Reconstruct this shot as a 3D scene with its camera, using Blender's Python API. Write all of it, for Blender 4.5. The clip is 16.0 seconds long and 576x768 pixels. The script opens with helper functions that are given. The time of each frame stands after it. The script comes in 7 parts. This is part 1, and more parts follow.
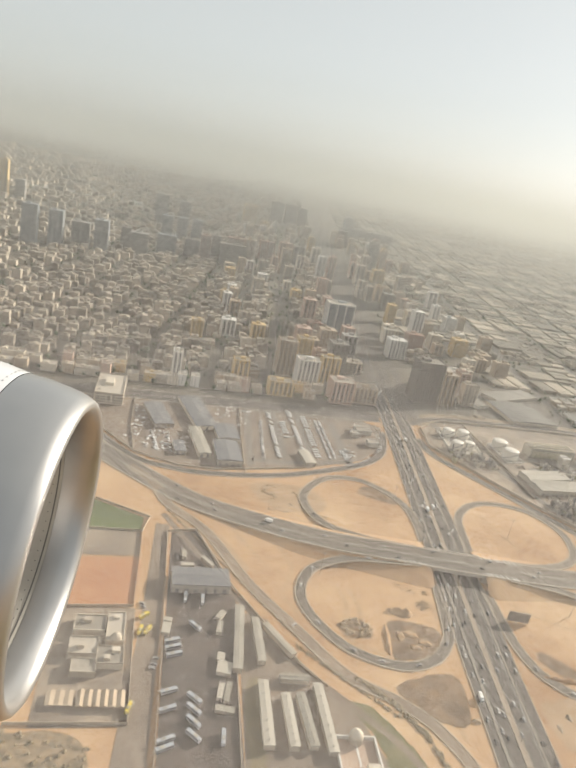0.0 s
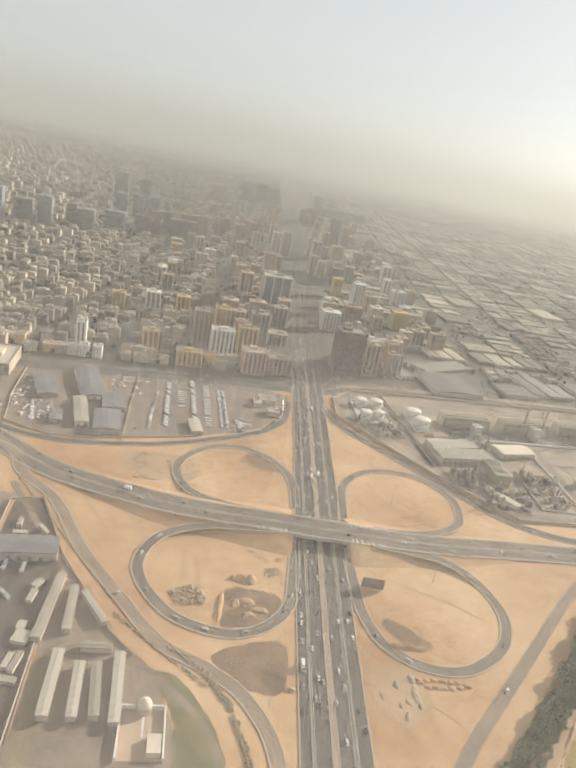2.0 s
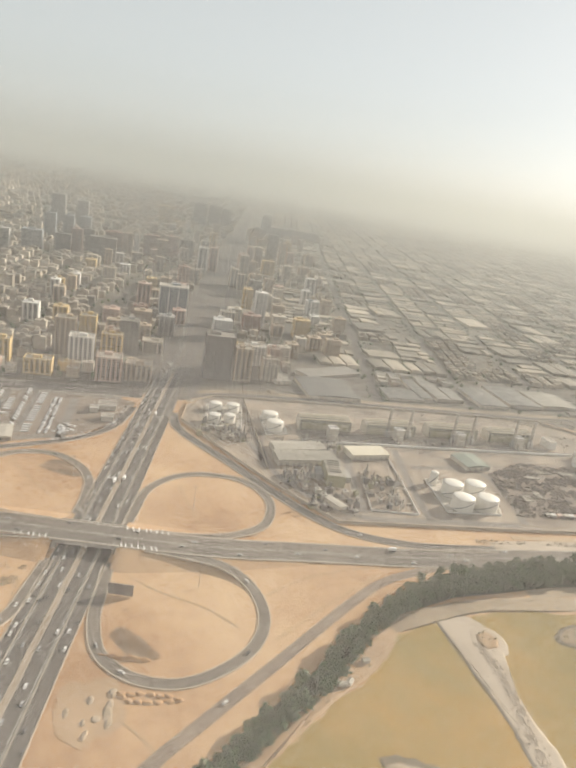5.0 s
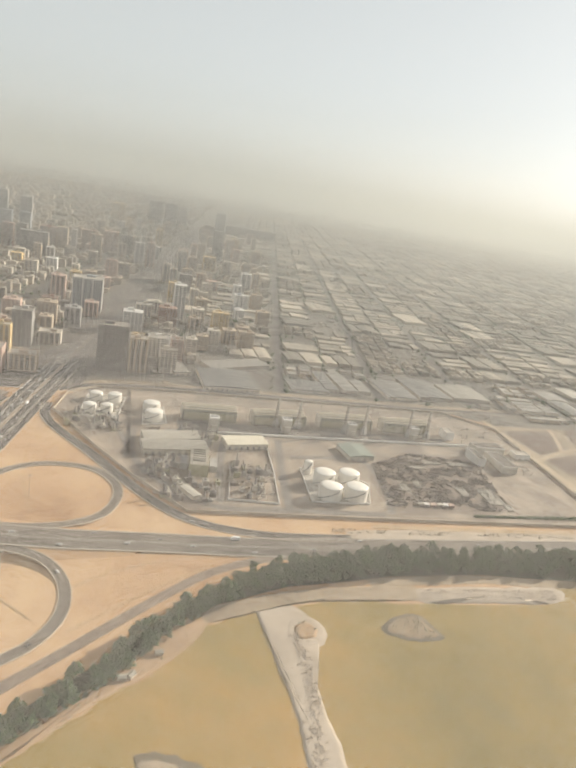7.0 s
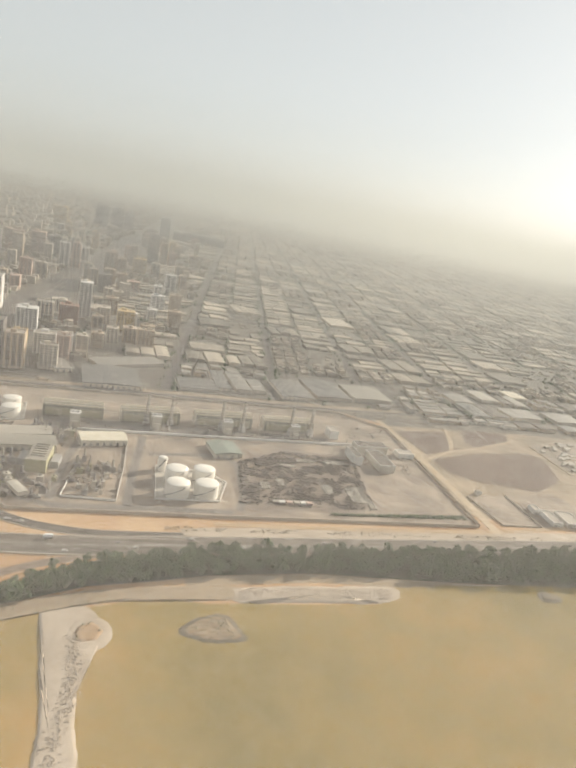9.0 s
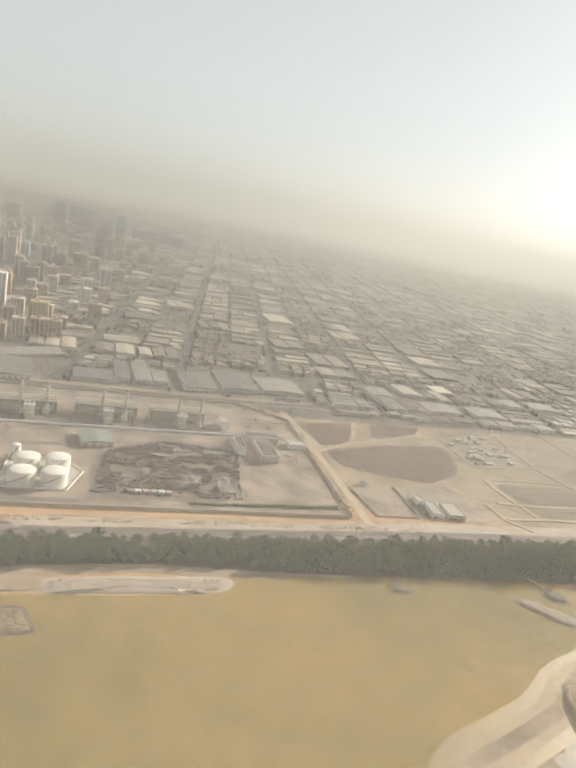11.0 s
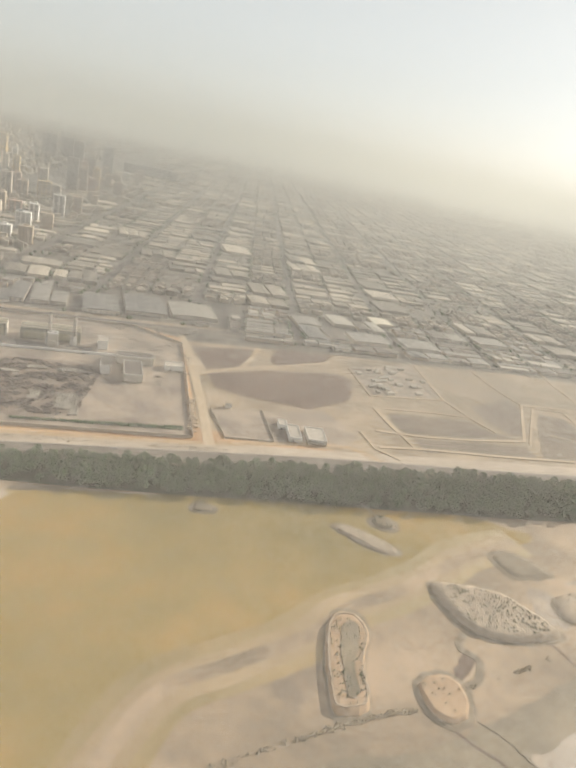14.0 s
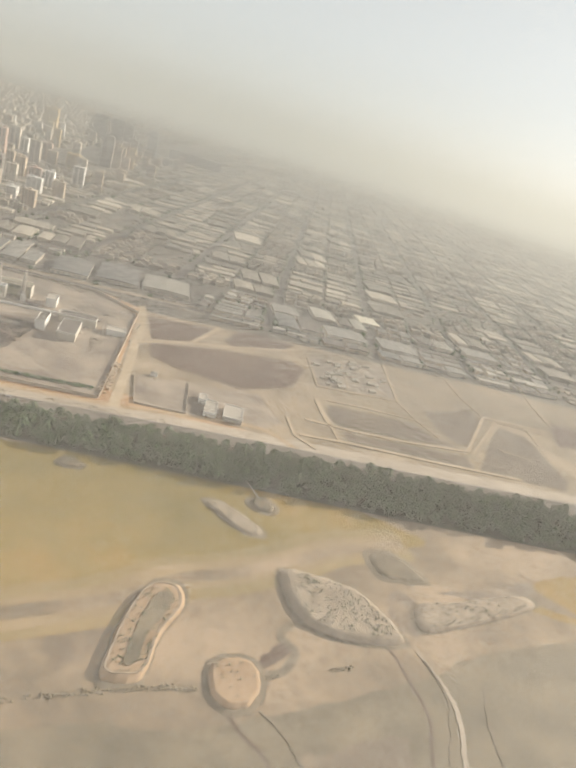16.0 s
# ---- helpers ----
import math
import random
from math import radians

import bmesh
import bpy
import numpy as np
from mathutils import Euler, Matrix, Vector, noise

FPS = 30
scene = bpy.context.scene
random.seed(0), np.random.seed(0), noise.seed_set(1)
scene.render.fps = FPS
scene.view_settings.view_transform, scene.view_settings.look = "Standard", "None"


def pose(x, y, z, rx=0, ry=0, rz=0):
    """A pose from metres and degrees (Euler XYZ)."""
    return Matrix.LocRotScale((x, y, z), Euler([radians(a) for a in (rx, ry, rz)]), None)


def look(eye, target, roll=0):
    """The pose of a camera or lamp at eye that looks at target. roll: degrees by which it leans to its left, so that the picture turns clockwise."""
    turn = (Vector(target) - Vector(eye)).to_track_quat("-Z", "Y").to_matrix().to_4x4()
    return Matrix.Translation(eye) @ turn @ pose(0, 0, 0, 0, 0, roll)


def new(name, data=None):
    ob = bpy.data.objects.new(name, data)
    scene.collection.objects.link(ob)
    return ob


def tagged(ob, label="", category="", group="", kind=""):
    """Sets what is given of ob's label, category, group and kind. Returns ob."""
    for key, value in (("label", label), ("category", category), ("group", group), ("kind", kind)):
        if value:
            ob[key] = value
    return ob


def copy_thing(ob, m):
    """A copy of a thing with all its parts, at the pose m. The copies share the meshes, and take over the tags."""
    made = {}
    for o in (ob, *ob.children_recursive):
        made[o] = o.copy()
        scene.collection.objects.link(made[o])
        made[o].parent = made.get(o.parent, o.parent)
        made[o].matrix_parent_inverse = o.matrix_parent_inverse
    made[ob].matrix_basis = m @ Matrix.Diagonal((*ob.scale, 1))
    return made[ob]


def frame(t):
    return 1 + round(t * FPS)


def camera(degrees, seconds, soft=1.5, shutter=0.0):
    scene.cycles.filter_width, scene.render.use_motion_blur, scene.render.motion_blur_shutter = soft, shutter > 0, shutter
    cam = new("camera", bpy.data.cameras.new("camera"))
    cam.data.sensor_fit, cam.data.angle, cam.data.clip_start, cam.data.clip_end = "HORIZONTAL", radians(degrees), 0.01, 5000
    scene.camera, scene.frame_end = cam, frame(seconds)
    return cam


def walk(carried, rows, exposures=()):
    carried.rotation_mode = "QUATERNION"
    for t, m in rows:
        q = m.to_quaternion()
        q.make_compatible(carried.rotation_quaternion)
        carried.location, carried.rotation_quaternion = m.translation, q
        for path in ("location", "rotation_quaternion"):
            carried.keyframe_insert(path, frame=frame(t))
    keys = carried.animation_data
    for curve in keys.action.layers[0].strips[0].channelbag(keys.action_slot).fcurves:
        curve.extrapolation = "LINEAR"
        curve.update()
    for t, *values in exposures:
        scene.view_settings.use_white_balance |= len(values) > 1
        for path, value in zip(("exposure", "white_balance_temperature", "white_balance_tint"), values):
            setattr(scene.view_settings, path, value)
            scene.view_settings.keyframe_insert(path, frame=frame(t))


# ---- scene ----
cam = camera(48.2, 16.0, soft=2.3)
METRES, EYE, TILT, LEAN, TURN = 600.0, 187.0, -19.26, -10.99, 0.0
ROWS = [
    (0.0, 0.0000, 0.0, 0.0, 0.0, 0.0, -0.0),
    (0.5, 0.0298, 0.0072, -0.0059, -0.08, 0.01, 0.14),
    (1.0, 0.0597, 0.0133, -0.0112, -0.19, -0.37, 0.36),
    (1.5, 0.0893, 0.0203, -0.0175, -0.28, -0.82, 0.46),
    (2.0, 0.1202, 0.0273, -0.0235, -0.24, -1.21, 0.65),
    (2.5, 0.1501, 0.0335, -0.0295, -0.13, -1.14, 0.76),
    (3.0, 0.1800, 0.0393, -0.0351, -0.07, -0.72, 0.93),
    (3.5, 0.2100, 0.0459, -0.0407, -0.13, -0.05, 1.26),
    (4.0, 0.2401, 0.0531, -0.0465, -0.32, 0.56, 1.64),
    (6.5, 0.3900, 0.0815, -0.075, -2.04, 1.24, 2.36),
    (7.0, 0.4198, 0.0871, -0.0807, -2.55, 1.37, 2.31),
    (7.5, 0.4499, 0.0926, -0.0863, -3.15, 1.58, 2.22),
    (8.0, 0.4800, 0.0983, -0.092, -3.82, 1.84, 2.15),
    (8.5, 0.5102, 0.104, -0.0984, -4.46, 2.13, 2.09),
    (9.0, 0.5403, 0.1096, -0.1039, -5.04, 2.29, 2.09),
    (9.5, 0.5705, 0.115, -0.1102, -5.57, 2.34, 2.05),
    (12.0, 0.7228, 0.1363, -0.1384, -6.45, 2.78, 2.06),
    (12.5, 0.7533, 0.142, -0.1446, -6.05, 2.42, 1.73),
    (13.0, 0.7839, 0.1474, -0.1514, -5.34, 1.4, 1.29),
    (13.5, 0.8142, 0.1526, -0.1575, -4.51, -0.3, 0.96),
    (14.0, 0.8442, 0.1575, -0.164, -3.71, -1.9, 0.91),
    (14.5, 0.8746, 0.1632, -0.1707, -2.99, -2.72, 0.55),
    (15.0, 0.9053, 0.1668, -0.1765, -2.33, -2.91, 0.12),
    (15.5, 0.9358, 0.1713, -0.1827, -1.52, -1.86, -1.73),
    (16.0, 0.9661, 0.176, -0.1879, 0.36, -1.48, -5.67),
]
walk(cam, [(t, pose(0, 0, EYE, TILT, LEAN, TURN) @ pose(METRES * x, METRES * y, METRES * z, 90 + pitch, roll, yaw)) for t, x, y, z, yaw, pitch, roll in ROWS],
     exposures=[(0.0, 0.80), (16.0, 0.80)])

# ---- daylight ----
SUN_AZ, SUN_EL = 54.0, 20.5   # degrees clockwise from +y, degrees above the horizon
world = bpy.data.worlds.new("world")
scene.world = world
world.use_nodes = True
wn = world.node_tree.nodes
sky = wn.new("ShaderNodeTexSky")
sky.sky_type = "NISHITA"
sky.sun_disc = False
sky.sun_elevation, sky.sun_rotation = radians(SUN_EL), radians(SUN_AZ)
sky.air_density, sky.dust_density, sky.ozone_density = 1.0, 1.4, 2.0
wn["Background"].inputs[1].default_value = 0.087
dusty = wn.new("ShaderNodeHueSaturation")   # dusty air: a paler sky
dusty.inputs["Saturation"].default_value = 0.34
world.node_tree.links.new(sky.outputs[0], dusty.inputs["Color"])
veil = wn.new("ShaderNodeMix")   # an even veil of dust high in the air
veil.data_type = "RGBA"
veil.inputs[0].default_value = 0.66
veil.inputs[7].default_value = (4.35, 4.55, 4.35, 1)
world.node_tree.links.new(dusty.outputs[0], veil.inputs[6])
world.node_tree.links.new(veil.outputs[2], wn["Background"].inputs[0])
sun = new("sun", bpy.data.lights.new("sun", "SUN"))
sun.data.energy, sun.data.angle, sun.data.color = 4.9, radians(1.5), (1.0, 0.90, 0.745)
to_sun = Vector((math.sin(radians(SUN_AZ)) * math.cos(radians(SUN_EL)), math.cos(radians(SUN_AZ)) * math.cos(radians(SUN_EL)), math.sin(radians(SUN_EL))))
sun.matrix_world = look((0, 0, 900), Vector((0, 0, 900)) - to_sun)


# ---- materials ----
def material(name, a, b, scale=0.2, rough=0.9, metal=0.0, fine=2.0, bump=0.0, spread=0.25, per="", c=None):
    """Two colours mixed by noise at two scales; per: 'object' or 'island' shifts the mix piece by piece."""
    m = bpy.data.materials.new(name)
    m.use_nodes = True
    nt = m.node_tree
    N, K = nt.nodes, nt.links.new
    bs = N["Principled BSDF"]
    bs.inputs["Roughness"].default_value, bs.inputs["Metallic"].default_value = rough, metal
    geo = N.new("ShaderNodeNewGeometry")
    n1, n2 = N.new("ShaderNodeTexNoise"), N.new("ShaderNodeTexNoise")
    n1.inputs["Scale"].default_value, n2.inputs["Scale"].default_value = scale, scale * 9
    n1.inputs["Detail"].default_value, n2.inputs["Detail"].default_value = 5, 3
    K(geo.outputs["Position"], n1.inputs["Vector"]); K(geo.outputs["Position"], n2.inputs["Vector"])
    add = N.new("ShaderNodeMath"); add.operation = "MULTIPLY_ADD"
    K(n2.outputs["Fac"], add.inputs[0]); add.inputs[1].default_value = 0.4; K(n1.outputs["Fac"], add.inputs[2])
    fac = add.outputs[0]
    if per:
        rnd = N.new("ShaderNodeObjectInfo").outputs["Random"] if per == "object" else geo.outputs["Random Per Island"]
        more = N.new("ShaderNodeMath"); more.operation = "MULTIPLY_ADD"
        K(rnd, more.inputs[0]); more.inputs[1].default_value = 1.0; K(fac, more.inputs[2])
        sub = N.new("ShaderNodeMath"); sub.operation = "SUBTRACT"
        K(more.outputs[0], sub.inputs[0]); sub.inputs[1].default_value = 0.5
        fac = sub.outputs[0]
    ramp = N.new("ShaderNodeValToRGB")
    e = ramp.color_ramp.elements
    e[0].position, e[1].position = 0.7 - spread, 0.7 + spread
    e[0].color, e[1].color = (*a, 1), (*b, 1)
    if c:
        k = e.new(0.7); k.color = (*c, 1)
    K(fac, ramp.inputs[0]); K(ramp.outputs[0], bs.inputs["Base Color"])
    if bump:
        bp = N.new("ShaderNodeBump"); bp.inputs["Strength"].default_value = bump; bp.inputs["Distance"].default_value = fine
        K(n2.outputs["Fac"], bp.inputs["Height"]); K(bp.outputs[0], bs.inputs["Normal"])
    return m


SAND = material("sand", (0.31, 0.178, 0.086), (0.52, 0.36, 0.212), 0.017, bump=0.15, spread=0.2, c=(0.425, 0.267, 0.146))
CITY = material("city_ground", (0.055, 0.052, 0.043), (0.155, 0.135, 0.105), 0.02)
YARD = material("yard_concrete", (0.15, 0.122, 0.097), (0.37, 0.30, 0.232), 0.05, spread=0.2, c=(0.255, 0.208, 0.162))
LOT = material("lot_dust", (0.125, 0.10, 0.08), (0.255, 0.205, 0.16), 0.06)
DARKYARD = material("bus_yard_asphalt", (0.048, 0.042, 0.041), (0.115, 0.09, 0.076), 0.06)
ASPHALT = material("asphalt", (0.066, 0.06, 0.054), (0.108, 0.096, 0.085), 0.03)
KERB = material("kerb_concrete", (0.33, 0.28, 0.22), (0.48, 0.42, 0.34), 0.3)
PAINT = material("road_paint", (0.62, 0.60, 0.55), (0.78, 0.76, 0.72), 0.8)
CONCRETE = material("concrete", (0.34, 0.31, 0.27), (0.50, 0.46, 0.40), 0.15)
# Ochre in this colour stands in for orange glare on olive water.
WATER = material("lagoon_water", (0.16, 0.128, 0.034), (0.38, 0.232, 0.07), 0.0075, rough=0.13, spread=0.26, c=(0.256, 0.184, 0.052))
POND = material("pond_water", (0.088, 0.058, 0.041), (0.14, 0.096, 0.068), 0.02, rough=0.92)
# Pinkish tan puts sky reflection and glare on the flats into the colour.
MUD = material("mudflat", (0.165, 0.126, 0.08), (0.375, 0.275, 0.18), 0.028, rough=0.85, spread=0.17, c=(0.265, 0.196, 0.125))
EARTH = material("damp_earth", (0.10, 0.085, 0.055), (0.24, 0.19, 0.13), 0.12)
CRUST = material("salt_crust", (0.21, 0.165, 0.115), (0.43, 0.345, 0.255), 0.25, bump=0.6, fine=0.6)
LEAF = material("foliage", (0.02, 0.042, 0.022), (0.085, 0.13, 0.058), 0.3, spread=0.45, per="island")
BARK = material("bark", (0.09, 0.065, 0.045), (0.15, 0.11, 0.08), 1.0)
HOUSE = material("house_render", (0.12, 0.106, 0.09), (0.45, 0.395, 0.325), 0.05, spread=0.55, per="island", c=(0.275, 0.238, 0.192))
PLASTER = material("plaster", (0.36, 0.31, 0.25), (0.60, 0.54, 0.45), 0.05, spread=0.4, per="object")
WHITEWALL = material("white_wall", (0.55, 0.53, 0.50), (0.74, 0.72, 0.68), 0.1)
GLASS = material("window_band", (0.03, 0.033, 0.036), (0.075, 0.075, 0.072), 0.2, rough=0.25)
# Glazing of far towers: its paler tone stands in for haze before them.
HAZEGLASS = material("haze_toned_window_band", (0.10, 0.10, 0.10), (0.16, 0.155, 0.15), 0.2, rough=0.3)
ROOF = material("roof_screed", (0.25, 0.225, 0.19), (0.43, 0.385, 0.325), 0.15, per="object")
SHEET = material("sheet_roof", (0.26, 0.24, 0.20), (0.42, 0.385, 0.325), 0.08, rough=0.6, per="object")
DULLSHEET = material("dull_sheet_roof", (0.135, 0.13, 0.118), (0.235, 0.218, 0.19), 0.08, rough=0.6, per="object")
GREYSHEET = material("grey_sheet_roof", (0.125, 0.128, 0.135), (0.20, 0.20, 0.205), 0.08, rough=0.5)
TANK = material("tank_paint", (0.66, 0.62, 0.55), (0.80, 0.77, 0.71), 0.1, rough=0.5)
STEEL = material("dark_steel", (0.10, 0.10, 0.10), (0.22, 0.21, 0.20), 0.4, rough=0.5)
SCRAP = material("scrap", (0.03, 0.028, 0.028), (0.22, 0.185, 0.155), 0.2, spread=0.5, per="island", c=(0.075, 0.066, 0.06))
CARWHITE = material("white_car_paint", (0.70, 0.70, 0.69), (0.82, 0.82, 0.81), 1.0, rough=0.35)
PARKED = material("parked_car_paint", (0.12, 0.12, 0.125), (0.78, 0.78, 0.77), 0.5, rough=0.35, spread=0.5, per="island", c=(0.55, 0.55, 0.55))
TYRE = material("tyre", (0.02, 0.02, 0.02), (0.04, 0.04, 0.04), 1.0)


LAWN = material("dry_lawn", (0.075, 0.085, 0.036), (0.19, 0.165, 0.085), 0.12)
TURF = material("turf", (0.055, 0.085, 0.035), (0.12, 0.15, 0.06), 0.08)
CLAY = material("clay_court", (0.34, 0.16, 0.08), (0.44, 0.23, 0.12), 0.06)
# Dark tone also stands in for the shade of pits laid flat.
PIT = material("dug_earth_and_pit_shade", (0.09, 0.06, 0.036), (0.26, 0.172, 0.102), 0.12, spread=0.25, bump=0.12, c=(0.16, 0.107, 0.064))
EARTHY = material("brown_earth", (0.28, 0.185, 0.105), (0.42, 0.29, 0.18), 0.06)
FIELD = material("dry_field", (0.17, 0.136, 0.09), (0.30, 0.235, 0.16), 0.03)
TRACK = material("dirt_track", (0.33, 0.255, 0.17), (0.49, 0.39, 0.275), 0.09, spread=0.25, c=(0.42, 0.33, 0.225))
CARSILVER = material("silver_car_paint", (0.45, 0.45, 0.46), (0.55, 0.55, 0.56), 1.0, rough=0.3, metal=0.3)
CARDARK = material("dark_car_paint", (0.06, 0.06, 0.065), (0.11, 0.11, 0.115), 1.0, rough=0.3)
BUSGREY = material("bus_paint", (0.30, 0.33, 0.37), (0.46, 0.48, 0.51), 0.5, rough=0.4)
BUSYELLOW = material("yellow_bus_paint", (0.62, 0.48, 0.08), (0.72, 0.58, 0.14), 0.5, rough=0.4)
TANWALL = material("tan_facade", (0.36, 0.28, 0.20), (0.48, 0.39, 0.29), 0.08)
OCHREWALL = material("ochre_facade", (0.50, 0.36, 0.16), (0.62, 0.46, 0.23), 0.08)
PINKWALL = material("pink_facade", (0.44, 0.31, 0.25), (0.54, 0.40, 0.33), 0.08)
REDWALL = material("red_facade", (0.27, 0.16, 0.12), (0.34, 0.22, 0.17), 0.08)
GREYWALL = material("grey_facade", (0.26, 0.25, 0.24), (0.36, 0.35, 0.33), 0.08)
DARKWALL = material("dark_facade", (0.13, 0.12, 0.11), (0.20, 0.18, 0.165), 0.08)
BLUEWALL = material("blue_grey_facade", (0.22, 0.25, 0.28), (0.30, 0.33, 0.35), 0.08, rough=0.4)
METAL = material("polished_metal", (0.40, 0.40, 0.41), (0.48, 0.475, 0.47), 0.5, rough=0.36, metal=0.85)
COWL = material("white_cowl_paint", (0.50, 0.51, 0.535), (0.56, 0.57, 0.595), 0.8, rough=0.25)
LINER = material("intake_liner", (0.46, 0.44, 0.41), (0.54, 0.52, 0.48), 2.0, rough=0.5, metal=0.2)
DULLROOF = material("dull_roof", (0.085, 0.074, 0.063), (0.17, 0.146, 0.12), 0.15)
CREAM = material("cream_paint", (0.55, 0.50, 0.39), (0.68, 0.62, 0.50), 0.2)
DARKGREEN = material("dull_green_cladding", (0.12, 0.125, 0.10), (0.20, 0.20, 0.16), 0.1)
PLANTWALL = material("plant_wall", (0.40, 0.37, 0.31), (0.54, 0.50, 0.43), 0.08)
GREENROOF = material("green_roof", (0.17, 0.20, 0.17), (0.25, 0.28, 0.24), 0.1)
OLIVEWALL = material("olive_wall", (0.26, 0.25, 0.15), (0.36, 0.34, 0.22), 0.1)
SCRUBMAT = material("dry_scrub", (0.16, 0.13, 0.08), (0.28, 0.23, 0.15), 0.3, per="island")
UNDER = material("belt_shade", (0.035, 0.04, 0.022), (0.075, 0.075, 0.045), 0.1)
DAMP = material("damp_flat", (0.105, 0.086, 0.052), (0.235, 0.186, 0.118), 0.05, rough=0.8, spread=0.2, c=(0.165, 0.134, 0.084))
WORN = material("worn_asphalt", (0.12, 0.11, 0.10), (0.21, 0.19, 0.165), 0.04)
RUT = material("rutted_sand", (0.30, 0.21, 0.12), (0.46, 0.335, 0.205), 0.1)
SCRUBFIELD = material("scrub_field", (0.10, 0.085, 0.055), (0.34, 0.25, 0.16), 0.35, spread=0.18)
BASIN = material("dark_basin", (0.10, 0.08, 0.058), (0.175, 0.138, 0.098), 0.03)
# Sheen of the far water is put into its pale base colour.
SHEEN = material("far_water", (0.45, 0.47, 0.46), (0.55, 0.57, 0.56), 0.01, rough=0.25)
SANDYROAD = material("sandy_asphalt", (0.165, 0.13, 0.10), (0.27, 0.21, 0.155), 0.06)
MEDIAN = material("median_dust", (0.26, 0.21, 0.16), (0.36, 0.29, 0.22), 0.1)
DUSTYROAD = material("dusty_asphalt", (0.10, 0.087, 0.073), (0.175, 0.15, 0.122), 0.04)
OLIVEGROUND = material("olive_ground", (0.115, 0.10, 0.055), (0.24, 0.19, 0.115), 0.15)
COURTFLOOR = material("court_paving", (0.36, 0.26, 0.20), (0.46, 0.35, 0.27), 0.2)
BEACH = material("pale_beach", (0.30, 0.245, 0.19), (0.47, 0.395, 0.315), 0.06, c=(0.39, 0.325, 0.255))
TANGROUND = material("tan_plain", (0.185, 0.145, 0.096), (0.385, 0.30, 0.205), 0.03, spread=0.2, c=(0.28, 0.217, 0.146))
ROOFGREY = material("low_roofs", (0.11, 0.102, 0.085), (0.43, 0.375, 0.30), 0.04, spread=0.6, per="island", c=(0.24, 0.212, 0.17))
SILT = material("wet_silt", (0.15, 0.115, 0.078), (0.29, 0.215, 0.142), 0.06, rough=0.4, spread=0.2, c=(0.175, 0.132, 0.088))
WETRIM = material("wet_rim", (0.07, 0.06, 0.04), (0.14, 0.115, 0.08), 0.3)
SHALLOW = material("muddy_shallows", (0.21, 0.16, 0.06), (0.34, 0.235, 0.105), 0.02, rough=0.5, c=(0.265, 0.192, 0.08))
SHALLOWER = material("silty_edge", (0.25, 0.18, 0.09), (0.36, 0.26, 0.145), 0.03, rough=0.7, c=(0.285, 0.205, 0.11))


def haze_material(name, colour):
    """Stuff of the haze strands: scatters light back and onwards."""
    m = bpy.data.materials.new(name)
    m.use_nodes = True
    N, K = m.node_tree.nodes, m.node_tree.links.new
    N.remove(N["Principled BSDF"])
    di, tl, on = N.new("ShaderNodeBsdfDiffuse"), N.new("ShaderNodeBsdfTranslucent"), N.new("ShaderNodeBsdfRefraction")
    di.inputs[0].default_value = tl.inputs[0].default_value = (*colour, 1)
    on.inputs["Color"].default_value, on.inputs["Roughness"].default_value, on.inputs["IOR"].default_value = (0.9, 0.9, 0.85, 1), 0.9, 1.02
    both, most = N.new("ShaderNodeMixShader"), N.new("ShaderNodeMixShader")
    both.inputs[0].default_value, most.inputs[0].default_value = 0.6, 0.42
    K(di.outputs[0], both.inputs[1]); K(tl.outputs[0], both.inputs[2])
    K(both.outputs[0], most.inputs[1]); K(on.outputs[0], most.inputs[2]); K(most.outputs[0], N["Material Output"].inputs[0])
    return m


# Two tones of one haze: bright for glare up close, dim for the horizon.
NEARHAZE = haze_material("bright_near_haze", (0.75, 0.72, 0.725))
FARHAZE = haze_material("dim_far_haze", (0.42, 0.445, 0.455))


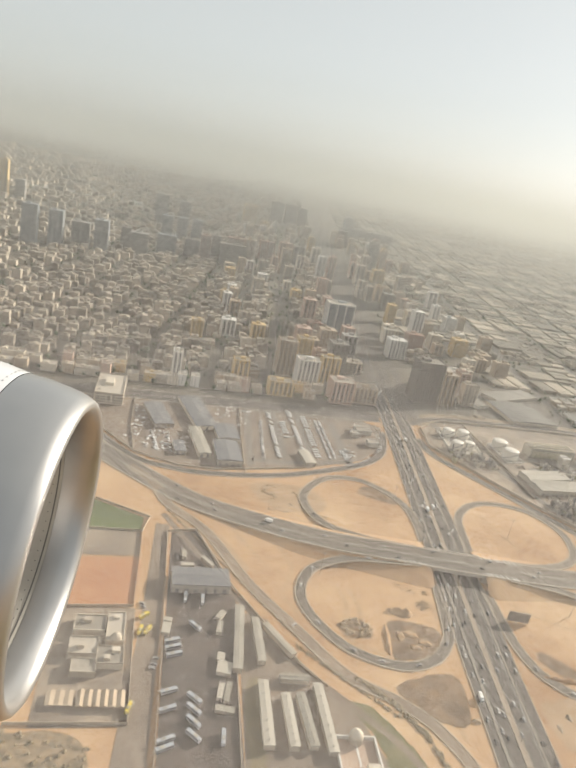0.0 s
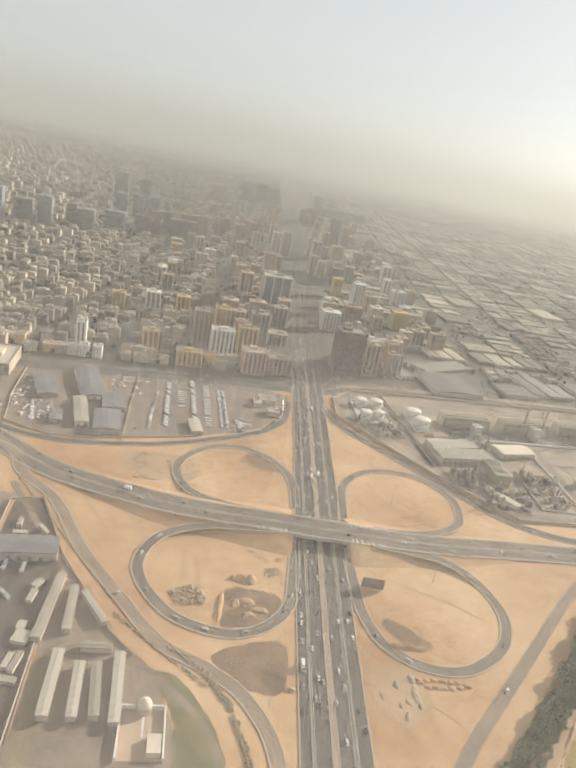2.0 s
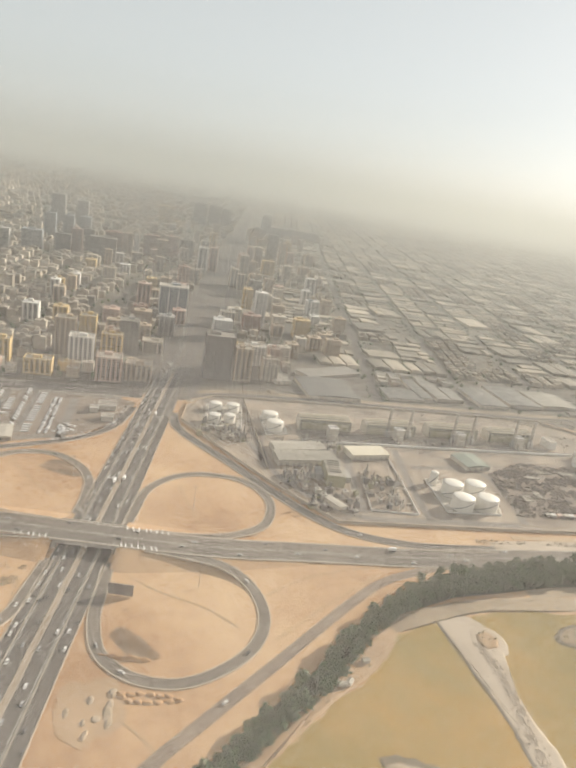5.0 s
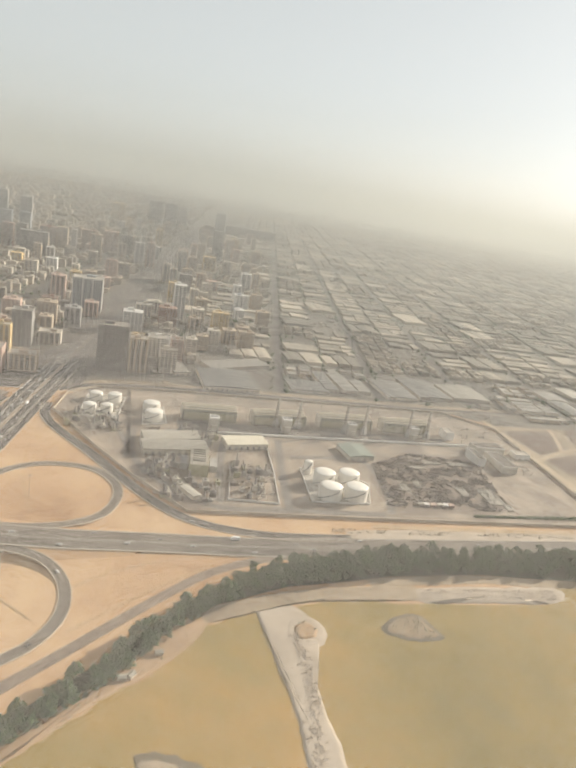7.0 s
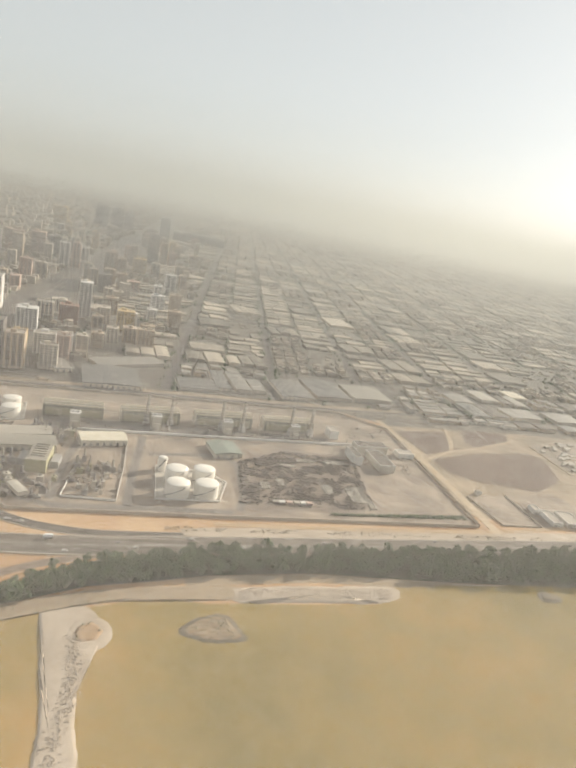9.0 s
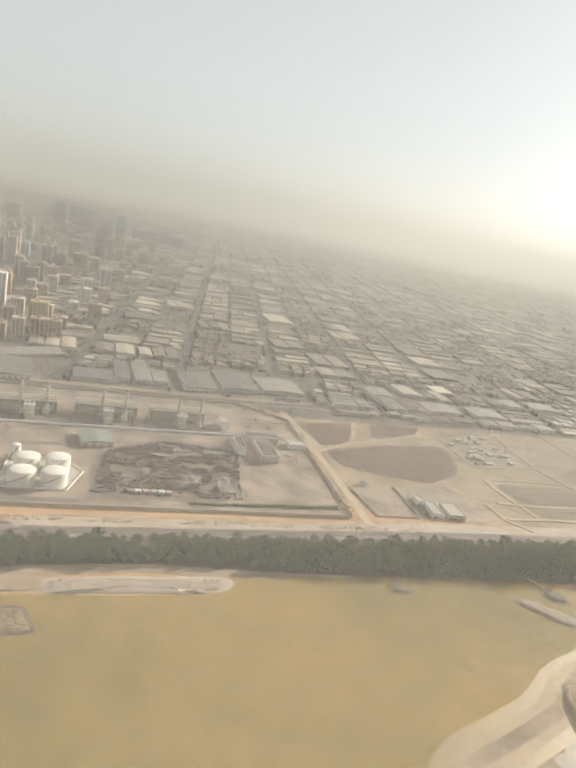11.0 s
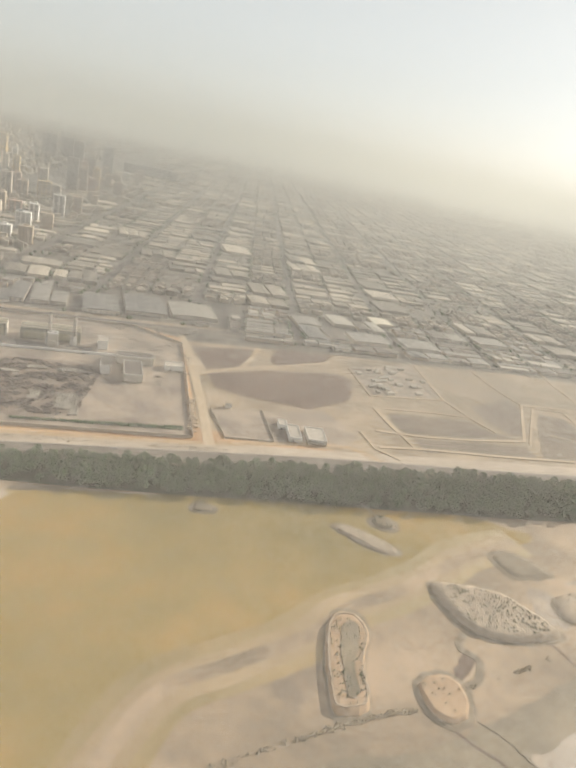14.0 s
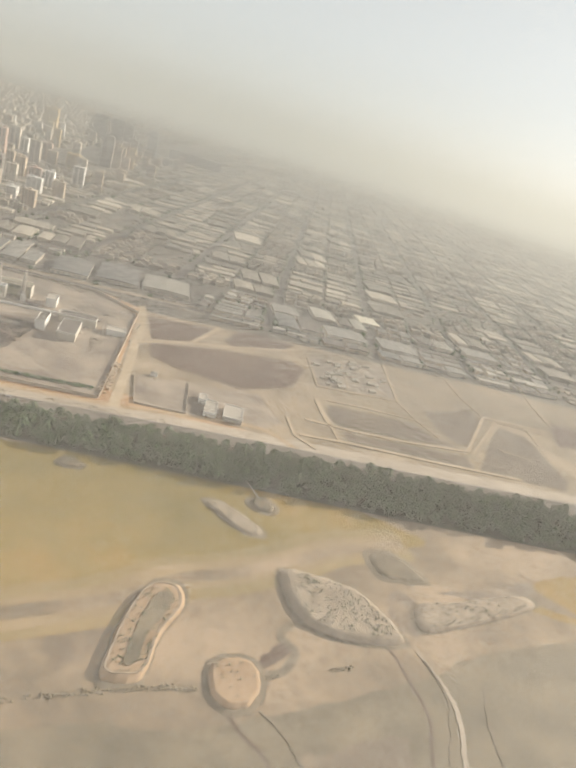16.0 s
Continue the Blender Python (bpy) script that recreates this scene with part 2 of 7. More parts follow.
# ---- builders ----
class Shape:
    """Collects faces, then becomes one mesh."""

    def __init__(self):
        self.v, self.f = [], []

    def box(self, x, y, z0, sx, sy, sz, turn=0.0, skew=0.0):
        c, s, n = math.cos(turn), math.sin(turn), len(self.v)
        for z in (z0, z0 + sz):
            for a, b in ((-1, -1), (1, -1), (1, 1), (-1, 1)):
                px, py = a * sx / 2, b * sy / 2
                self.v.append((x + c * px - s * py + skew * py, y + s * px + c * py, z))
        self.f += [(n + 4, n + 5, n + 6, n + 7), (n + 3, n + 2, n + 1, n)] + [(n + k, n + (k + 1) % 4, n + 4 + (k + 1) % 4, n + 4 + k) for k in range(4)]
        return self

    def lathe(self, x, y, rings, sides=16):
        """Rings of (radius, z), from the bottom up."""
        n = len(self.v)
        for r, z in rings:
            for k in range(sides):
                a = 2 * math.pi * k / sides
                self.v.append((x + r * math.cos(a), y + r * math.sin(a), z))
        for j in range(len(rings) - 1):
            for k in range(sides):
                p, q = n + j * sides + k, n + j * sides + (k + 1) % sides
                self.f.append((p, q, q + sides, p + sides))
        self.f.append(tuple(n + k for k in reversed(range(sides))))
        self.f.append(tuple(n + (len(rings) - 1) * sides + k for k in range(sides)))
        return self

    def gable(self, x, y, z0, sx, sy, eave, ridge, turn=0.0):
        """A long hall; the ridge runs along its own y."""
        c, s, n = math.cos(turn), math.sin(turn), len(self.v)
        for b in (-1, 1):
            for px, z in ((-sx / 2, z0), (sx / 2, z0), (sx / 2, z0 + eave), (0, z0 + ridge), (-sx / 2, z0 + eave)):
                py = b * sy / 2
                self.v.append((x + c * px - s * py, y + s * px + c * py, z))
        self.f += [tuple(n + k for k in range(5)), tuple(n + 5 + k for k in reversed(range(5)))]
        self.f += [(n + (k + 1) % 5, n + k, n + 5 + k, n + 5 + (k + 1) % 5) for k in range(5)]
        return self

    def ribbon(self, path, width, depth=0.3, side=0.0):
        """A strip along a path of (x, y, z), with its own thickness; side shifts it to the right."""
        n, m = len(self.v), len(path)
        for k, p in enumerate(path):
            a, b = path[max(k - 1, 0)], path[min(k + 1, m - 1)]
            dx, dy = b[0] - a[0], b[1] - a[1]
            d = math.hypot(dx, dy) or 1
            rx, ry = dy / d, -dx / d
            for w in (side - width / 2, side + width / 2):
                self.v.append((p[0] + rx * w, p[1] + ry * w, p[2]))
            for w in (side - width / 2, side + width / 2):
                self.v.append((p[0] + rx * w, p[1] + ry * w, p[2] - depth))
        for k in range(m - 1):
            i = n + 4 * k
            self.f += [(i, i + 1, i + 5, i + 4), (i + 1, i + 3, i + 7, i + 5), (i + 2, i, i + 4, i + 6)]
        self.f += [(n, n + 2, n + 3, n + 1), (n + 4 * m - 4, n + 4 * m - 3, n + 4 * m - 1, n + 4 * m - 2)]
        return self

    def sheet(self, ring, z):
        n = len(self.v)
        self.v += [(x, y, z) for x, y in ring]
        self.f.append(tuple(range(n, n + len(ring))))
        return self

    def mound(self, ring, base, height, seed=0, flat=0.6, rough=0.25):
        """A low heap over a ring, with an uneven top."""
        n, m = len(self.v), len(ring)
        cx, cy = sum(p[0] for p in ring) / m, sum(p[1] for p in ring) / m
        steps = (1.0, 0.9, 0.78, 0.62, 0.42, 0.2)
        for j, s in enumerate(steps):
            h = min(1.0, (1 - s) / (1 - flat)) if flat < 1 else 0
            for x, y in ring:
                px, py = cx + (x - cx) * s, cy + (y - cy) * s
                w = noise.noise((px * 0.35 + seed, py * 0.35, seed)) * rough * height if j else 0
                self.v.append((px, py, base + height * math.sin(h * math.pi / 2) + w))
        for j in range(len(steps) - 1):
            for k in range(m):
                p, q = n + j * m + k, n + j * m + (k + 1) % m
                self.f.append((p, q, q + m, p + m))
        self.f.append(tuple(n + (len(steps) - 1) * m + k for k in range(m)))
        return self

    def mesh(self, name, mat, smooth=False):
        me = bpy.data.meshes.new(name)
        me.from_pydata(self.v, [], self.f)
        me.materials.append(mat)
        if smooth:
            me.polygons.foreach_set("use_smooth", [True] * len(me.polygons))
        me.update()
        return me


def part(name, shape, mat, parent, label="", smooth=False):
    ob = new(name, shape.mesh(name, mat, smooth) if isinstance(shape, Shape) else shape)
    ob.parent = parent
    return tagged(ob, label)


def thing(name, x, y, label, category, group="", turn=0.0, kind=""):
    ob = new(name)
    ob.matrix_basis = pose(x, y, 0, 0, 0, math.degrees(turn))
    return tagged(ob, label, category, group, kind)


def setting(name, shape, mat, label, category, kind="structure", smooth=False):
    return tagged(new(name, shape.mesh(name, mat, smooth)), label, category, "", kind)


def spline(pts, n=8, closed=False):
    """A smooth curve through a few points."""
    out, m = [], len(pts)
    pts = [tuple(p) + (0.0,) * (3 - len(p)) for p in pts]
    for k in range(m if closed else m - 1):
        p = [pts[(k + j) % m] if closed else pts[min(max(k + j, 0), m - 1)] for j in (-1, 0, 1, 2)]
        for i in range(n):
            t = i / n
            out.append(tuple(0.5 * (2 * b + (c - a) * t + (2 * a - 5 * b + 4 * c - d) * t * t + (3 * b - a - 3 * c + d) * t ** 3) for a, b, c, d in zip(*p)))
    return out if closed else out + [pts[-1]]


def shore(pts, amp, seed, n=8, closed=True, freq=0.12):
    """A natural outline: a smooth curve with small wanderings."""
    return [(x + amp * noise.noise((x * freq, y * freq, seed)), y + amp * noise.noise((x * freq, y * freq, seed + 9.0))) for x, y, _ in spline(pts, n, closed)]


# ---- haze: made-up layers of very fine level strands that cover a share of the view, standing in for hazy air ----
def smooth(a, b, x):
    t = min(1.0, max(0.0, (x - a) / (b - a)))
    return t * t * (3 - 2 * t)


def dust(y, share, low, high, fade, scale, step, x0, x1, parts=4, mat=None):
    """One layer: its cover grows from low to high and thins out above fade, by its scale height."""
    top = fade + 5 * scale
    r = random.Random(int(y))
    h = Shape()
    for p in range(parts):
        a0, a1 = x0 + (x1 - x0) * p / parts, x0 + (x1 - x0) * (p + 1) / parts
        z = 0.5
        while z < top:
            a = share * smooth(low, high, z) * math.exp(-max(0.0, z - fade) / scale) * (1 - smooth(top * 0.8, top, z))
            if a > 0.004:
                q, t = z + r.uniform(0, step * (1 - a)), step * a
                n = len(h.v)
                t0, t1 = [min(step, t * (1.0 if y < 300 else 0.74 + 0.56 * g)) for g in (p / parts, (p + 1) / parts)]   # thicker towards the east, to imitate brighter haze on the sun's side
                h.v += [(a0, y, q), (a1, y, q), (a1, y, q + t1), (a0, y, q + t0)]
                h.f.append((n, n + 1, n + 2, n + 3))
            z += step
    setting("dust_haze", h, mat or FARHAZE, "fine level strands standing in for hazy air", "haze", "stuff")


# Added near layer: lifts dark tones like glare on a window.
dust(105, 0.25, 5, 40, 150, 24, 0.011, -160, 820, mat=NEARHAZE)
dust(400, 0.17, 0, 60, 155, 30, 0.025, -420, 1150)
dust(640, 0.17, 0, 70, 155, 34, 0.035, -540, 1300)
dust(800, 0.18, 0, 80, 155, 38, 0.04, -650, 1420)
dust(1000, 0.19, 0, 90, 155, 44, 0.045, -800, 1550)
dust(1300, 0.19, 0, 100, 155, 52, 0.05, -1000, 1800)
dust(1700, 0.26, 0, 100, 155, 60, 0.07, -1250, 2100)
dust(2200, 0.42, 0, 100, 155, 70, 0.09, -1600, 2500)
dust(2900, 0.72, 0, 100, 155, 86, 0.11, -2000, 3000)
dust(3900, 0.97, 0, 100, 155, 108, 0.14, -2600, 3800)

# ---- ground ----
g = Shape()
g.sheet([(-6000, -2500), (7000, -2500), (7000, 7000), (-6000, 7000)], 0.0)
setting("ground", g, SAND, "pale orange desert sand with tyre tracks", "sand")


def slope(x, y0, k=0.18):
    """The city's east-west streets climb a little towards +x."""
    return y0 + k * x


T = math.atan(0.18)
def lay(name, ring, z, mat, label, category):
    smoothed = name in ("brown_earth", "scrub_field", "scrap_ground", "camp_lawn")
    setting(name, Shape().sheet(shore(ring, 1.2, z * 50 + ring[0][0], 6, freq=0.3) if smoothed else ring, z), mat, label, category)


lay("city_floor", [(-6000, -602), (112, 500), (148, 500), (470, 575), (505, 560), (640, 590), (700, 600), (820, 625), (1000, 640), (7000, 1600), (7000, 7000), (-6000, 7000)], 0.06, CITY, "dusty grey streets and yards between the city blocks", "ground")
lay("plant_yard", [(149, 458), (188, 408), (218, 373), (251, 341), (303, 349), (359, 358), (440, 372), (520, 385), (500, 545), (459, 574), (233, 532), (166, 517), (149, 492)], 0.12, YARD, "pale concrete and dust yard of the power plant", "yard")
lay("vehicle_lot", [(-120, 425), (-90, 392), (-62, 366), (-33, 357), (-9, 360), (53, 386), (90, 411), (110, 445), (112, 480), (82, 489), (1, 472), (-110, 449)], 0.12, LOT, "dusty open lot behind the interchange", "lot")
lay("bus_yard", [(-24, 284), (-12, 289), (10, 248), (14, 233), (17, 195), (23, 148), (-6, 148), (-13, 200)], 0.12, DARKYARD, "dark worn asphalt of the bus yard", "yard")
lay("yard_street", [(-33, 290), (-26, 290), (-15, 200), (-8, 140), (-20, 140), (-25, 215)], 0.10, LOT, "dusty street between the school and the bus yard", "street")
lay("sports_pitch", [(-78, 300), (-69, 303), (-40, 293), (-39, 281), (-70, 275)], 0.12, TURF, "green artificial grass pitch", "pitch")
lay("hard_court", [(-72, 274), (-39, 280), (-35, 260), (-66, 253)], 0.12, YARD, "pale grey concrete sports court", "court")
lay("clay_court", [(-66, 251), (-34, 258.5), (-30, 226), (-58, 219)], 0.12, CLAY, "red-brown clay sports court", "court")
lay("school_yard", [(-60, 218), (-29, 224), (-19, 166), (-50, 160)], 0.10, YARD, "pale paved school yard", "yard")
lay("camp_yard", [(12, 233), (27, 230), (42, 207), (60, 192), (75, 160), (70, 140), (24, 140), (18, 195)], 0.10, LOT, "dusty camp yard with sheds", "yard")
lay("camp_lawn", [(20, 188), (25.5, 195), (28, 166), (30, 150), (25, 150)], 0.14, OLIVEGROUND, "strip of dull olive scrub", "lawn")
lay("camp_lawn", [(60, 189), (66, 191.4), (74, 185), (83.7, 172), (89.5, 156.6), (92, 140), (74, 140), (74, 154.5), (69, 176)], 0.14, LAWN, "strip of dull olive scrub beside a track", "lawn")
lay("scrap_ground", [(368, 436), (414, 466), (441, 470), (453, 432), (446, 388), (398, 377), (372, 374)], 0.16, LOT, "oily brown ground of the scrap yard", "yard")
lay("brown_earth", [(141, 205), (149, 208), (157.6, 210.5), (164.7, 193.4), (158, 186), (151.3, 181), (142.4, 190)], 0.08, EARTHY, "brown churned earth with pale streaks", "earth")
lay("brown_earth", [(80, 202), (92, 210), (108, 213), (107.5, 190), (97, 187.8), (88, 193.8)], 0.08, PIT, "brown disturbed earth beside the slip road", "earth")
lay("brown_earth", [(81.3, 360.9), (85.8, 371), (97, 371.5), (104, 362), (105.4, 354), (95.4, 355)], 0.08, PIT, "brown disturbed earth in the loop", "earth")
lay("brown_earth", [(14, 350), (40, 356), (58, 346), (56, 330), (34, 324), (18, 334)], 0.07, EARTHY, "rough trampled earth beside the loop", "earth")
lay("brown_earth", [(-30, 300), (-8, 296), (16, 266), (10, 262), (-14, 288)], 0.07, EARTHY, "brown verge along the yard wall", "earth")
lay("compound_floor", [(529, 430), (539, 392), (568, 396), (612, 405), (624, 420), (606, 455), (561, 440)], 0.10, YARD, "pale walled compound floor", "yard")
lay("scrub_field", [(-90, 158), (-60, 157), (-38, 160), (-27, 150), (-26, 120), (-90, 120)], 0.07, SCRUBFIELD, "orange sand thick with dark scrub", "field")
lay("far_water", [(-700, 1690), (-634, 1713), (-500, 1755), (-352, 1801), (-352, 1830), (-520, 1812), (-700, 1760)], 0.2, SHEEN, "pale sheet of far water behind the city", "water")
lay("tan_plain", [(523, 400), (640, 396), (900, 440), (1500, 560), (1500, 745), (820, 623), (640, 589), (500, 562)], 0.05, TANGROUND, "pale tan plain between ponds and bunds", "ground")
lay("bund_field", [(640, 585), (660, 478), (664, 412), (757, 450), (796, 540), (900, 565), (1400, 660), (1400, 730), (820, 622), (700, 598)], 0.08, FIELD, "dry olive-brown basin fields", "field")

# ---- roads ----
def road(name, pts, width, label, lines=(), kerbs=True, n=10, z=0.25, mat=None):
    path = [(x, y, h + z) for x, y, h in spline(pts, n)]
    r = setting(name, Shape().ribbon(path, width, 0.5), mat or ASPHALT, label, "road")
    for w in lines:
        part("lane_line", Shape().ribbon([(x, y, h + 0.05) for x, y, h in path], 0.13, 0.03, w), PAINT, r)
    if kerbs:
        for w in (-width / 2, width / 2):
            part("kerb", Shape().ribbon([(x, y, h + 0.10) for x, y, h in path], 0.45, 0.5, w), KERB, r)
    return r


AXIS = [(125.4, -400), (125.5, 100), (125.7, 225), (126.6, 300), (127.5, 380), (127.9, 440), (129, 700), (130.5, 1200), (133, 2600)]


def axis_x(y):
    """The middle of the avenue."""
    for (x0, y0), (x1, y1) in zip(AXIS, AXIS[1:]):
        if y <= y1:
            break
    return x0 + (x1 - x0) * (y - y0) / (y1 - y0)


avenue = road("avenue", AXIS, 24.9, "wide straight dual carriageway of dark asphalt", (), False, n=6)
near_path = [(axis_x(y), y, 0.25) for y in range(-400, 561, 20)]
for w, wide, high, mat in ((-8.05, 1.0, .14, WORN), (7.2, 1.15, .14, WORN), (-8.05, .3, .22, KERB), (7.2, .3, .22, KERB), (-0.3, 2.2, .1, MEDIAN), (-1.45, .22, .2, KERB), (.85, .22, .2, KERB), (-12.45, .4, .1, KERB), (12.45, .4, .1, KERB)):
    part("median" if mat is MEDIAN else "kerb", Shape().ribbon([(x, y, z + high) for x, y, z in near_path], wide, 0.3, w), mat, avenue, "sandy median strip" if mat is MEDIAN else "")
far_path = [(axis_x(y), y, 0.25) for y in range(560, 1101, 20)]
for w, wide in ((-8.05, .3), (7.2, .3), (-1.45, .3), (.85, .3)):
    part("kerb", Shape().ribbon([(x, y, z + .2) for x, y, z in far_path], wide, 0.3, w), KERB, avenue)
for w in (-7.2, 6.2):
    part("lane_line", Shape().ribbon([(x, y, z + 0.04) for x, y, z in near_path], 0.14, 0.03, w), PAINT, avenue)
for side in (-5.5, -3.5, 2.7, 4.5):  # broken lane lines
    dash = Shape()
    for k in range(70):
        yy = 140 + 6.6 * k
        dash.box(axis_x(yy) + side, yy, 0.26, 0.06, 1.4, 0.03)
    part("broken_line", dash, KERB, avenue)
DECK = 4.2
road("crossing_road", [(-170, 440), (-120, 392), (-84, 362), (-33, 327, 0), (-4, 313, 0.5), (50, 298, 2.6), (100, 294, DECK), (150, 293.5, DECK), (190, 298, 2.2), (239, 307.5, 0.4), (292, 315, 0), (349, 327, 0), (450, 347, 0), (600, 377, 0), (760, 403, 0), (1000, 450, 0), (1700, 580, 0)], 16.5, "four-lane crossing road, dusty grey asphalt", (-7.6, 7.6, 0.5, -0.5), mat=DUSTYROAD)
bridge = thing("bridge", 126.5, 293.7, "concrete road bridge carrying the crossing road over the avenue", "bridge")
part("deck", Shape().box(0, 0, DECK - 1.3, 31, 18.5, 1.35), CONCRETE, bridge)
for sx in (-1, 1):
    part("abutment", Shape().box(sx * 14.2, 0, 0, 2.0, 18.0, DECK - 1.3), CONCRETE, bridge)
    part("wing_wall", Shape().box(sx * 18.5, -9.0, 0, 7.0, 0.5, DECK - 1.2, 0).box(sx * 24, -9.0, 0, 4.5, 0.5, DECK - 2.4), CONCRETE, bridge)
part("pier", Shape().box(0, 0, 0.2, 0.9, 15.0, DECK - 1.5), CONCRETE, bridge)
for sy in (-1, 1):
    part("parapet", Shape().box(0, sy * 9.0, DECK, 31, 0.35, 0.6), CONCRETE, bridge)
mark = Shape().box(0, 0, 0, 0.55, 3.4, 0.06).mesh("hatch_mark", CARWHITE)
for sy, lo, n in ((-7.3, -32, 24), (7.4, -9, 17)):  # flat white bars along both deck edges, standing in for upright posts as the camera sees them
    for k in range(n):
        x = lo + 2.8 * k + (0.7 if k % 5 == 2 else 0)
        q = part("hatch_mark", mark, CARWHITE, bridge)
        q.matrix_basis = pose(x, sy + 0.0004 * x * x, DECK + 0.33 - 0.03 * max(0, abs(x) - 24), 0, 0, 14)
coping = Shape().box(0, 0, 0, 0.5, 0.5, 0.25).mesh("post_base", KERB)
for k in range(19):
    part("post_base", coping, KERB, bridge).location = (-15 + 1.65 * k, -9.0, DECK + 0.6)
# embankment of the crossing road on both sides of the bridge
for name, pts in (("embankment", [(10, 309, 1.0), (30, 302.5, 1.8), (50, 298, 2.6), (100, 294, DECK), (112, 293.8, DECK)]), ("embankment", [(141, 293.5, DECK), (150, 293.5, DECK), (190, 298, 2.2), (215, 303, 1.2), (232, 306, 0.5)])):
    path = spline(pts, 6)
    e = Shape()
    for k, (x, y, z) in enumerate(path):
        for w, h in ((-9.6 - 2.7 * z, 0.0), (-8.6, z), (8.6, z), (9.6 + 2.7 * z, 0.0)):
            e.v.append((x, y + w, h + 0.02))
    for k in range(len(path) - 1):
        e.f += [(4 * k + j, 4 * k + 4 + j, 4 * k + 5 + j, 4 * k + 1 + j) for j in range(3)]
    setting(name, e, SAND, "sand slope under the crossing road", "embankment")

LOOPS = (
    [(114.6, 316), (114.2, 334), (111, 352), (101, 368), (82, 379), (60, 372), (45.5, 345), (55, 318, 0.8), (76, 306, 2.4), (96, 301.6, 3.5), (106, 300.6, DECK - 0.1)],
    [(113.4, 276), (112, 252), (110, 236), (100, 221), (83, 214.5), (60, 222), (43, 246), (47, 270, 0.4), (66, 283, 2), (90, 286, 3.4), (106, 287, DECK - 0.1)],
    [(140.6, 310), (141.6, 328), (144, 350), (155, 368), (172, 377.5), (196, 376), (212, 357), (211, 331), (197, 314, 1.2), (176, 304, 2.7), (156, 301, 3.8)],
    [(139.8, 278), (141, 258), (143, 238), (150, 221), (165, 211.5), (184, 213), (203, 229), (210.5, 249), (206, 270), (192, 283.5, 1.6), (170, 286.6, 3.0), (154, 286.6, DECK - 0.2)])
for pts in LOOPS:
    ramp = road("loop_ramp", pts, 5.1, "curved loop ramp of dusty grey asphalt with pale edges", n=8, z=0.30, mat=DUSTYROAD)
    ring = spline(pts, 8)
    post = Shape().box(0, 0, 0, 0.12, 0.12, 0.7).mesh("marker_post", PAINT)
    for k in range(6, len(ring) - 6, 2):  # marker posts along the outer edge
        (x0, y0, z0), (x1, y1, _) = ring[k], ring[k + 1]
        d = math.hypot(x1 - x0, y1 - y0)
        cx, cy = sum(p[0] for p in ring) / len(ring), sum(p[1] for p in ring) / len(ring)
        s = 1 if (x0 - cx) * (y1 - y0) - (y0 - cy) * (x1 - x0) > 0 else -1
        q = part("marker_post", post, PAINT, ramp)
        q.matrix_basis = pose(x0 + s * 3.5 * (y1 - y0) / d, y0 - s * 3.5 * (x1 - x0) / d, z0)
road("slip_road", [(-60, 346), (-42, 330), (-31, 311), (-7, 290), (16, 255), (39, 228), (60, 205), (80, 195), (95, 183), (106, 160), (109.5, 110)], 5.4, "single-lane slip road curving through the sand", z=0.24, mat=SANDYROAD)
road("perimeter_track", [(-31, 300), (9, 246), (30, 222), (41, 207), (49, 198.5), (65, 186), (84, 166), (95, 130)], 3.0, "narrow dusty track beside a wall", kerbs=False, z=0.16, mat=LOT)
road("lot_road", [(-150, 440), (-110, 404), (-64, 360), (-34, 352), (-9, 354), (30, 366), (66, 387), (92, 407), (107, 432), (112, 470)], 5.6, "curving road along the vehicle lot", z=0.24)
road("plant_slip_road", [(141, 470), (150, 440), (188, 397), (218, 363), (250, 335), (290, 327), (340, 334)], 6.6, "slip road along the plant fence", z=0.24)
road("north_road", [(-900, 330), (-400, 400), (-66, 462), (0, 477), (60, 490), (113, 500)], 19.0, "wide road along the southern edge of the city", (-8.6, 0, 8.6), z=0.22)
road("plant_north_road", [(140, 500), (166, 521), (233, 540), (460, 582), (700, 640), (1200, 740)], 8.0, "straight road behind the power plant", z=0.22)
setting("road_verge", Shape().ribbon([(x, y, 0.1) for x, y, _ in spline([(150, 505), (170, 527), (233, 543), (460, 585), (700, 643), (1200, 743)], 6)], 17.0, 0.03), TANGROUND, "wide sandy verge behind the power plant", "ground")
road("sand_road", [(140, 120), (171, 171), (191, 197), (216, 228), (248, 268), (270, 291), (300, 308), (330, 319)], 5.0, "sandy road beside the tree belt", kerbs=False, z=0.14, mat=LOT)
road("dirt_track", [(498, 570), (505, 545), (516, 480), (524, 430), (529, 391), (531, 380)], 6.0, "pale straight dirt track", kerbs=False, z=0.17, mat=TRACK)
road("dirt_track", [(515, 486), (533, 503), (551, 518), (573, 530), (598, 547), (623, 564.5)], 3.0, "pale narrow dirt track between ponds", kerbs=False, z=0.26, mat=TRACK)
road("dirt_track", [(549, 517), (556, 540), (563, 572)], 4.0, "pale narrow dirt track between ponds", kerbs=False, z=0.26, mat=TRACK)
road("dirt_track", [(355, 350), (440, 364), (530, 382), (584, 399), (612, 404), (626, 397), (640, 390), (700, 397), (800, 414), (1000, 455)], 4.0, "tan dirt track along the fence", kerbs=False, z=0.14, mat=RUT)
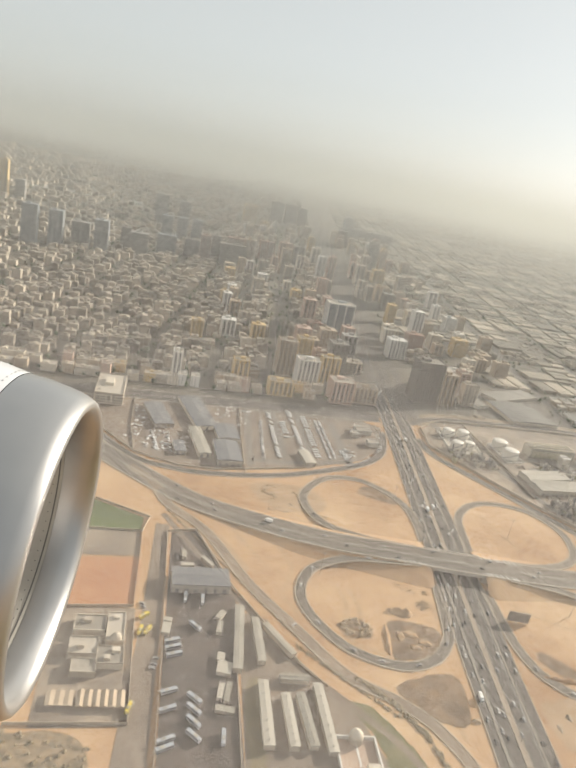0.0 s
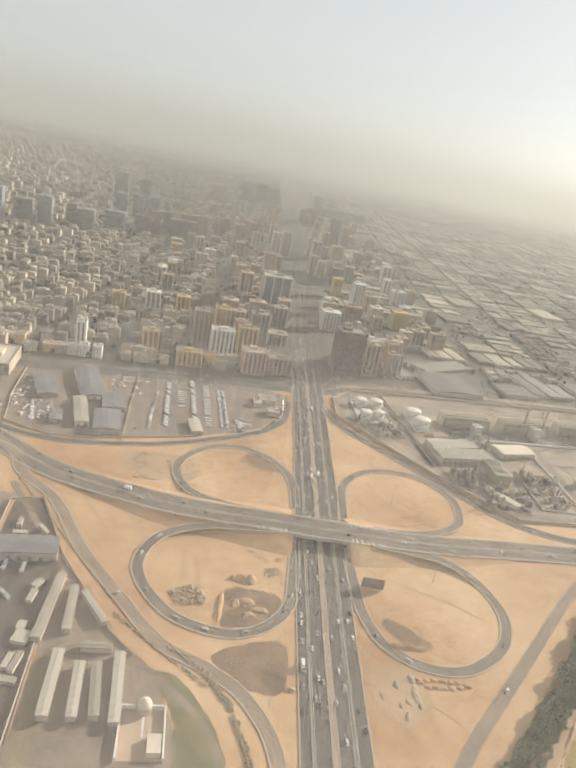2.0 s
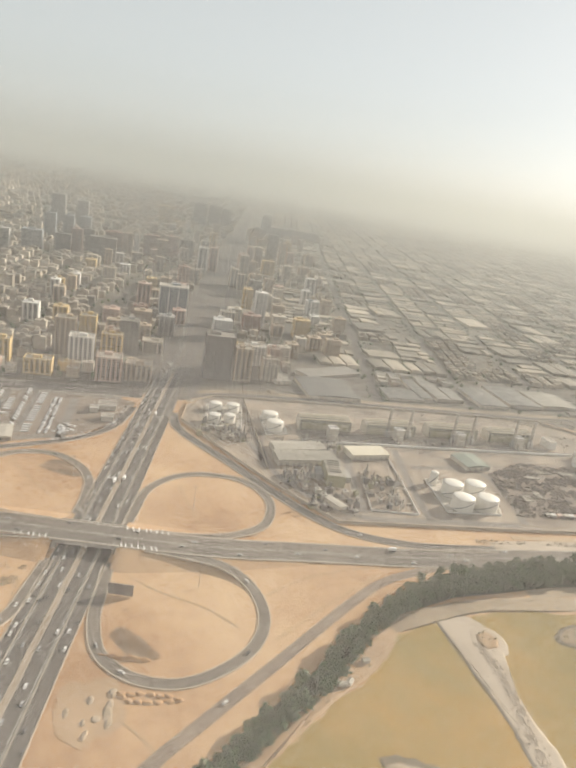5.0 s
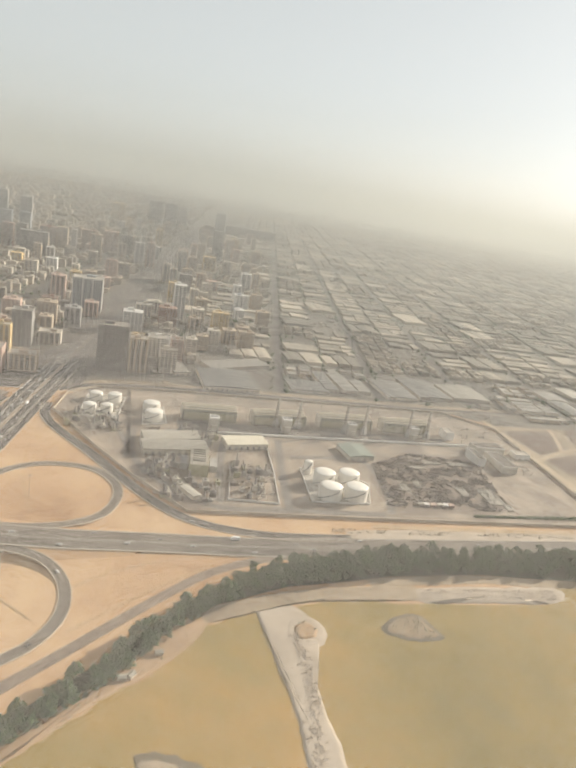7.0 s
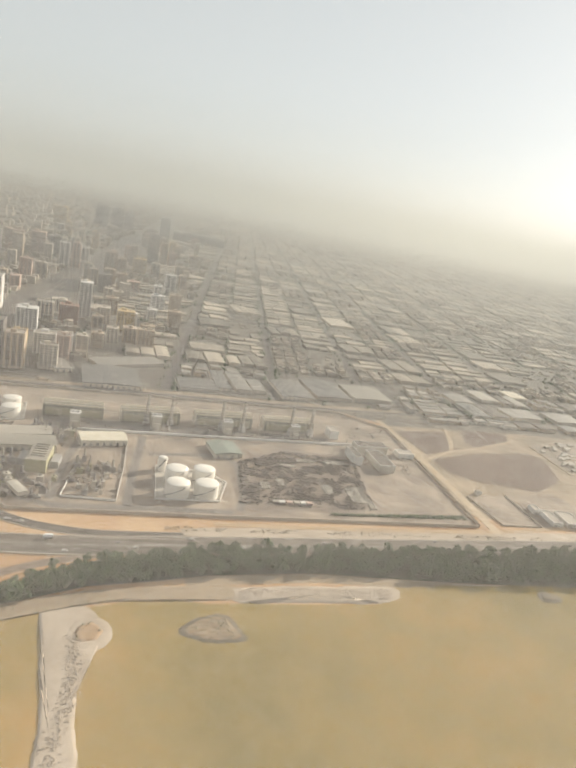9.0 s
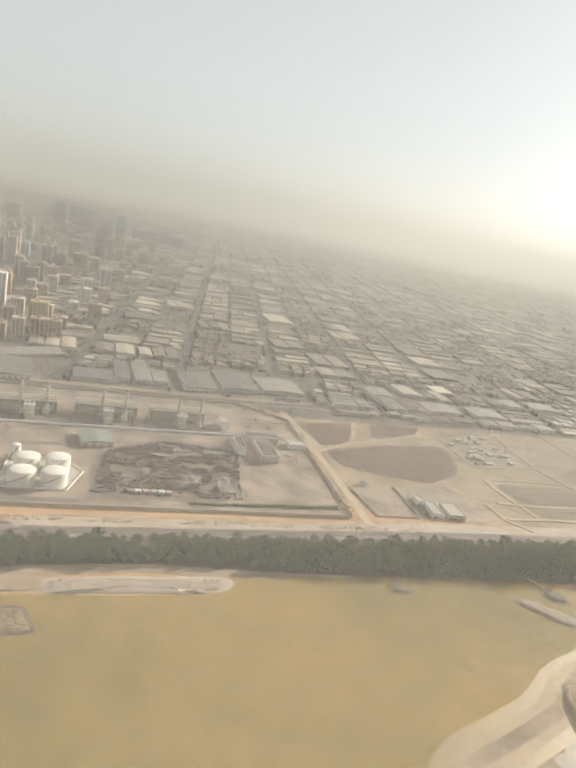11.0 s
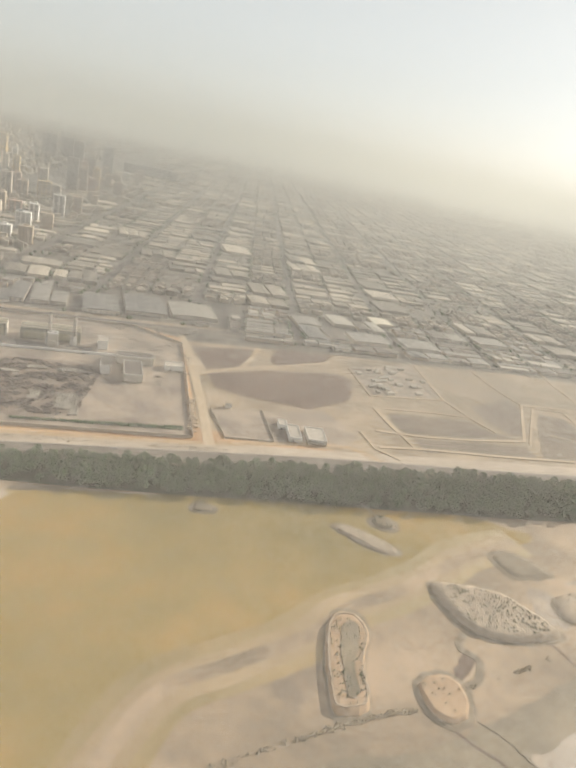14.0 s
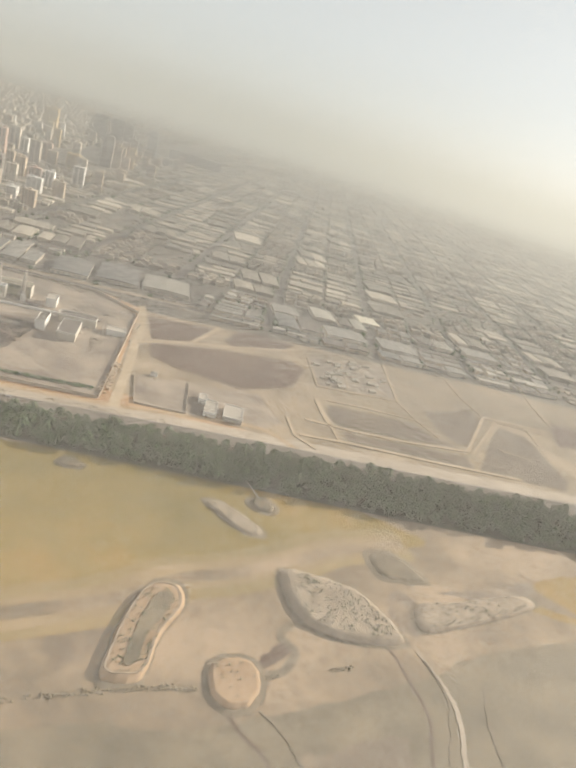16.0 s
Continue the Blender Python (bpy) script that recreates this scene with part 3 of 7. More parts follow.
for pts, w in (([(638, 436), (655, 437), (672, 438), (708, 445), (753, 458)], 2.4), ([(753, 458), (784, 536), (842, 546)], 2.4), ([(755, 453), (793, 533), (838, 538)], 1.4), ([(635, 411), (666, 418), (719, 425), (785, 436)], 2.6), ([(654, 478), (683, 484), (721, 488)], 1.2), ([(711, 514), (721, 488), (734, 466)], 1.0), ([(647, 501), (691, 512), (710, 517), (707, 600)], 1.8), ([(646, 475), (650, 455), (655, 437)], 3.4), ([(627, 431), (632, 408), (646, 397)], 1.6), ([(766, 616), (773, 569), (784, 536)], 1.2), ([(851, 651), (849, 603), (851, 562)], 2.0), ([(821, 535), (822, 506)], 1.6), ([(782, 478), (805, 474)], 1.4), ([(639, 560), (647, 501)], 1.2), ([(667, 574), (671, 514)], 1.2), ([(655, 437), (660, 418)], 1.6)):
    road("earth_bund", pts, w, "pale top of an earth bund", kerbs=False, n=1, z=0.5, mat=TRACK)
for ring in ([(654, 471), (682, 476), (719, 481), (731, 465), (749, 461), (706, 448), (660, 440), (654, 454)], [(663, 433), (684, 436), (750, 449), (751, 432), (700, 421), (668, 415)], [(794, 524), (814, 520), (824, 454), (818, 439), (754, 430), (780, 496)], [(730, 514), (775, 545), (778, 525), (756, 468), (747, 466), (736, 486)]):
    setting("dry_basin", Shape().sheet(shore(ring, 1.2, ring[0][0], 1, freq=0.15), 0.16), BASIN, "dark silted floor of a basin", "basin")
setting("works_yard", Shape().sheet([(639, 563), (702, 594), (709, 522), (648, 504)], 0.14), YARD, "grey trampled ground of the works yard", "yard")
MAIN_E = [311, 405, 500, 600] + [700 + 98 * k for k in range(26)]   # broad streets of the low quarter
STREETS_W = [-1500 + 61 * k for k in range(26)]


def street_x(x, y):
    return x + 0.03 * (y - slope(x, 520))


for k, x in enumerate(MAIN_E[:12]):  # streets running north through the low quarter
    road("street", [(street_x(x, slope(x, v)), slope(x, v)) for v in (512, 700, 1000, 1700)], 9.0 if k == 0 else 6.0, "long straight street between low houses and trees", kerbs=False, n=4, z=0.12, mat=ASPHALT)

for x in (108.5, 149.5):
    road("service_road", [(x, 512), (x + .7, 800), (x + 4, 2000)], 7.0, "service road and parking beside the avenue", kerbs=False, n=4, z=0.2)
road("west_street", [(14, 496), (16, 560), (20, 700), (24, 900), (28, 1500)], 9.0, "broad street between apartment towers", kerbs=False, n=4, z=0.2)
for pts in ([(160, 512), (196, 440), (222, 385), (262, 352), (310, 357), (366, 366)], [(226, 448), (262, 458), (330, 474), (440, 496), (470, 505)], [(268, 456), (266, 410), (268, 356)], [(305, 458), (306, 400), (308, 358)], [(312, 430), (362, 440), (372, 400), (370, 368)], [(205, 445), (210, 400)]):
    road("plant_road", pts, 5.0, "worn grey asphalt road inside the plant", kerbs=False, z=0.17, mat=WORN)
setting("plant_apron", Shape().sheet([(232, 470), (440, 506), (442, 492), (234, 455)], 0.145), WORN, "grey apron before the turbine halls", "yard")

for pts in ([(60, 372), (75, 352), (98, 330)], [(60, 262), (64, 248), (62, 228), (80, 219)], [(66, 262), (70, 246), (69, 226)], [(160, 360), (168, 340), (176, 322)], [(205, 262), (230, 285), (262, 300), (300, 306)], [(215, 240), (240, 268), (268, 296)], [(10, 330), (30, 335), (48, 330), (60, 322)], [(12, 345), (34, 342), (52, 352)], [(4, 300), (14, 285), (26, 268)], [(30, 290), (38, 270), (34, 250), (42, 236)], [(150, 270), (165, 262), (185, 255), (200, 245)], [(145, 200), (165, 192), (180, 178), (188, 160)], [(90, 210), (100, 196), (104, 180)]):
    for off in (-0.55, 0.55):
        ruts = setting("tyre_track", Shape().ribbon([(x + off, y, 0.06) for x, y, _ in spline(pts, 8)], 0.4, 0.05), RUT, "faint tyre track pressed into sand", "track")

# ---- water and flats ----
lag = [(150, 60), (180, 135), (200, 165), (212, 182), (232, 206), (254, 228), (266, 250), (291, 265), (322, 277), (366, 283), (433, 294), (445, 308), (505, 321), (560, 331), (622, 341), (660, 343), (684, 336), (702, 330), (690, 320), (677, 314), (653, 304), (635, 288), (607, 267), (585, 258), (572, 238), (545, 222), (518, 206), (500, 150), (490, 20), (480, -250), (150, -250)]
setting("lagoon", Shape().sheet(shore(lag, 2.0, 3.0), 0.10), WATER, "still olive-brown lagoon water", "water")
east_edge = spline([(688, 322), (654, 304), (634, 287), (609, 269), (590, 257), (571, 239), (545, 222), (519, 203), (502, 150), (492, 60)], 5)
for wide, z, mat, label in ((24, 0.112, SHALLOW, "muddy shallows at the lagoon's edge"), (14, 0.14, SHALLOWER, "thin silty water at the lagoon's edge"), (6, 0.168, MUD, "wet mud at the lagoon's edge")):
    k = [(x + 2.0 * noise.noise((x * .03, y * .03, wide)), y + 2.0 * noise.noise((x * .03, y * .03, wide + 5)), z + 0.0004 * i) for i, (x, y, _) in enumerate(east_edge)]
    setting("shallows", Shape().ribbon(k, wide, 0.02), mat, label, "water")
flats = [(430, -250), (450, 40), (490, 170), (530, 213), (575, 250), (610, 275), (640, 300), (668, 322), (690, 341), (740, 351), (790, 361), (860, 372), (1100, 420), (1700, 540), (1700, -250)]
setting("mudflat", Shape().sheet(shore(flats, 2.5, 8.0), 0.07), MUD, "drying mud flats with salt crust, pinkish with painted glare", "mud")
setting("damp_flat", Shape().sheet(shore([(569, 187), (591, 193.5), (612, 198.5), (627, 207), (643, 215.5), (687, 241), (704, 255), (743, 276), (780, 292), (860, 330), (1100, 390), (1100, 60), (520, 60), (535, 160)], 2.0, 4.0, freq=0.1), 0.085), DAMP, "damp olive-grey part of the mud flats", "mud")
for ring in ([(753, 318), (765, 306), (790, 300), (840, 320), (830, 345), (782, 336)], [(730, 300), (748, 303), (765, 300), (800, 303), (800, 297), (750, 296)]):
    setting("shallow_pool", Shape().sheet(shore(ring, 1.5, 2.0), 0.12), WATER, "pale shallow pool on the flats", "water")
for ring in ([(613, 208), (621, 222), (627, 232), (633, 240), (636, 236), (630, 229), (625, 219), (618, 208)],):
    setting("wet_channel", Shape().sheet(shore(ring, 1.6, 4.0, freq=0.4), 0.12), POND, "dark wet channel in the mud", "water")
for ring in ([(560, 214), (568, 226), (574, 240), (578, 236), (574, 218), (566, 206)], [(676, 278), (684, 286), (690, 280), (686, 262), (680, 262)], [(700, 292), (716, 300), (740, 312), (752, 320), (748, 310), (722, 296)], [(640, 196), (660, 208), (676, 214), (668, 196), (650, 186)], [(600, 176), (622, 186), (640, 184), (620, 168)]):
    setting("wet_patch", Shape().sheet(shore(ring, 4.0, ring[0][0], freq=0.16), 0.11), SILT, "dark wet patch of silt between islets", "mud")
for pts in ([(664, 256), (674, 250), (680, 237), (684, 223), (683, 205), (684, 150)], [(615, 208), (623, 200), (631, 191), (636, 160)], [(700, 205), (706, 192), (708, 160)]):
    road("creek", [(x + 0.8 * math.sin(y), y) for x, y in pts], 1.1, "thin winding creek in the mud", kerbs=False, z=0.13, mat=POND)
for name, ring, label in (("pond", [(523.7, 492), (571, 520), (627, 538.5), (637, 529), (629, 486), (620, 476), (594, 454), (579, 456), (548, 460), (530.5, 467.5)], "dark shallow pond with straight banks"), ("pond", [(508.7, 548), (562, 566), (557, 544), (551, 525), (564, 528), (522.7, 501)], "dark shallow pond beside a sand track"),
                          ("pond", [(579.8, 578), (628, 584), (617.6, 560), (578, 533), (571, 545)], "dark shallow pond beside a sand track"), ("basin_pond", [(842, 520), (900, 540), (990, 560), (980, 600), (850, 570)], "dark damp basin inside earth bunds")):
    setting(name, Shape().sheet([(x + 0.6 * noise.noise((x * .2, y * .2, 3.0)), y + 0.6 * noise.noise((x * .2, y * .2, 7.0))) for a, b in zip(ring, ring[1:] + ring[:1]) for x, y in [(a[0] + (b[0] - a[0]) * k / 6, a[1] + (b[1] - a[1]) * k / 6) for k in range(6)]], 0.18), POND, label, "water")


def isle(name, ring, h, label, mat=None, z=0.08, flat=0.7, amp=0.8, seed=1.0, dots=0, rim=True):
    r = shore(ring, amp, seed, 8, freq=0.35)
    body = tagged(new(name, Shape().mound(r, z, h * 0.6, seed, flat, 0.2).mesh(name, mat or CRUST, True)), label, "islet", "", "")
    if rim:
        cx, cy = sum(p[0] for p in r) / len(r), sum(p[1] for p in r) / len(r)
        size = max(abs(p[0] - cx) + abs(p[1] - cy) for p in r)
        grow = 1 + (2.6 if ring[0][0] < 545 else 3.4) / size
        wet = [(cx + (x - cx) * grow, cy + (y - cy) * grow) for x, y in r]
        part("wet_edge", Shape().mound(wet, z, 0.3, seed + 3, 0.9, 0.2), WETRIM if ring[0][0] < 545 else EARTH, body, "dark damp rim", True)
    if dots:
        k = random.Random(int(seed * 10))
        sh = Shape()
        cx, cy = sum(p[0] for p in r) / len(r), sum(p[1] for p in r) / len(r)
        for _ in range(dots):
            p = k.choice(r)
            s = math.sqrt(k.random()) * 0.82
            w = k.uniform(0.16, 0.38)
            sh.lathe(cx + (p[0] - cx) * s, cy + (p[1] - cy) * s, ((w, z + h * 0.4), (w * 0.9, z + h * .66 + w * 0.5), (w * 0.2, z + h * .66 + w)), 5)
        tagged(part("scrub", sh, LEAF, body, "small dry shrubs"), kind="stuff")
    return body


isle("causeway", [(288, 268), (293, 248), (295, 237), (301, 214), (304, 192), (309, 150), (313, 100), (326, 100), (322, 150), (317, 193), (312, 216), (309, 239), (314, 254), (306, 270)], 1.0, "long spit of pale beach and rubble in the lagoon", BEACH, flat=0.8, seed=2.0, rim=False)
isle("islet_ring", [(299, 256), (305, 265), (316, 261), (317, 251), (309, 244), (301, 247)], 1.15, "pale ring of beach round an islet", BEACH, seed=2.5, rim=False)
isle("islet", [(303, 256), (308, 261), (314, 257), (312, 250), (305, 249)], 2.0, "small round islet of brown earth", EARTHY, seed=3.0, dots=12)
isle("islet", [(344, 261), (351, 270), (361, 273), (366, 266), (368, 260), (355, 257)], 1.0, "oval sandy islet with a dark scrubby rim", MUD, seed=4.0, dots=70)
isle("islet", [(526, 316), (530, 319), (536, 316), (533, 312), (527, 312)], 1.2, "small dark islet of damp earth", EARTH, seed=5.0)
isle("islet", [(250, 187), (256, 190), (265, 188), (272, 180), (268, 120), (258, 120), (262, 176)], 1.0, "curved spit of pale crust", seed=6.0)
isle("islet", [(593, 314), (600, 317), (612, 310), (621, 303), (620, 298), (612, 298), (600, 306)], 2.0, "long narrow islet of pale crust", seed=7.0, dots=16)
isle("islet", [(577.5, 212), (579, 238), (584, 253), (593, 255), (597, 245), (592, 228), (591, 211), (586, 206.5), (579, 206)], 3.2, "long terraced islet of grey earth", EARTHY, seed=8.0, dots=150, flat=0.88)
terraced = bpy.data.objects[[o.name for o in bpy.data.objects if o.name.startswith("islet")][-1]]
for s, h in ((0.84, 2.15),):
    ring = shore([(585.5 + (x - 585.5) * s, 230 + (y - 230) * (0.25 + 0.75 * s)) for x, y in ((577.5, 212), (579, 238), (584, 253), (593, 255), (597, 245), (592, 228), (591, 211), (586, 206.5), (579, 206))], 0.5, 8.0, 8, freq=0.35)
    part("terrace", Shape().ribbon([(x, y, h) for x, y in ring + ring[:1]], 0.7, 0.5), CRUST, terraced, "pale terrace edge")
part("hollow", Shape().sheet(shore([(583.5, 214), (584.5, 236), (587.5, 247), (592, 247), (591.5, 238), (588, 226), (587.5, 214)], 0.5, 8.0, 6, freq=0.35), 2.3), DAMP, terraced, "darker patch on the islet top")
isle("islet", [(610, 221), (615, 227), (623, 227), (627, 220), (624, 210), (617, 207), (611, 212)], 2.4, "round flat islet with steep dark edge", EARTHY, seed=9.0, flat=0.88, dots=14)
isle("islet", [(630, 278), (642, 281), (662, 278), (674, 267), (680, 256), (668, 250), (649, 249), (637, 256)], 3.6, "almond-shaped pale islet dotted with shrubs", CRUST, seed=10.0, dots=260, flat=0.87)
isle("islet", [(688, 279), (709, 289), (742, 306), (747, 300), (722, 282), (702, 270), (688, 264)], 2.6, "long pale islet dotted with shrubs", CRUST, seed=11.0, dots=120, flat=0.87)
isle("islet", [(669, 307), (681, 312), (692, 304), (695, 297), (684, 293), (674, 293)], 1.6, "low dark mud bank", EARTH, seed=12.0)
isle("islet", [(613, 323), (618, 328), (624, 326), (624, 319), (617, 318)], 2.2, "small mound with dark shrubs", EARTH, seed=13.0, dots=26)
isle("rubble_bank", [(366, 284), (400, 289), (434, 294), (446, 302), (442, 309), (410, 303), (366, 294)], 1.2, "bank of pale broken rock along the water", BEACH, seed=14.0, amp=1.5, rim=False)
isle("shore_bank", [(268, 254), (291, 266), (322, 278), (366, 286), (366, 296), (322, 287), (291, 276), (264, 262)], 0.9, "pale sandy shore path", TANGROUND, seed=15.0, rim=False, dots=90)
isle("shore_bank", [(196, 160), (214, 184), (234, 208), (256, 231), (268, 252), (262, 260), (248, 236), (226, 210), (206, 186), (188, 164)], 0.9, "brown earth shore with scattered debris", EARTHY, seed=16.0, rim=False, dots=60)
for name, pts, w, mat, label in (("creek", [(636.5, 251), (632, 243), (637.8, 237), (634.3, 227.4), (628.5, 223), (627, 212)], 3.0, EARTH, "dark wet creek across the flat"), ("creek", [(684.5, 253), (689, 245), (694, 234), (695, 222), (693, 203), (696, 180)], 1.7, BEACH, "pale crusted channel across the flat"), ("creek", [(686, 249), (690.5, 240), (692.6, 233), (692, 226), (690.6, 218), (688, 203), (690, 180)], 1.0, EARTH, "dark wet creek along the crusted channel"), ("creek", [(709, 244), (706, 226), (708, 206), (712, 186)], 1.4, EARTH, "faint damp furrow across the flat"), ("creek", [(627.2, 209.4), (633.7, 204.4), (639, 197), (641.5, 193), (650, 176)], 0.5, EARTH, "thin dark rill across the flat")):
    s = Shape()
    line = spline(pts, 8)
    s.ribbon([(x + .8 * noise.noise((x * .4, y * .4, 2.0)), y, 0.24) for x, y, _ in line], w, 0.2)
    setting(name, s, mat, label, "creek")
jetty = thing("jetty", 613, 334, "narrow wooden jetty reaching from the shore", "jetty", turn=-1.05)
part("deck", Shape().box(0, 0, 0.8, 15, 0.7, 0.12), CONCRETE, jetty)
post = Shape().box(0, 0, 0, 0.15, 0.15, 0.8).mesh("post", BARK)
for k in range(6):
    part("post", post, BARK, jetty).location = (-6.5 + 2.6 * k, 0, 0)
r = random.Random(17)
rocks = Shape()
for k in range(1700):  # broken rock on the spit and the bank
    t = r.random()
    if k % 3:
        x, y = 303.5 + 14 * t + r.gauss(0, 1.5) + 2 * math.sin(t * 9), 254 - 142 * t
    else:
        x, y = 368 + 74 * t, 286 + 12 * t + r.uniform(0, 8)
    w = r.uniform(.18, .6)
    rocks.box(x, y, 0.8, w, w * r.uniform(.6, 1.2), r.uniform(.08, .28), r.uniform(0, 3))
tagged(new("loose_rocks", rocks.mesh("loose_rocks", BEACH)), "loose pale rocks on the spit and bank", "rocks", "", "stuff")
r = random.Random(9)
scrub = Shape()
line = spline([(535, 183), (567, 197), (582, 203.4), (596, 208.6), (609, 212.5), (633, 225), (651, 233.2), (668, 241.5)], 40)
for k in range(620):  # band of low scrub along the sand ridge
    t = r.random()
    x, y, _ = line[int(t * (len(line) - 1))]
    if t > .5 and noise.noise((x * .12, y * .12, 1.0)) < .05:
        continue
    w = r.uniform(0.15, 0.5)
    scrub.lathe(x + r.gauss(0, .5), y + r.gauss(0, .55), ((w, 0.05), (w, .1 + w * 0.6), (w * 0.3, .1 + w)), 5)
for k in range(420):  # specks of scrub strewn over the flats
    x, y = r.uniform(560, 720), r.uniform(160, 260)
    if noise.noise((x * .07, y * .07, 6.0)) > .12:
        w = r.uniform(.08, .28)
        scrub.lathe(x, y, ((w, 0.05), (w, .1 + w * 0.5), (w * 0.3, .1 + w)), 5)
tagged(new("scrub_line", scrub.mesh("scrub_line", SCRUBMAT)), "line of dry low scrub across the mud flat", "scrub", "", "stuff")

# ---- heaps and pits in the interchange ----
def heap(name, x, y, rx, ry, h, mat, label, seed, rough=0.7, flat=0.35, n=14):
    k = random.Random(seed)
    ring = []
    for i in range(n):
        a, w = 2 * math.pi * i / n, k.uniform(0.8, 1.15)
        ring.append((rx * w * math.cos(a), ry * w * math.sin(a)))
    ob = tagged(new(name, Shape().mound([(p[0], p[1]) for p in spline(ring, 3, True)], 0.0, h, seed, flat, rough).mesh(name, mat, True)), label, name.replace("_", " "))
    ob.location = (x, y, 0.03)
    return ob


# Dark base stands in for shade in the gaps between heaps.
heap("rubble_mound", 67, 234, 8.4, 6.6, 0.5, PIT, "low spread of broken rubble on sand", 3, 0.6)
for i in range(52):
    a, q = random.uniform(0, 6.28), math.sqrt(random.random())
    heap("rubble_mound", 67 + 7.4 * q * math.cos(a), 234 + 5.6 * q * math.sin(a), random.uniform(.5, 1.5), random.uniform(.4, 1.0), random.uniform(.6, 1.4), TRACK, "small pale heap of rubble", 20 + i, 0.5, n=7)
heap("sand_mound", 91.5, 249.5, 7.2, 3.6, 1.7, EARTHY, "long heap of dug brown earth", 4, 1.1)
# Flat sheet: the pit's shade is put into its dark colour.
setting("excavation", Shape().sheet(shore([(82, 219), (82, 239), (89, 243.5), (103.6, 242), (106.5, 236), (100, 223.5), (90.5, 219.5)], 1.0, 7.0, freq=0.3), 0.08), PIT, "dark brown excavated patch in the loop", "earth")
heap("sand_mound", 81, 229, 1.2, 10, 1.0, SAND, "sand ridge beside the excavation", 5)
for i, (x, y, a, b) in enumerate(((92, 235, 4, 2.4), (98, 231, 3.4, 2), (93, 227, 3, 1.6), (87, 233, 2, 3))):
    heap("earth_mound", x, y, a, b, .7, EARTHY, "low heap of brown earth in the excavation", 60 + i, 1.0)
setting("hollow", Shape().sheet(shore([(150.8, 232.5), (153.6, 237.4), (159, 235), (165.4, 230), (171.6, 223.5), (165.2, 220.7), (157.4, 224.6)], 0.6, 7.0, freq=0.3), 0.08), PIT, "flat dark patch painted as a shaded hollow", "earth")
heap("sand_mound", 159, 221.2, 10.5, 1.5, 1.1, SAND, "sand ridge beside a hollow", 6)
heap("rubble_mound", 110.6, 191.4, 2.0, 1.4, .9, TRACK, "small pale heap of rubble", 90, .9)
for i in range(9):
    heap("earth_mound", random.uniform(144, 160), random.uniform(186, 206), random.uniform(.8, 2.2), random.uniform(1.5, 4), random.uniform(.3, .7), CRUST, "pale streak of churned earth", 95 + i, .9, n=8)
for i in range(13):
    heap("sand_mound", 161 + 3.3 * (i % 7) + random.uniform(-.6, .6), 205.3 - 3.0 * (i // 7) + random.uniform(-.8, .8), 2.0, 1.2, random.uniform(0.5, 0.8), SAND, "small tipped heap of sand", 40 + i, n=8)
board = thing("billboard", 149.3, 256.4, "large dark billboard seen from behind", "billboard", turn=-0.04)
part("panel", Shape().box(0, 0, 0.5, 10.5, 0.5, 5.3), STEEL, board)
for x in (-4.5, 0, 4.5):
    part("post", Shape().box(x * .9, 0.4, 0, 0.35, 0.35, 5.6), STEEL, board)

# ---- vehicles ----
def car_kind(paint, label, far_off=False):
    ob = thing("car", 0, 0, label, "car", "cars on the roads")
    b = Shape()
    prof = [(-1.2, 0.18), (1.2, 0.18), (1.22, 0.45), (0.75, 0.52), (-0.95, 0.55), (-1.22, 0.5)]
    n = len(prof)
    for s in (-0.5, 0.5):
        b.v += [(s, y, z) for y, z in prof]
    b.f += [tuple(range(n)), tuple(reversed(range(n, 2 * n)))] + [(i, n + i, n + (i + 1) % n, (i + 1) % n) for i in range(n)]
    b.box(0, -0.2, 0.79, 0.72, 0.95, 0.04)
    part("body", b, paint, ob)
    c = Shape()
    for z, w, y0, y1 in ((0.52, 0.47, -0.95, 0.72), (0.80, 0.38, -0.7, 0.32)):
        c.v += [(-w, y0, z), (w, y0, z), (w, y1, z), (-w, y1, z)]
    c.f += [(4, 5, 6, 7)] + [(k, (k + 1) % 4, 4 + (k + 1) % 4, 4 + k) for k in range(4)]
    part("cabin", c, GLASS, ob, "dark glazed cabin")
    if far_off:
        part("running_gear", Shape().box(0, .75, 0, .96, .34, .3).box(0, -.75, 0, .96, .34, .3), TYRE, ob)
        return ob
    wheel = Shape().box(0, 0, 0.0, 0.16, 0.34, 0.34).mesh("wheel", TYRE)
    for x, y in ((-.46, .75), (.46, .75), (-.46, -.75), (.46, -.75)):
        part("wheel", wheel, TYRE, ob).location = (x, y, 0)
    return ob


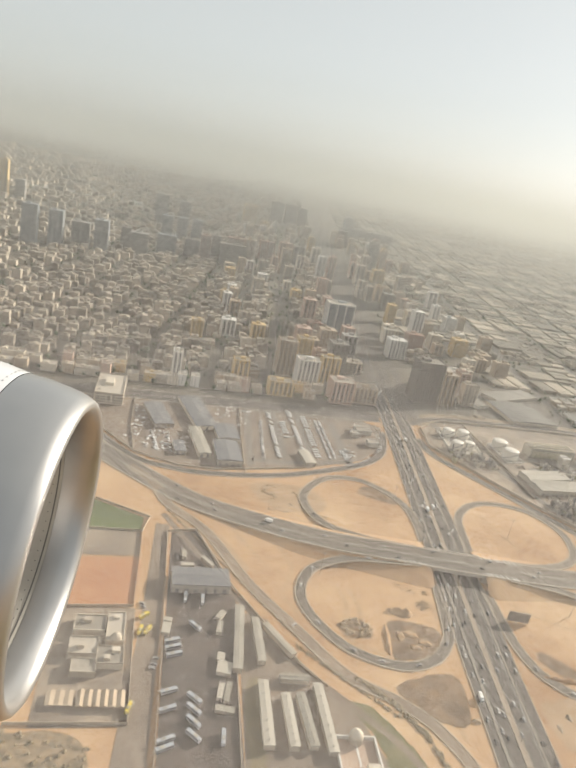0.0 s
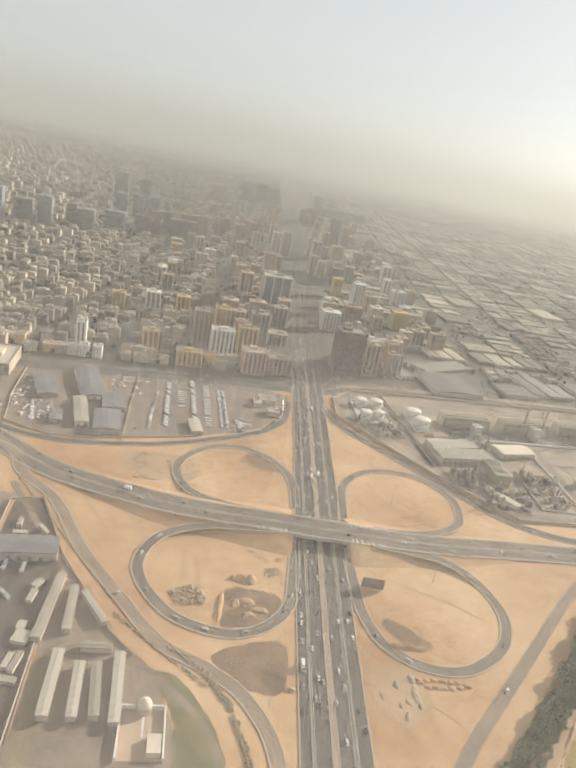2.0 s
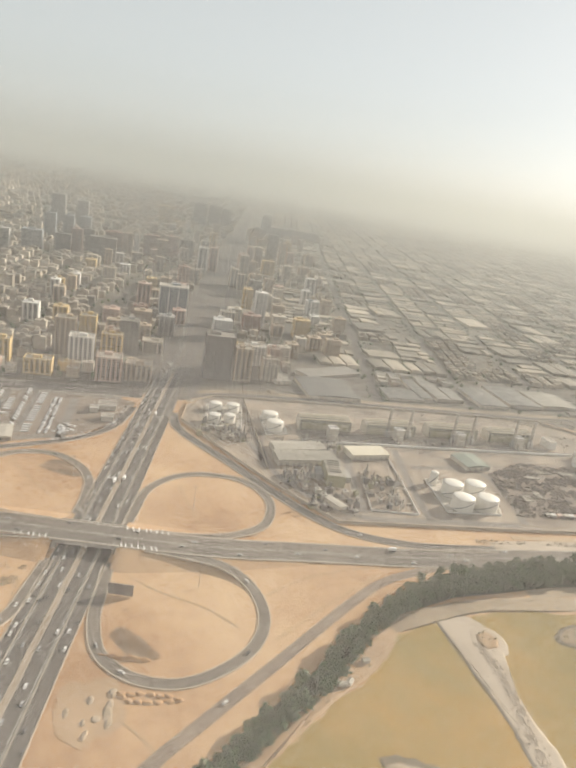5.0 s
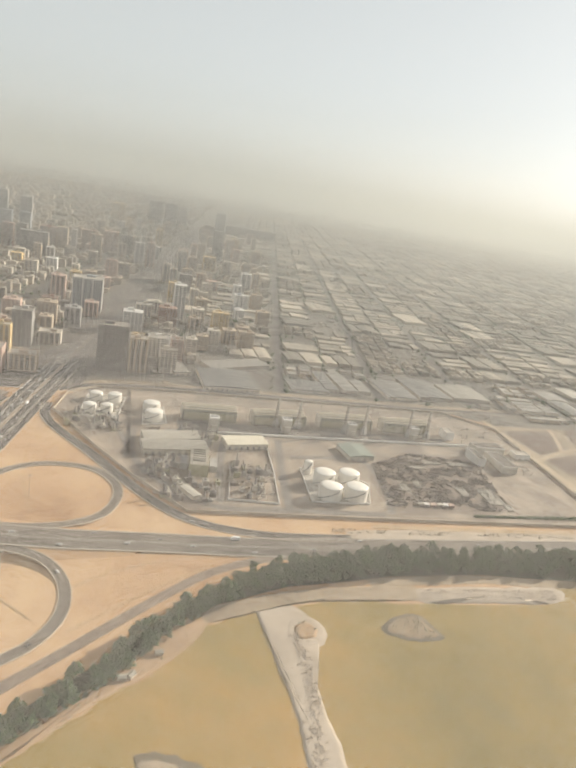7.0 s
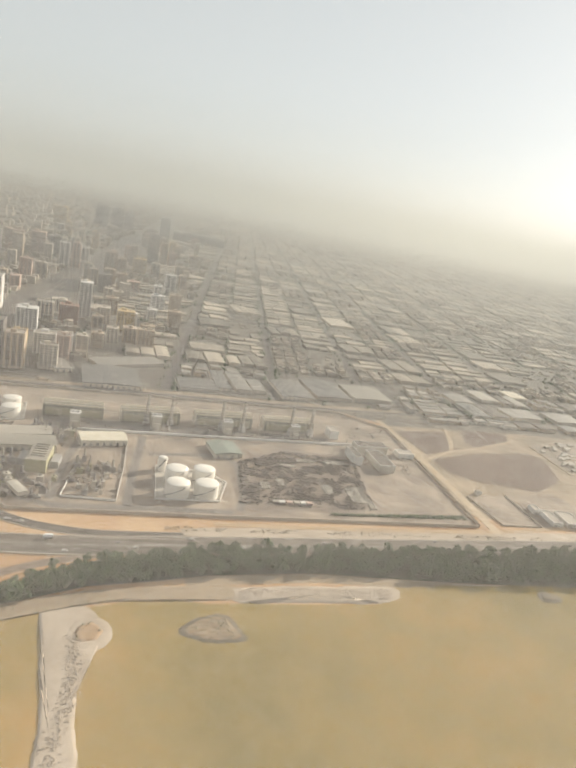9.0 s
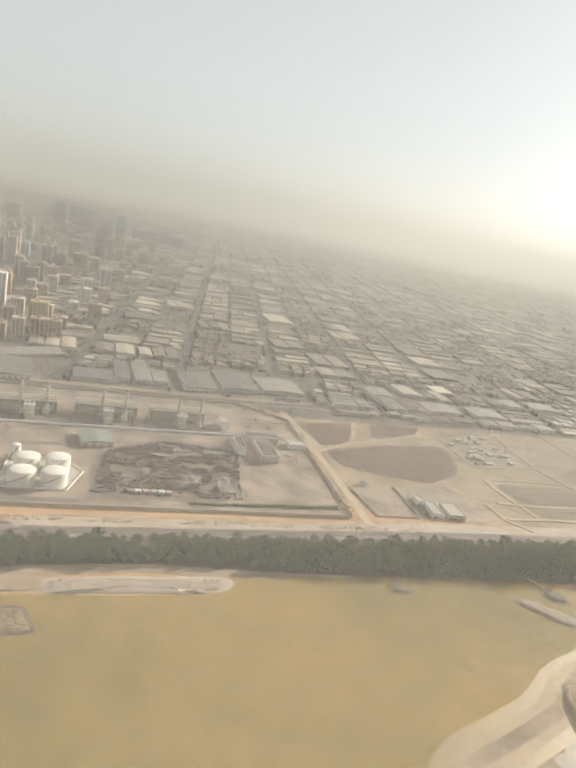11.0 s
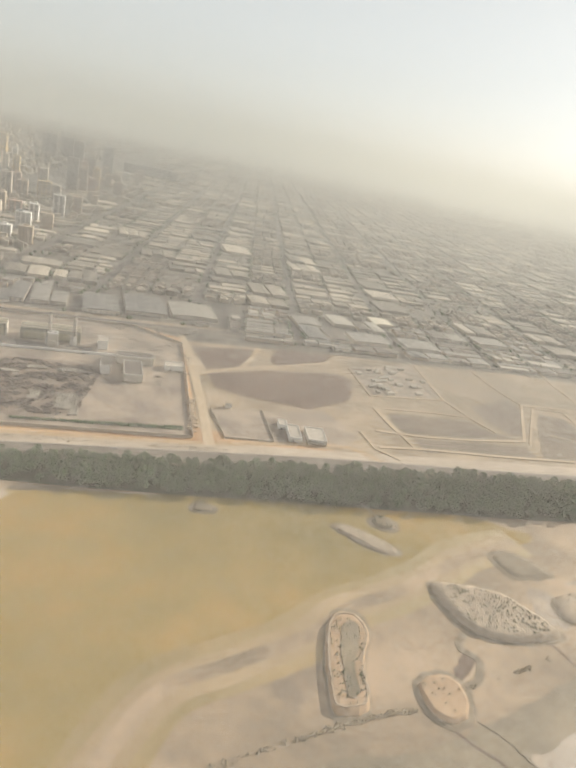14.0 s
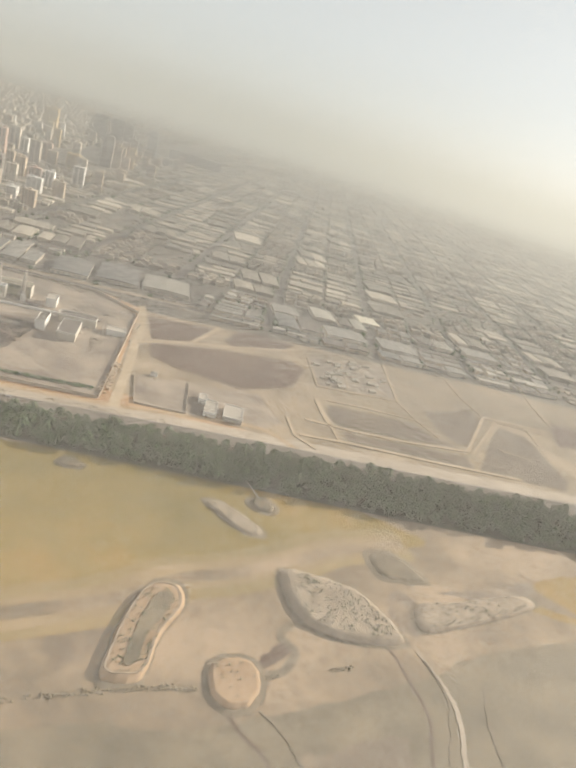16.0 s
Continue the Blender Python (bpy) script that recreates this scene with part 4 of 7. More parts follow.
def truck_kind(label, length=4.4, w=1.3, h=1.7, paint=None, group="parked trucks", name="truck", cab=True):
    ob = thing(name, 0, 0, label, name.split("_")[-1], group)
    paint = paint or CARWHITE
    part("box_body" if cab else "body", Shape().box(0, -0.35 if cab else 0, 0.5, w, length - (0.9 if cab else 0), h - 0.15), paint, ob)
    # Dark chassis also stands in for the shaded lower sides.
    part("chassis", Shape().box(0, 0, 0.2, w * .9, length * .96, 0.31), STEEL, ob)
    if cab:
        part("cab", Shape().box(0, length / 2 - 0.4, 0.3, w * 0.95, 0.8, h * 0.65), paint, ob)
        part("windscreen", Shape().box(0, length / 2 + 0.02, 0.75, w * 0.85, 0.06, 0.4), GLASS, ob)
    else:
        part("window_strip", Shape().box(0, 0, 1.05, w + 0.05, length * 0.9, 0.5), GLASS, ob)
        part("roof_unit", Shape().box(0, -length * 0.15, h + 0.35, w * 0.6, length * 0.25, 0.18), SHEET, ob)
    wheel = Shape().box(0, 0, 0.0, 0.2, 0.5, 0.5).mesh("wheel", TYRE)
    for x in (-w / 2 + .1, w / 2 - .1) if h > 0.7 else ():
        for y in (-length * .32, length * .32):
            part("wheel", wheel, TYRE, ob).location = (x, y, 0)
    return ob


CARS = [car_kind(CARWHITE, "white passenger car on the road"), car_kind(CARSILVER, "silver passenger car on the road"), car_kind(CARDARK, "dark passenger car on the road"), car_kind(CARWHITE, "white passenger car on the road")]
BOXTRUCK = truck_kind("white box truck on the road", group="trucks")
BUS = truck_kind("grey city bus with flat roof", 6.2, 1.4, 1.5, BUSGREY, "parked buses", "bus", False)
YELLOWBUS = truck_kind("yellow school bus with flat roof", 4.8, 1.3, 1.4, BUSYELLOW, "school buses", "bus", False)
VAN = truck_kind("white parked delivery truck", 4.9, 1.05, 0.62, None, "delivery trucks in the lot")
FAR_CARS = [car_kind(p, c + " passenger car on the road", True) for p, c in ((CARWHITE, "white"), (CARWHITE, "white"), (CARSILVER, "silver"), (CARDARK, "dark"))]
used = set()


def put(ob, x, y, z, deg):
    if ob.name in used:
        return copy_thing(ob, pose(x, y, z, 0, 0, deg))
    used.add(ob.name)
    ob.matrix_basis = pose(x, y, z, 0, 0, deg)
    return ob


r = random.Random(21)
for lane, n, lo, hi, deg in ((-10.5, 12, 180, 300, 180), (-6.3, 13, 160, 640, 180), (-4.4, 22, 170, 640, 180), (-2.5, 20, 160, 700, 180), (1.8, 11, 150, 620, 0), (3.6, 13, 160, 660, 0), (5.4, 9, 170, 560, 0), (9.4, 9, 165, 480, 0), (11.2, 4, 165, 300, 0)):
    for k in range(n):
        yy = lo + (hi - lo) * (k + r.uniform(0.1, 0.9)) / n
        if not 283 < yy < 305:
            put(BOXTRUCK if r.random() < 0.06 else r.choice(CARS if yy < 330 else FAR_CARS), axis_x(yy) + lane + r.uniform(-.3, .3), yy, 0.27, deg)
for k in range(84):  # dense queue north of the bridge
    yy = 308 + k * 6.1 + r.uniform(-1.5, 1.5)
    put(r.choice(FAR_CARS), axis_x(yy) + r.choice((-11.3, -11.3, -9.8, -6.4, -4.4, -2.4)), yy, 0.27, 180)


def on_path(pts, share, off, back=False):
    path = spline(pts, 20)
    i = min(int(share * (len(path) - 1)), len(path) - 2)
    (x0, y0, z0), (x1, y1, z1) = path[i], path[i + 1]
    d = math.hypot(x1 - x0, y1 - y0) or 1
    return x0 + off * (y1 - y0) / d, y0 - off * (x1 - x0) / d, z0, math.degrees(math.atan2(y1 - y0, x1 - x0)) - 90 + (180 if back else 0)


CROSS = [(-33, 327, 0), (-4, 313, 0.5), (50, 298, 2.6), (100, 294, DECK), (150, 293.5, DECK), (190, 298, 2.2), (239, 307.5, 0.4), (292, 315, 0), (349, 327, 0), (450, 347, 0), (600, 377, 0), (760, 403, 0)]
for k in range(34):
    back = k % 2 == 0
    x, y, z, deg = on_path(CROSS, (k + r.uniform(0, 1)) / 34, r.choice((2.4, 5.4)) * (-1 if back else 1), back)
    put(BOXTRUCK if r.random() < 0.1 else r.choice(CARS), x, y, z + 0.27, deg)
for k in range(22):  # cars parked along the curve of the lot road
    x, y, z, deg = on_path([(78, 395), (92, 407), (104, 427), (108.5, 440), (109.5, 470)], (k + .5) / 22, -2.2)
    put(r.choice(FAR_CARS), x, y, 0.27, deg + 60)
for pts, n in zip(LOOPS, (3, 9, 0, 4)):
    for k in range(n):
        x, y, z, deg = on_path(pts, 0.12 + 0.76 * (k + r.uniform(0, .8)) / n, 0)
        put(r.choice(CARS), x, y, z + 0.32, deg)
for x, y, deg in ((39, 229, -40), (197, 205, -40), (255, 331, -70), (262, 330, -75)):
    put(CARS[0], x, y, 0.3, deg)

# ---- bus yard, school and camp ----
for x, y, deg in ((-10.7, 207.8, -62), (-9.9, 204.4, -62), (-8.7, 200.7, -62), (-7.7, 182.7, -60), (-6.8, 174.8, -60), (-5.2, 162.4, -58), (-5.0, 159.2, -58), (1.8, 181.2, 55), (2.3, 176.3, 55), (2.9, 171.1, 52), (3.7, 165.5, 52), (-2.9, 218.0, 50), (13.8, 166.6, 3), (-9.5, 235, 5), (-2, 235, 5)):
    put(BUS, x, y, 0.13, deg)
for x, y, deg in ((-24.4, 219.6, -40), (-24.1, 210.9, -5), (-21.3, 211.6, -20), (-19.9, 172.9, -8)):
    put(YELLOWBUS, x, y, 0.13, deg)
for x, y in ((-15.8, 192.9), (-15.4, 194.9), (-26, 225.4), (-27, 227.5), (-15.2, 198)):
    put(CARS[1], x, y, 0.13, 80)


def hall(name, corners, z, eave, mat, wall, label, category="shed", ribs=0, group="", rise=0.05):
    """A low building over four corners (back left, back right, front right, front left), roof a little proud of its walls."""
    cx, cy = sum(p[0] for p in corners) / 4, sum(p[1] for p in corners) / 4
    ax, ay = (corners[1][0] + corners[2][0] - corners[0][0] - corners[3][0]) / 2, (corners[1][1] + corners[2][1] - corners[0][1] - corners[3][1]) / 2
    bx, by = (corners[0][0] + corners[1][0] - corners[2][0] - corners[3][0]) / 2, (corners[0][1] + corners[1][1] - corners[2][1] - corners[3][1]) / 2
    w, d, turn = math.hypot(ax, ay), math.hypot(bx, by), math.atan2(ay, ax)
    ob = thing(name, cx, cy, label, category, group, turn)
    ob.location.z = z
    part("wall", Shape().box(0, 0, 0, w, d, eave), wall, ob)
    if d >= w:
        part("roof", Shape().gable(0, 0, eave - 0.2, w + 0.5, d + 0.5, 0.3, 0.3 + rise * w), mat, ob)
    else:
        part("roof", Shape().gable(0, 0, eave - 0.2, d + 0.5, w + 0.5, 0.3, 0.3 + rise * d, math.pi / 2), mat, ob)
    rib = Shape().box(0, 0, 0, 0.35, 0.35, 0.5).mesh("roof_vent", SHEET)
    for k in range(ribs):
        part("roof_vent", rib, SHEET, ob).location = ((0, d * ((k + .5) / ribs - .5), eave + .05 + 0.05 * w) if d >= w else (w * ((k + .5) / ribs - .5), 0, eave + .05 + 0.05 * d))
    n = max(2, int(w // 4))
    door = Shape().box(0, 0, 0, 1.6, 0.12, min(2.2, eave * 0.7)).mesh("shutter", STEEL)
    for k in range(n):
        part("shutter", door, STEEL, ob).location = (w * ((k + .5) / n - .5), -d / 2 - 0.05, 0)
    return ob


def strip(name, x0, y0, x1, y1, width, eave, mat, wall, label, **kw):
    """The same for a long shed from one end to the other."""
    d = math.hypot(x1 - x0, y1 - y0)
    nx, ny = (y1 - y0) / d * width / 2, -(x1 - x0) / d * width / 2
    c = [(x0 - nx, y0 - ny), (x0 + nx, y0 + ny), (x1 + nx, y1 + ny), (x1 - nx, y1 - ny)]
    return hall(name, c, 0.1, eave, mat, wall, label, **kw)


hall("bus_workshop", [(-17.7, 250), (7.4, 255), (8.5, 242.6), (-16.7, 237.8)], 0.1, 4.4, GREYSHEET, CONCRETE, "wide bus workshop with grey metal roof", "workshop", 6)
for a in (((14.5, 233.5), (16.4, 197), 3.4), ((21.7, 227.3), (25.6, 203), 3.0), ((26.1, 225), (38.4, 209.5), 2.4)):
    strip("long_shed", *a[0], *a[1], a[2], 2.4, SHEET, PLASTER, "long narrow shed with pale sheet roof", group="camp sheds")
for a in (((26.3, 193), (29.6, 165), 3.6), ((35, 188.5), (38.6, 166), 3.2), ((40.6, 189.5), (45.4, 167.5), 3.2), ((47.5, 195.5), (52.2, 166), 3.4), ((33, 196.6), (44, 197.8), 2.8)):
    strip("camp_barrack", *a[0], *a[1], a[2], 2.4, SHEET, PLASTER, "long barrack with ridged cream sheet roof", ribs=7, group="camp barracks")
for (x, y, w, d, deg) in ((-12, 258, 6, 2, 12), (-14.8, 266, 2, 6, 8), (-3, 263, 8, 1.6, -45), (6.9, 227, 2.4, 5, -25), (7.2, 219.4, 2.2, 7, -3), (9.3, 203, 3, 4, -3), (11.2, 197.5, 5.5, 6, -3), (10.9, 186, 2, 7, -3), (13.6, 186, 2, 9, -3), (13.2, 178, 7, 2.4, -3), (-14.4, 219, 3.5, 2, 0), (-14.2, 214, 3.5, 6, 0)):
    q = thing("portable_cabin", x, y, "pale portable cabin in the yard", "cabin", "yard cabins", math.radians(deg))
    part("body", Shape().box(0, 0, 0.12, w, d, 1.5), PLASTER, q)
    part("roof", Shape().box(0, 0, 1.62, w + .2, d + .2, 0.12), SHEET, q)
    part("door", Shape().box(w * .2, -d / 2 - .03, .12, .5, .06, 1.1), STEEL, q)


def fence(name, pts, h, label, mat=None, w=0.25):
    path = [(x, y, h) for x, y in pts]
    ob = setting(name, Shape().ribbon(path, w, h), mat or KERB, label, "wall")
    return ob


fence("yard_wall", [(-26, 284), (-13.5, 200), (-6.6, 148)], 1.3, "long cream boundary wall of the bus yard")
fence("yard_wall", [(12.5, 234), (15.5, 205), (21.8, 148)], 1.3, "long cream boundary wall of the bus yard")
fence("yard_wall", [(-26, 284), (-12, 289.5), (10.5, 248), (30, 222), (41, 207), (52, 197)], 1.1, "low cream wall along the track")
fence("plant_wall", [(148.5, 494), (148.5, 458), (188, 407.5), (218, 372.5), (251, 340.5), (303, 348.5), (359, 357.5), (440, 371.5), (520, 385)], 1.8, "long pale boundary wall of the power plant")
fence("plant_wall", [(148.5, 494), (166, 516), (233, 531.5), (459, 573), (501, 548), (521, 386)], 1.8, "long pale boundary wall of the power plant")
fence("plant_wall", [(191, 520), (203, 450), (211.5, 397)], 1.5, "pale inner wall of the plant")
fence("lot_wall", [(-118, 424), (-90, 391), (-62, 365), (-33, 356), (-9, 359), (53, 385)], 1.2, "low pale wall round the vehicle lot")
fence("lot_wall", [(-62, 366), (-72, 402), (-80, 452)], 1.2, "low pale wall inside the vehicle lot")
fence("lot_wall", [(9, 362), (3, 410), (-3, 472)], 1.2, "low pale wall inside the vehicle lot")
fence("court_wall", [(-70, 274.5), (-38, 280.5), (-30, 225), (-58, 218.5)], 1.2, "pale wall round the sports courts")
fence("court_wall", [(-38, 280.5), (-37, 294), (-68, 304)], 1.2, "pale wall round the sports pitch")
fence("school_wall", [(-58, 160), (-19, 167), (-28, 218)], 1.2, "pale wall round the school yard")
fence("compound_wall", [(529, 430), (539, 392), (568, 396), (562, 440)], 1.0, "pale compound wall")


def flat_block(ob, x, y, w, d, h, mat, roofmat=None, name="wing", slab=None):
    """A flat-roofed block with parapet, as parts of ob."""
    q = part(name, Shape().box(x, y, 0, w, d, h), mat, ob)
    s = Shape()
    for a, b, c, e in ((x, y - d / 2 + .12, w, .24), (x, y + d / 2 - .12, w, .24), (x - w / 2 + .12, y, .24, d), (x + w / 2 - .12, y, .24, d)):
        s.box(a, b, h, c + 0.02, e + 0.02, 0.5)
    part("parapet", s, roofmat or WHITEWALL, q)
    part("roof_slab", Shape().box(x, y, h, w - .5, d - .5, 0.06), slab or ROOF, q)
    return q


school = thing("school_building", -36, 200, "pale flat-roofed school with linked wings and a dome", "school", turn=0.17)
for x, y, w, d, h in ((-6, 10, 12, 9, 2.6), (4, 8, 7, 16, 3.0), (-7, -2, 11, 9, 2.4), (3, -7, 10, 9, 2.8), (-6, -12, 9, 7, 2.4)):
    flat_block(school, x, y, w, d, h, PLASTER, PLASTER)
for x, y, w, d in ((-7, 11, 3, 2.4), (4, 13, 2.4, 2), (5, -5, 3, 2.2), (-8, -3, 2.4, 2), (2, -9, 2.2, 2.2)):
    part("stair_house", Shape().box(x, y, 2.4, w, d, 1.6), PLASTER, school)
part("dome", Shape().lathe(4.5, 1.5, [(2.3 * math.cos(a * math.pi / 16), 3.0 + 2.3 * math.sin(a * math.pi / 16)) for a in range(8)] + [(0.15, 5.4)], 20), PLASTER, school, "cream dome", True)
tents = thing("tent_canopy", -30, 174.5, "row of peaked cream tent canopies", "tent", turn=0.17)
for k in range(6):
    x = -6.9 + 2.75 * k
    part("canopy", Shape().gable(x, 0, 1.5, 2.7, 7.2, 0.05, 0.8), TANWALL, tents)
    for sy in (-3.4, 3.4):
        part("post", Shape().box(x - 1.3, sy, 0, .12, .12, 1.6), STEEL, tents)
tents = thing("tent_canopy", -43.5, 172.5, "wide flat cream tent canopy", "tent", turn=0.17)
for k in range(3):
    part("canopy", Shape().gable(-3.2 + 3.1 * k, 0, 1.3, 3.0, 6.6, 0.05, 0.35), TANWALL, tents)
    part("post", Shape().box(-4.6 + 3.1 * k, -3.2, 0, .12, .12, 1.4), STEEL, tents)
mosque = thing("domed_hall", 61, 165, "white walled court with a domed pavilion", "hall", turn=0.12)
s = Shape()
for a in ((-7, 0, .6, 20), (7.6, 0, .6, 20), (-3.6, 9.6, 6, .6), (4.6, 9.6, 6, .6)):
    s.box(a[0], a[1], 0, a[2], a[3], 1.8)
part("court_wall", s, WHITEWALL, mosque)
part("dome", Shape().lathe(0.6, 9, [(2.5 * math.cos(a * math.pi / 16), 2.6 + 2.5 * math.sin(a * math.pi / 16)) for a in range(8)] + [(0.15, 5.2)], 20), PLASTER, mosque, "sand-coloured dome", True)
part("drum", Shape().lathe(0.6, 9, ((2.7, 0), (2.7, 2.6)), 20), PLASTER, mosque)
part("court_floor", Shape().box(0.3, -0.3, 0.1, 14.0, 19.2, .12), COURTFLOOR, mosque, "pinkish paved court")
part("side_room", Shape().box(4.6, -5, 0, 4.4, 7, 2.2), PLASTER, mosque)
part("path_strip", Shape().box(0.6, 3, 0.1, .8, 9, .2), WHITEWALL, mosque)

# ---- vehicle lot ----
hall("warehouse", [(-67.3, 439), (-54, 445), (-49, 408), (-60, 403)], 0.12, 3, GREYSHEET, PLASTER, "warehouse with dull grey sheet roof", "warehouse")
hall("warehouse", [(-42, 462), (-27.6, 468), (-21.2, 416), (-35.8, 410)], 0.12, 3.4, GREYSHEET, PLASTER, "long warehouse with grey sheet roof", "warehouse")
hall("warehouse", [(-16.4, 421), (-2, 425), (0.8, 402), (-14, 398)], 0.12, 3.6, GREYSHEET, CONCRETE, "workshop hall with dark grey roof", "warehouse")
hall("warehouse", [(-13.7, 393), (2, 396.5), (4.8, 368), (-11, 364.5)], 0.12, 4.2, GREYSHEET, CONCRETE, "workshop hall with dark grey roof", "warehouse")
hall("warehouse", [(-30.8, 409.9), (-22.7, 412.5), (-17.8, 373.5), (-25.3, 371)], 0.12, 3.2, SHEET, PLASTER, "cream warehouse with ribbed roof", "warehouse", 9)
hall("warehouse", [(-40, 385), (-33, 387), (-31, 372), (-38, 370)], 0.12, 2.6, GREYSHEET, CONCRETE, "small open-sided grey workshop", "warehouse")
hall("site_office", [(45, 404), (52, 406), (53, 387), (46, 385)], 0.12, 2.8, SHEET, PLASTER, "pale office shed between rows of trucks", "office")
for pts, w in (([(24, 468), (34, 392)], 4.5), ([(42.5, 474), (53, 400)], 3.5), ([(70, 470), (80, 400)], 6), ([(3, 470), (12, 372)], 5), ([(12, 382), (40, 388), (80, 404)], 5), ([(10, 468), (60, 480), (100, 484)], 5)):
    road("lot_lane", pts, w, "worn asphalt lane between parked vehicles", kerbs=False, n=2, z=0.15, mat=WORN)
for x0, y0, x1, y1, n, deg in ((19.5, 471, 30.3, 391, 20, 46), (36, 478, 48.5, 398, 20, 46), (47.5, 473, 57.6, 401, 20, -76), (31, 455, 36, 425, 8, -76)):
    for k in range(n):
        t = (k + .5) / n
        if r.random() < 0.93 and k not in (6, 15):
            put(VAN, x0 + (x1 - x0) * t + r.uniform(-.3, .3), y0 + (y1 - y0) * t + r.uniform(-.2, .2), 0.13, deg + r.uniform(-3, 3))
parked = Shape()
for x0, y0, x1, y1, n in ((15, 450, 20, 385, 20), (57.5, 468, 66.5, 402, 26), (61, 468, 70, 404, 26), (74, 420, 78, 408, 6), (76, 420, 80, 408, 6), (-58, 400, -48, 372, 10), (-47, 402, -40, 372, 7), (-76, 440, -66, 385, 10), (17, 415, 20, 388, 7)):
    for k in range(n):
        t = (k + .5) / n
        x, y, g = x0 + (x1 - x0) * t + r.uniform(-.3, .3), y0 + (y1 - y0) * t, math.radians(75 + r.uniform(-5, 5))
        parked.box(x, y, .3, 1.0, 2.4, .3, g)
        parked.box(x, y, .6, .8, 1.2, .3, g)
for k in range(90):  # more cars standing about the dusty lot
    x, y, g = r.choice(((r.uniform(-58, -44), r.uniform(372, 400)), (r.uniform(-74, -64), r.uniform(380, 440)), (r.uniform(72, 84), r.uniform(404, 436)), (r.uniform(-20, 6), r.uniform(428, 466)))) + (r.choice((1.3, 2.9)),)
    parked.box(x, y, .3, 1.0, 2.4, .3, g)
    parked.box(x, y, .6, .8, 1.2, .3, g)
tagged(new("parked_cars", parked.mesh("parked_cars", PARKED)), "rows of small parked cars, mostly white", "cars", "", "stuff")
for x, y, w, d in ((95, 462, 12, 10), (100, 440, 8, 7), (88, 452, 6, 6)):
    q = thing("site_building", x, y, "half-built pale low building with open roof", "building", "site buildings", T)
    flat_block(q, 0, 0, w, d, 3.4, CONCRETE)


# ---- city towers ----
FLOOR = 2.0


def tower(x, y, w, d, h, wall, label, style="grid", turn=0.16, trim=None):
    """A block of flats: a dark glazed core behind floor slabs, piers and blank end walls. x, y: the middle of its street front."""
    ob = thing("apartment_tower", x - math.sin(turn) * d / 2, y + math.cos(turn) * d / 2, label if len(label.split()) > 3 else label + " of the city", "tower", "city towers", turn)
    k = random.Random(int(x * 7 + y))
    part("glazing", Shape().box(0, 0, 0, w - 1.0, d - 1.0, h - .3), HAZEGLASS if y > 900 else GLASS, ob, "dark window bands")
    part("ground_floor", Shape().box(0, 0, 0, w - .3, d - .3, 1.1), wall, ob)
    far_off = y > 1000
    lean = y > 640 and (x, y) != (97, 765)
    n = max(3, int(h / (FLOOR * (1.9 if far_off else 1))))
    gap = {"grid": 2.9, "fins": 3.3, "bands": w / 4}[style] * (1.7 if far_off else 1)
    thick = {"grid": 0.72, "fins": 0.5, "bands": 0.95}[style]
    inset = {"grid": 0.0, "fins": 0.5, "bands": 0.0}[style]
    m = max(3, int(w / gap))
    wide = {"grid": 0.85, "fins": 1.35, "bands": 0.9}[style]
    if lean:      # bands and piers too small to tell apart
        grid = Shape()
        for q in range(1, n):
            grid.box(0, 0, h * q / n, w - inset, d - inset, thick)
        for q in range(m):
            grid.box((w - wide) * (q / (m - 1) - .5), 0, 0, wide, d + (.3 if style == "fins" else .08), h)
        for q in range(max(2, int(d / 3.4))):
            grid.box(0, (d - 4.2) * (q / (max(2, int(d / 3.4)) - 1) - .5), 0, w + .04, 1.3, h)
        tagged(part("facade_grid", grid, trim or wall, ob, "pale bands and piers of the facade"), kind="stuff")
        part("parapet", Shape().box(0, 0, h - .25, w + .1, d + .1, 1.0), trim or wall, ob)
        part("stair_house", Shape().box(k.uniform(-.2, .2) * w, k.uniform(-.15, .25) * d, h + .7, w * .3, d * .3, 2.2), wall, ob)
        part("roof_unit", Shape().box(k.uniform(-.38, .38) * w, k.uniform(-.38, .38) * d, h + .7, 1.6, 1.2, 1.0), SHEET, ob)
        return ob
    slab = Shape().box(0, 0, 0, w - inset, d - inset, thick).mesh("floor_band", wall)
    for q in range(1, n):
        part("floor_band", slab, wall, ob).location = (0, 0, h * q / n)
    pier = Shape().box(0, 0, 0, wide, d + (.3 if style == "fins" else .08), h).mesh("pier", trim or wall)
    for q in range(m):
        part("pier", pier, wall, ob).location = ((w - wide) * (q / (m - 1) - .5), 0, 0)
    m = max(2, int(d / 3.4))
    pier = Shape().box(0, 0, 0, w + .04, 1.3, h).mesh("pier", trim or wall)
    for q in range(m):
        part("pier", pier, wall, ob).location = (0, (d - 4.2) * (q / (m - 1) - .5), 0)
    s = Shape()
    for a, b, c, e in ((0, -d / 2 + .2, w, .4), (0, d / 2 - .2, w, .4), (-w / 2 + .2, 0, .4, d - .8), (w / 2 - .2, 0, .4, d - .8)):
        s.box(a, b, h - .25, c + .1, e + .1, 1.1)
    part("parapet", s, trim or wall, ob)
    part("roof_slab", Shape().box(0, 0, h - .25, w - .8, d - .8, .35), ROOF, ob)
    part("stair_house", Shape().box(k.uniform(-.2, .2) * w, k.uniform(-.15, .25) * d, h, w * .3, d * .3, 2.4), wall, ob)
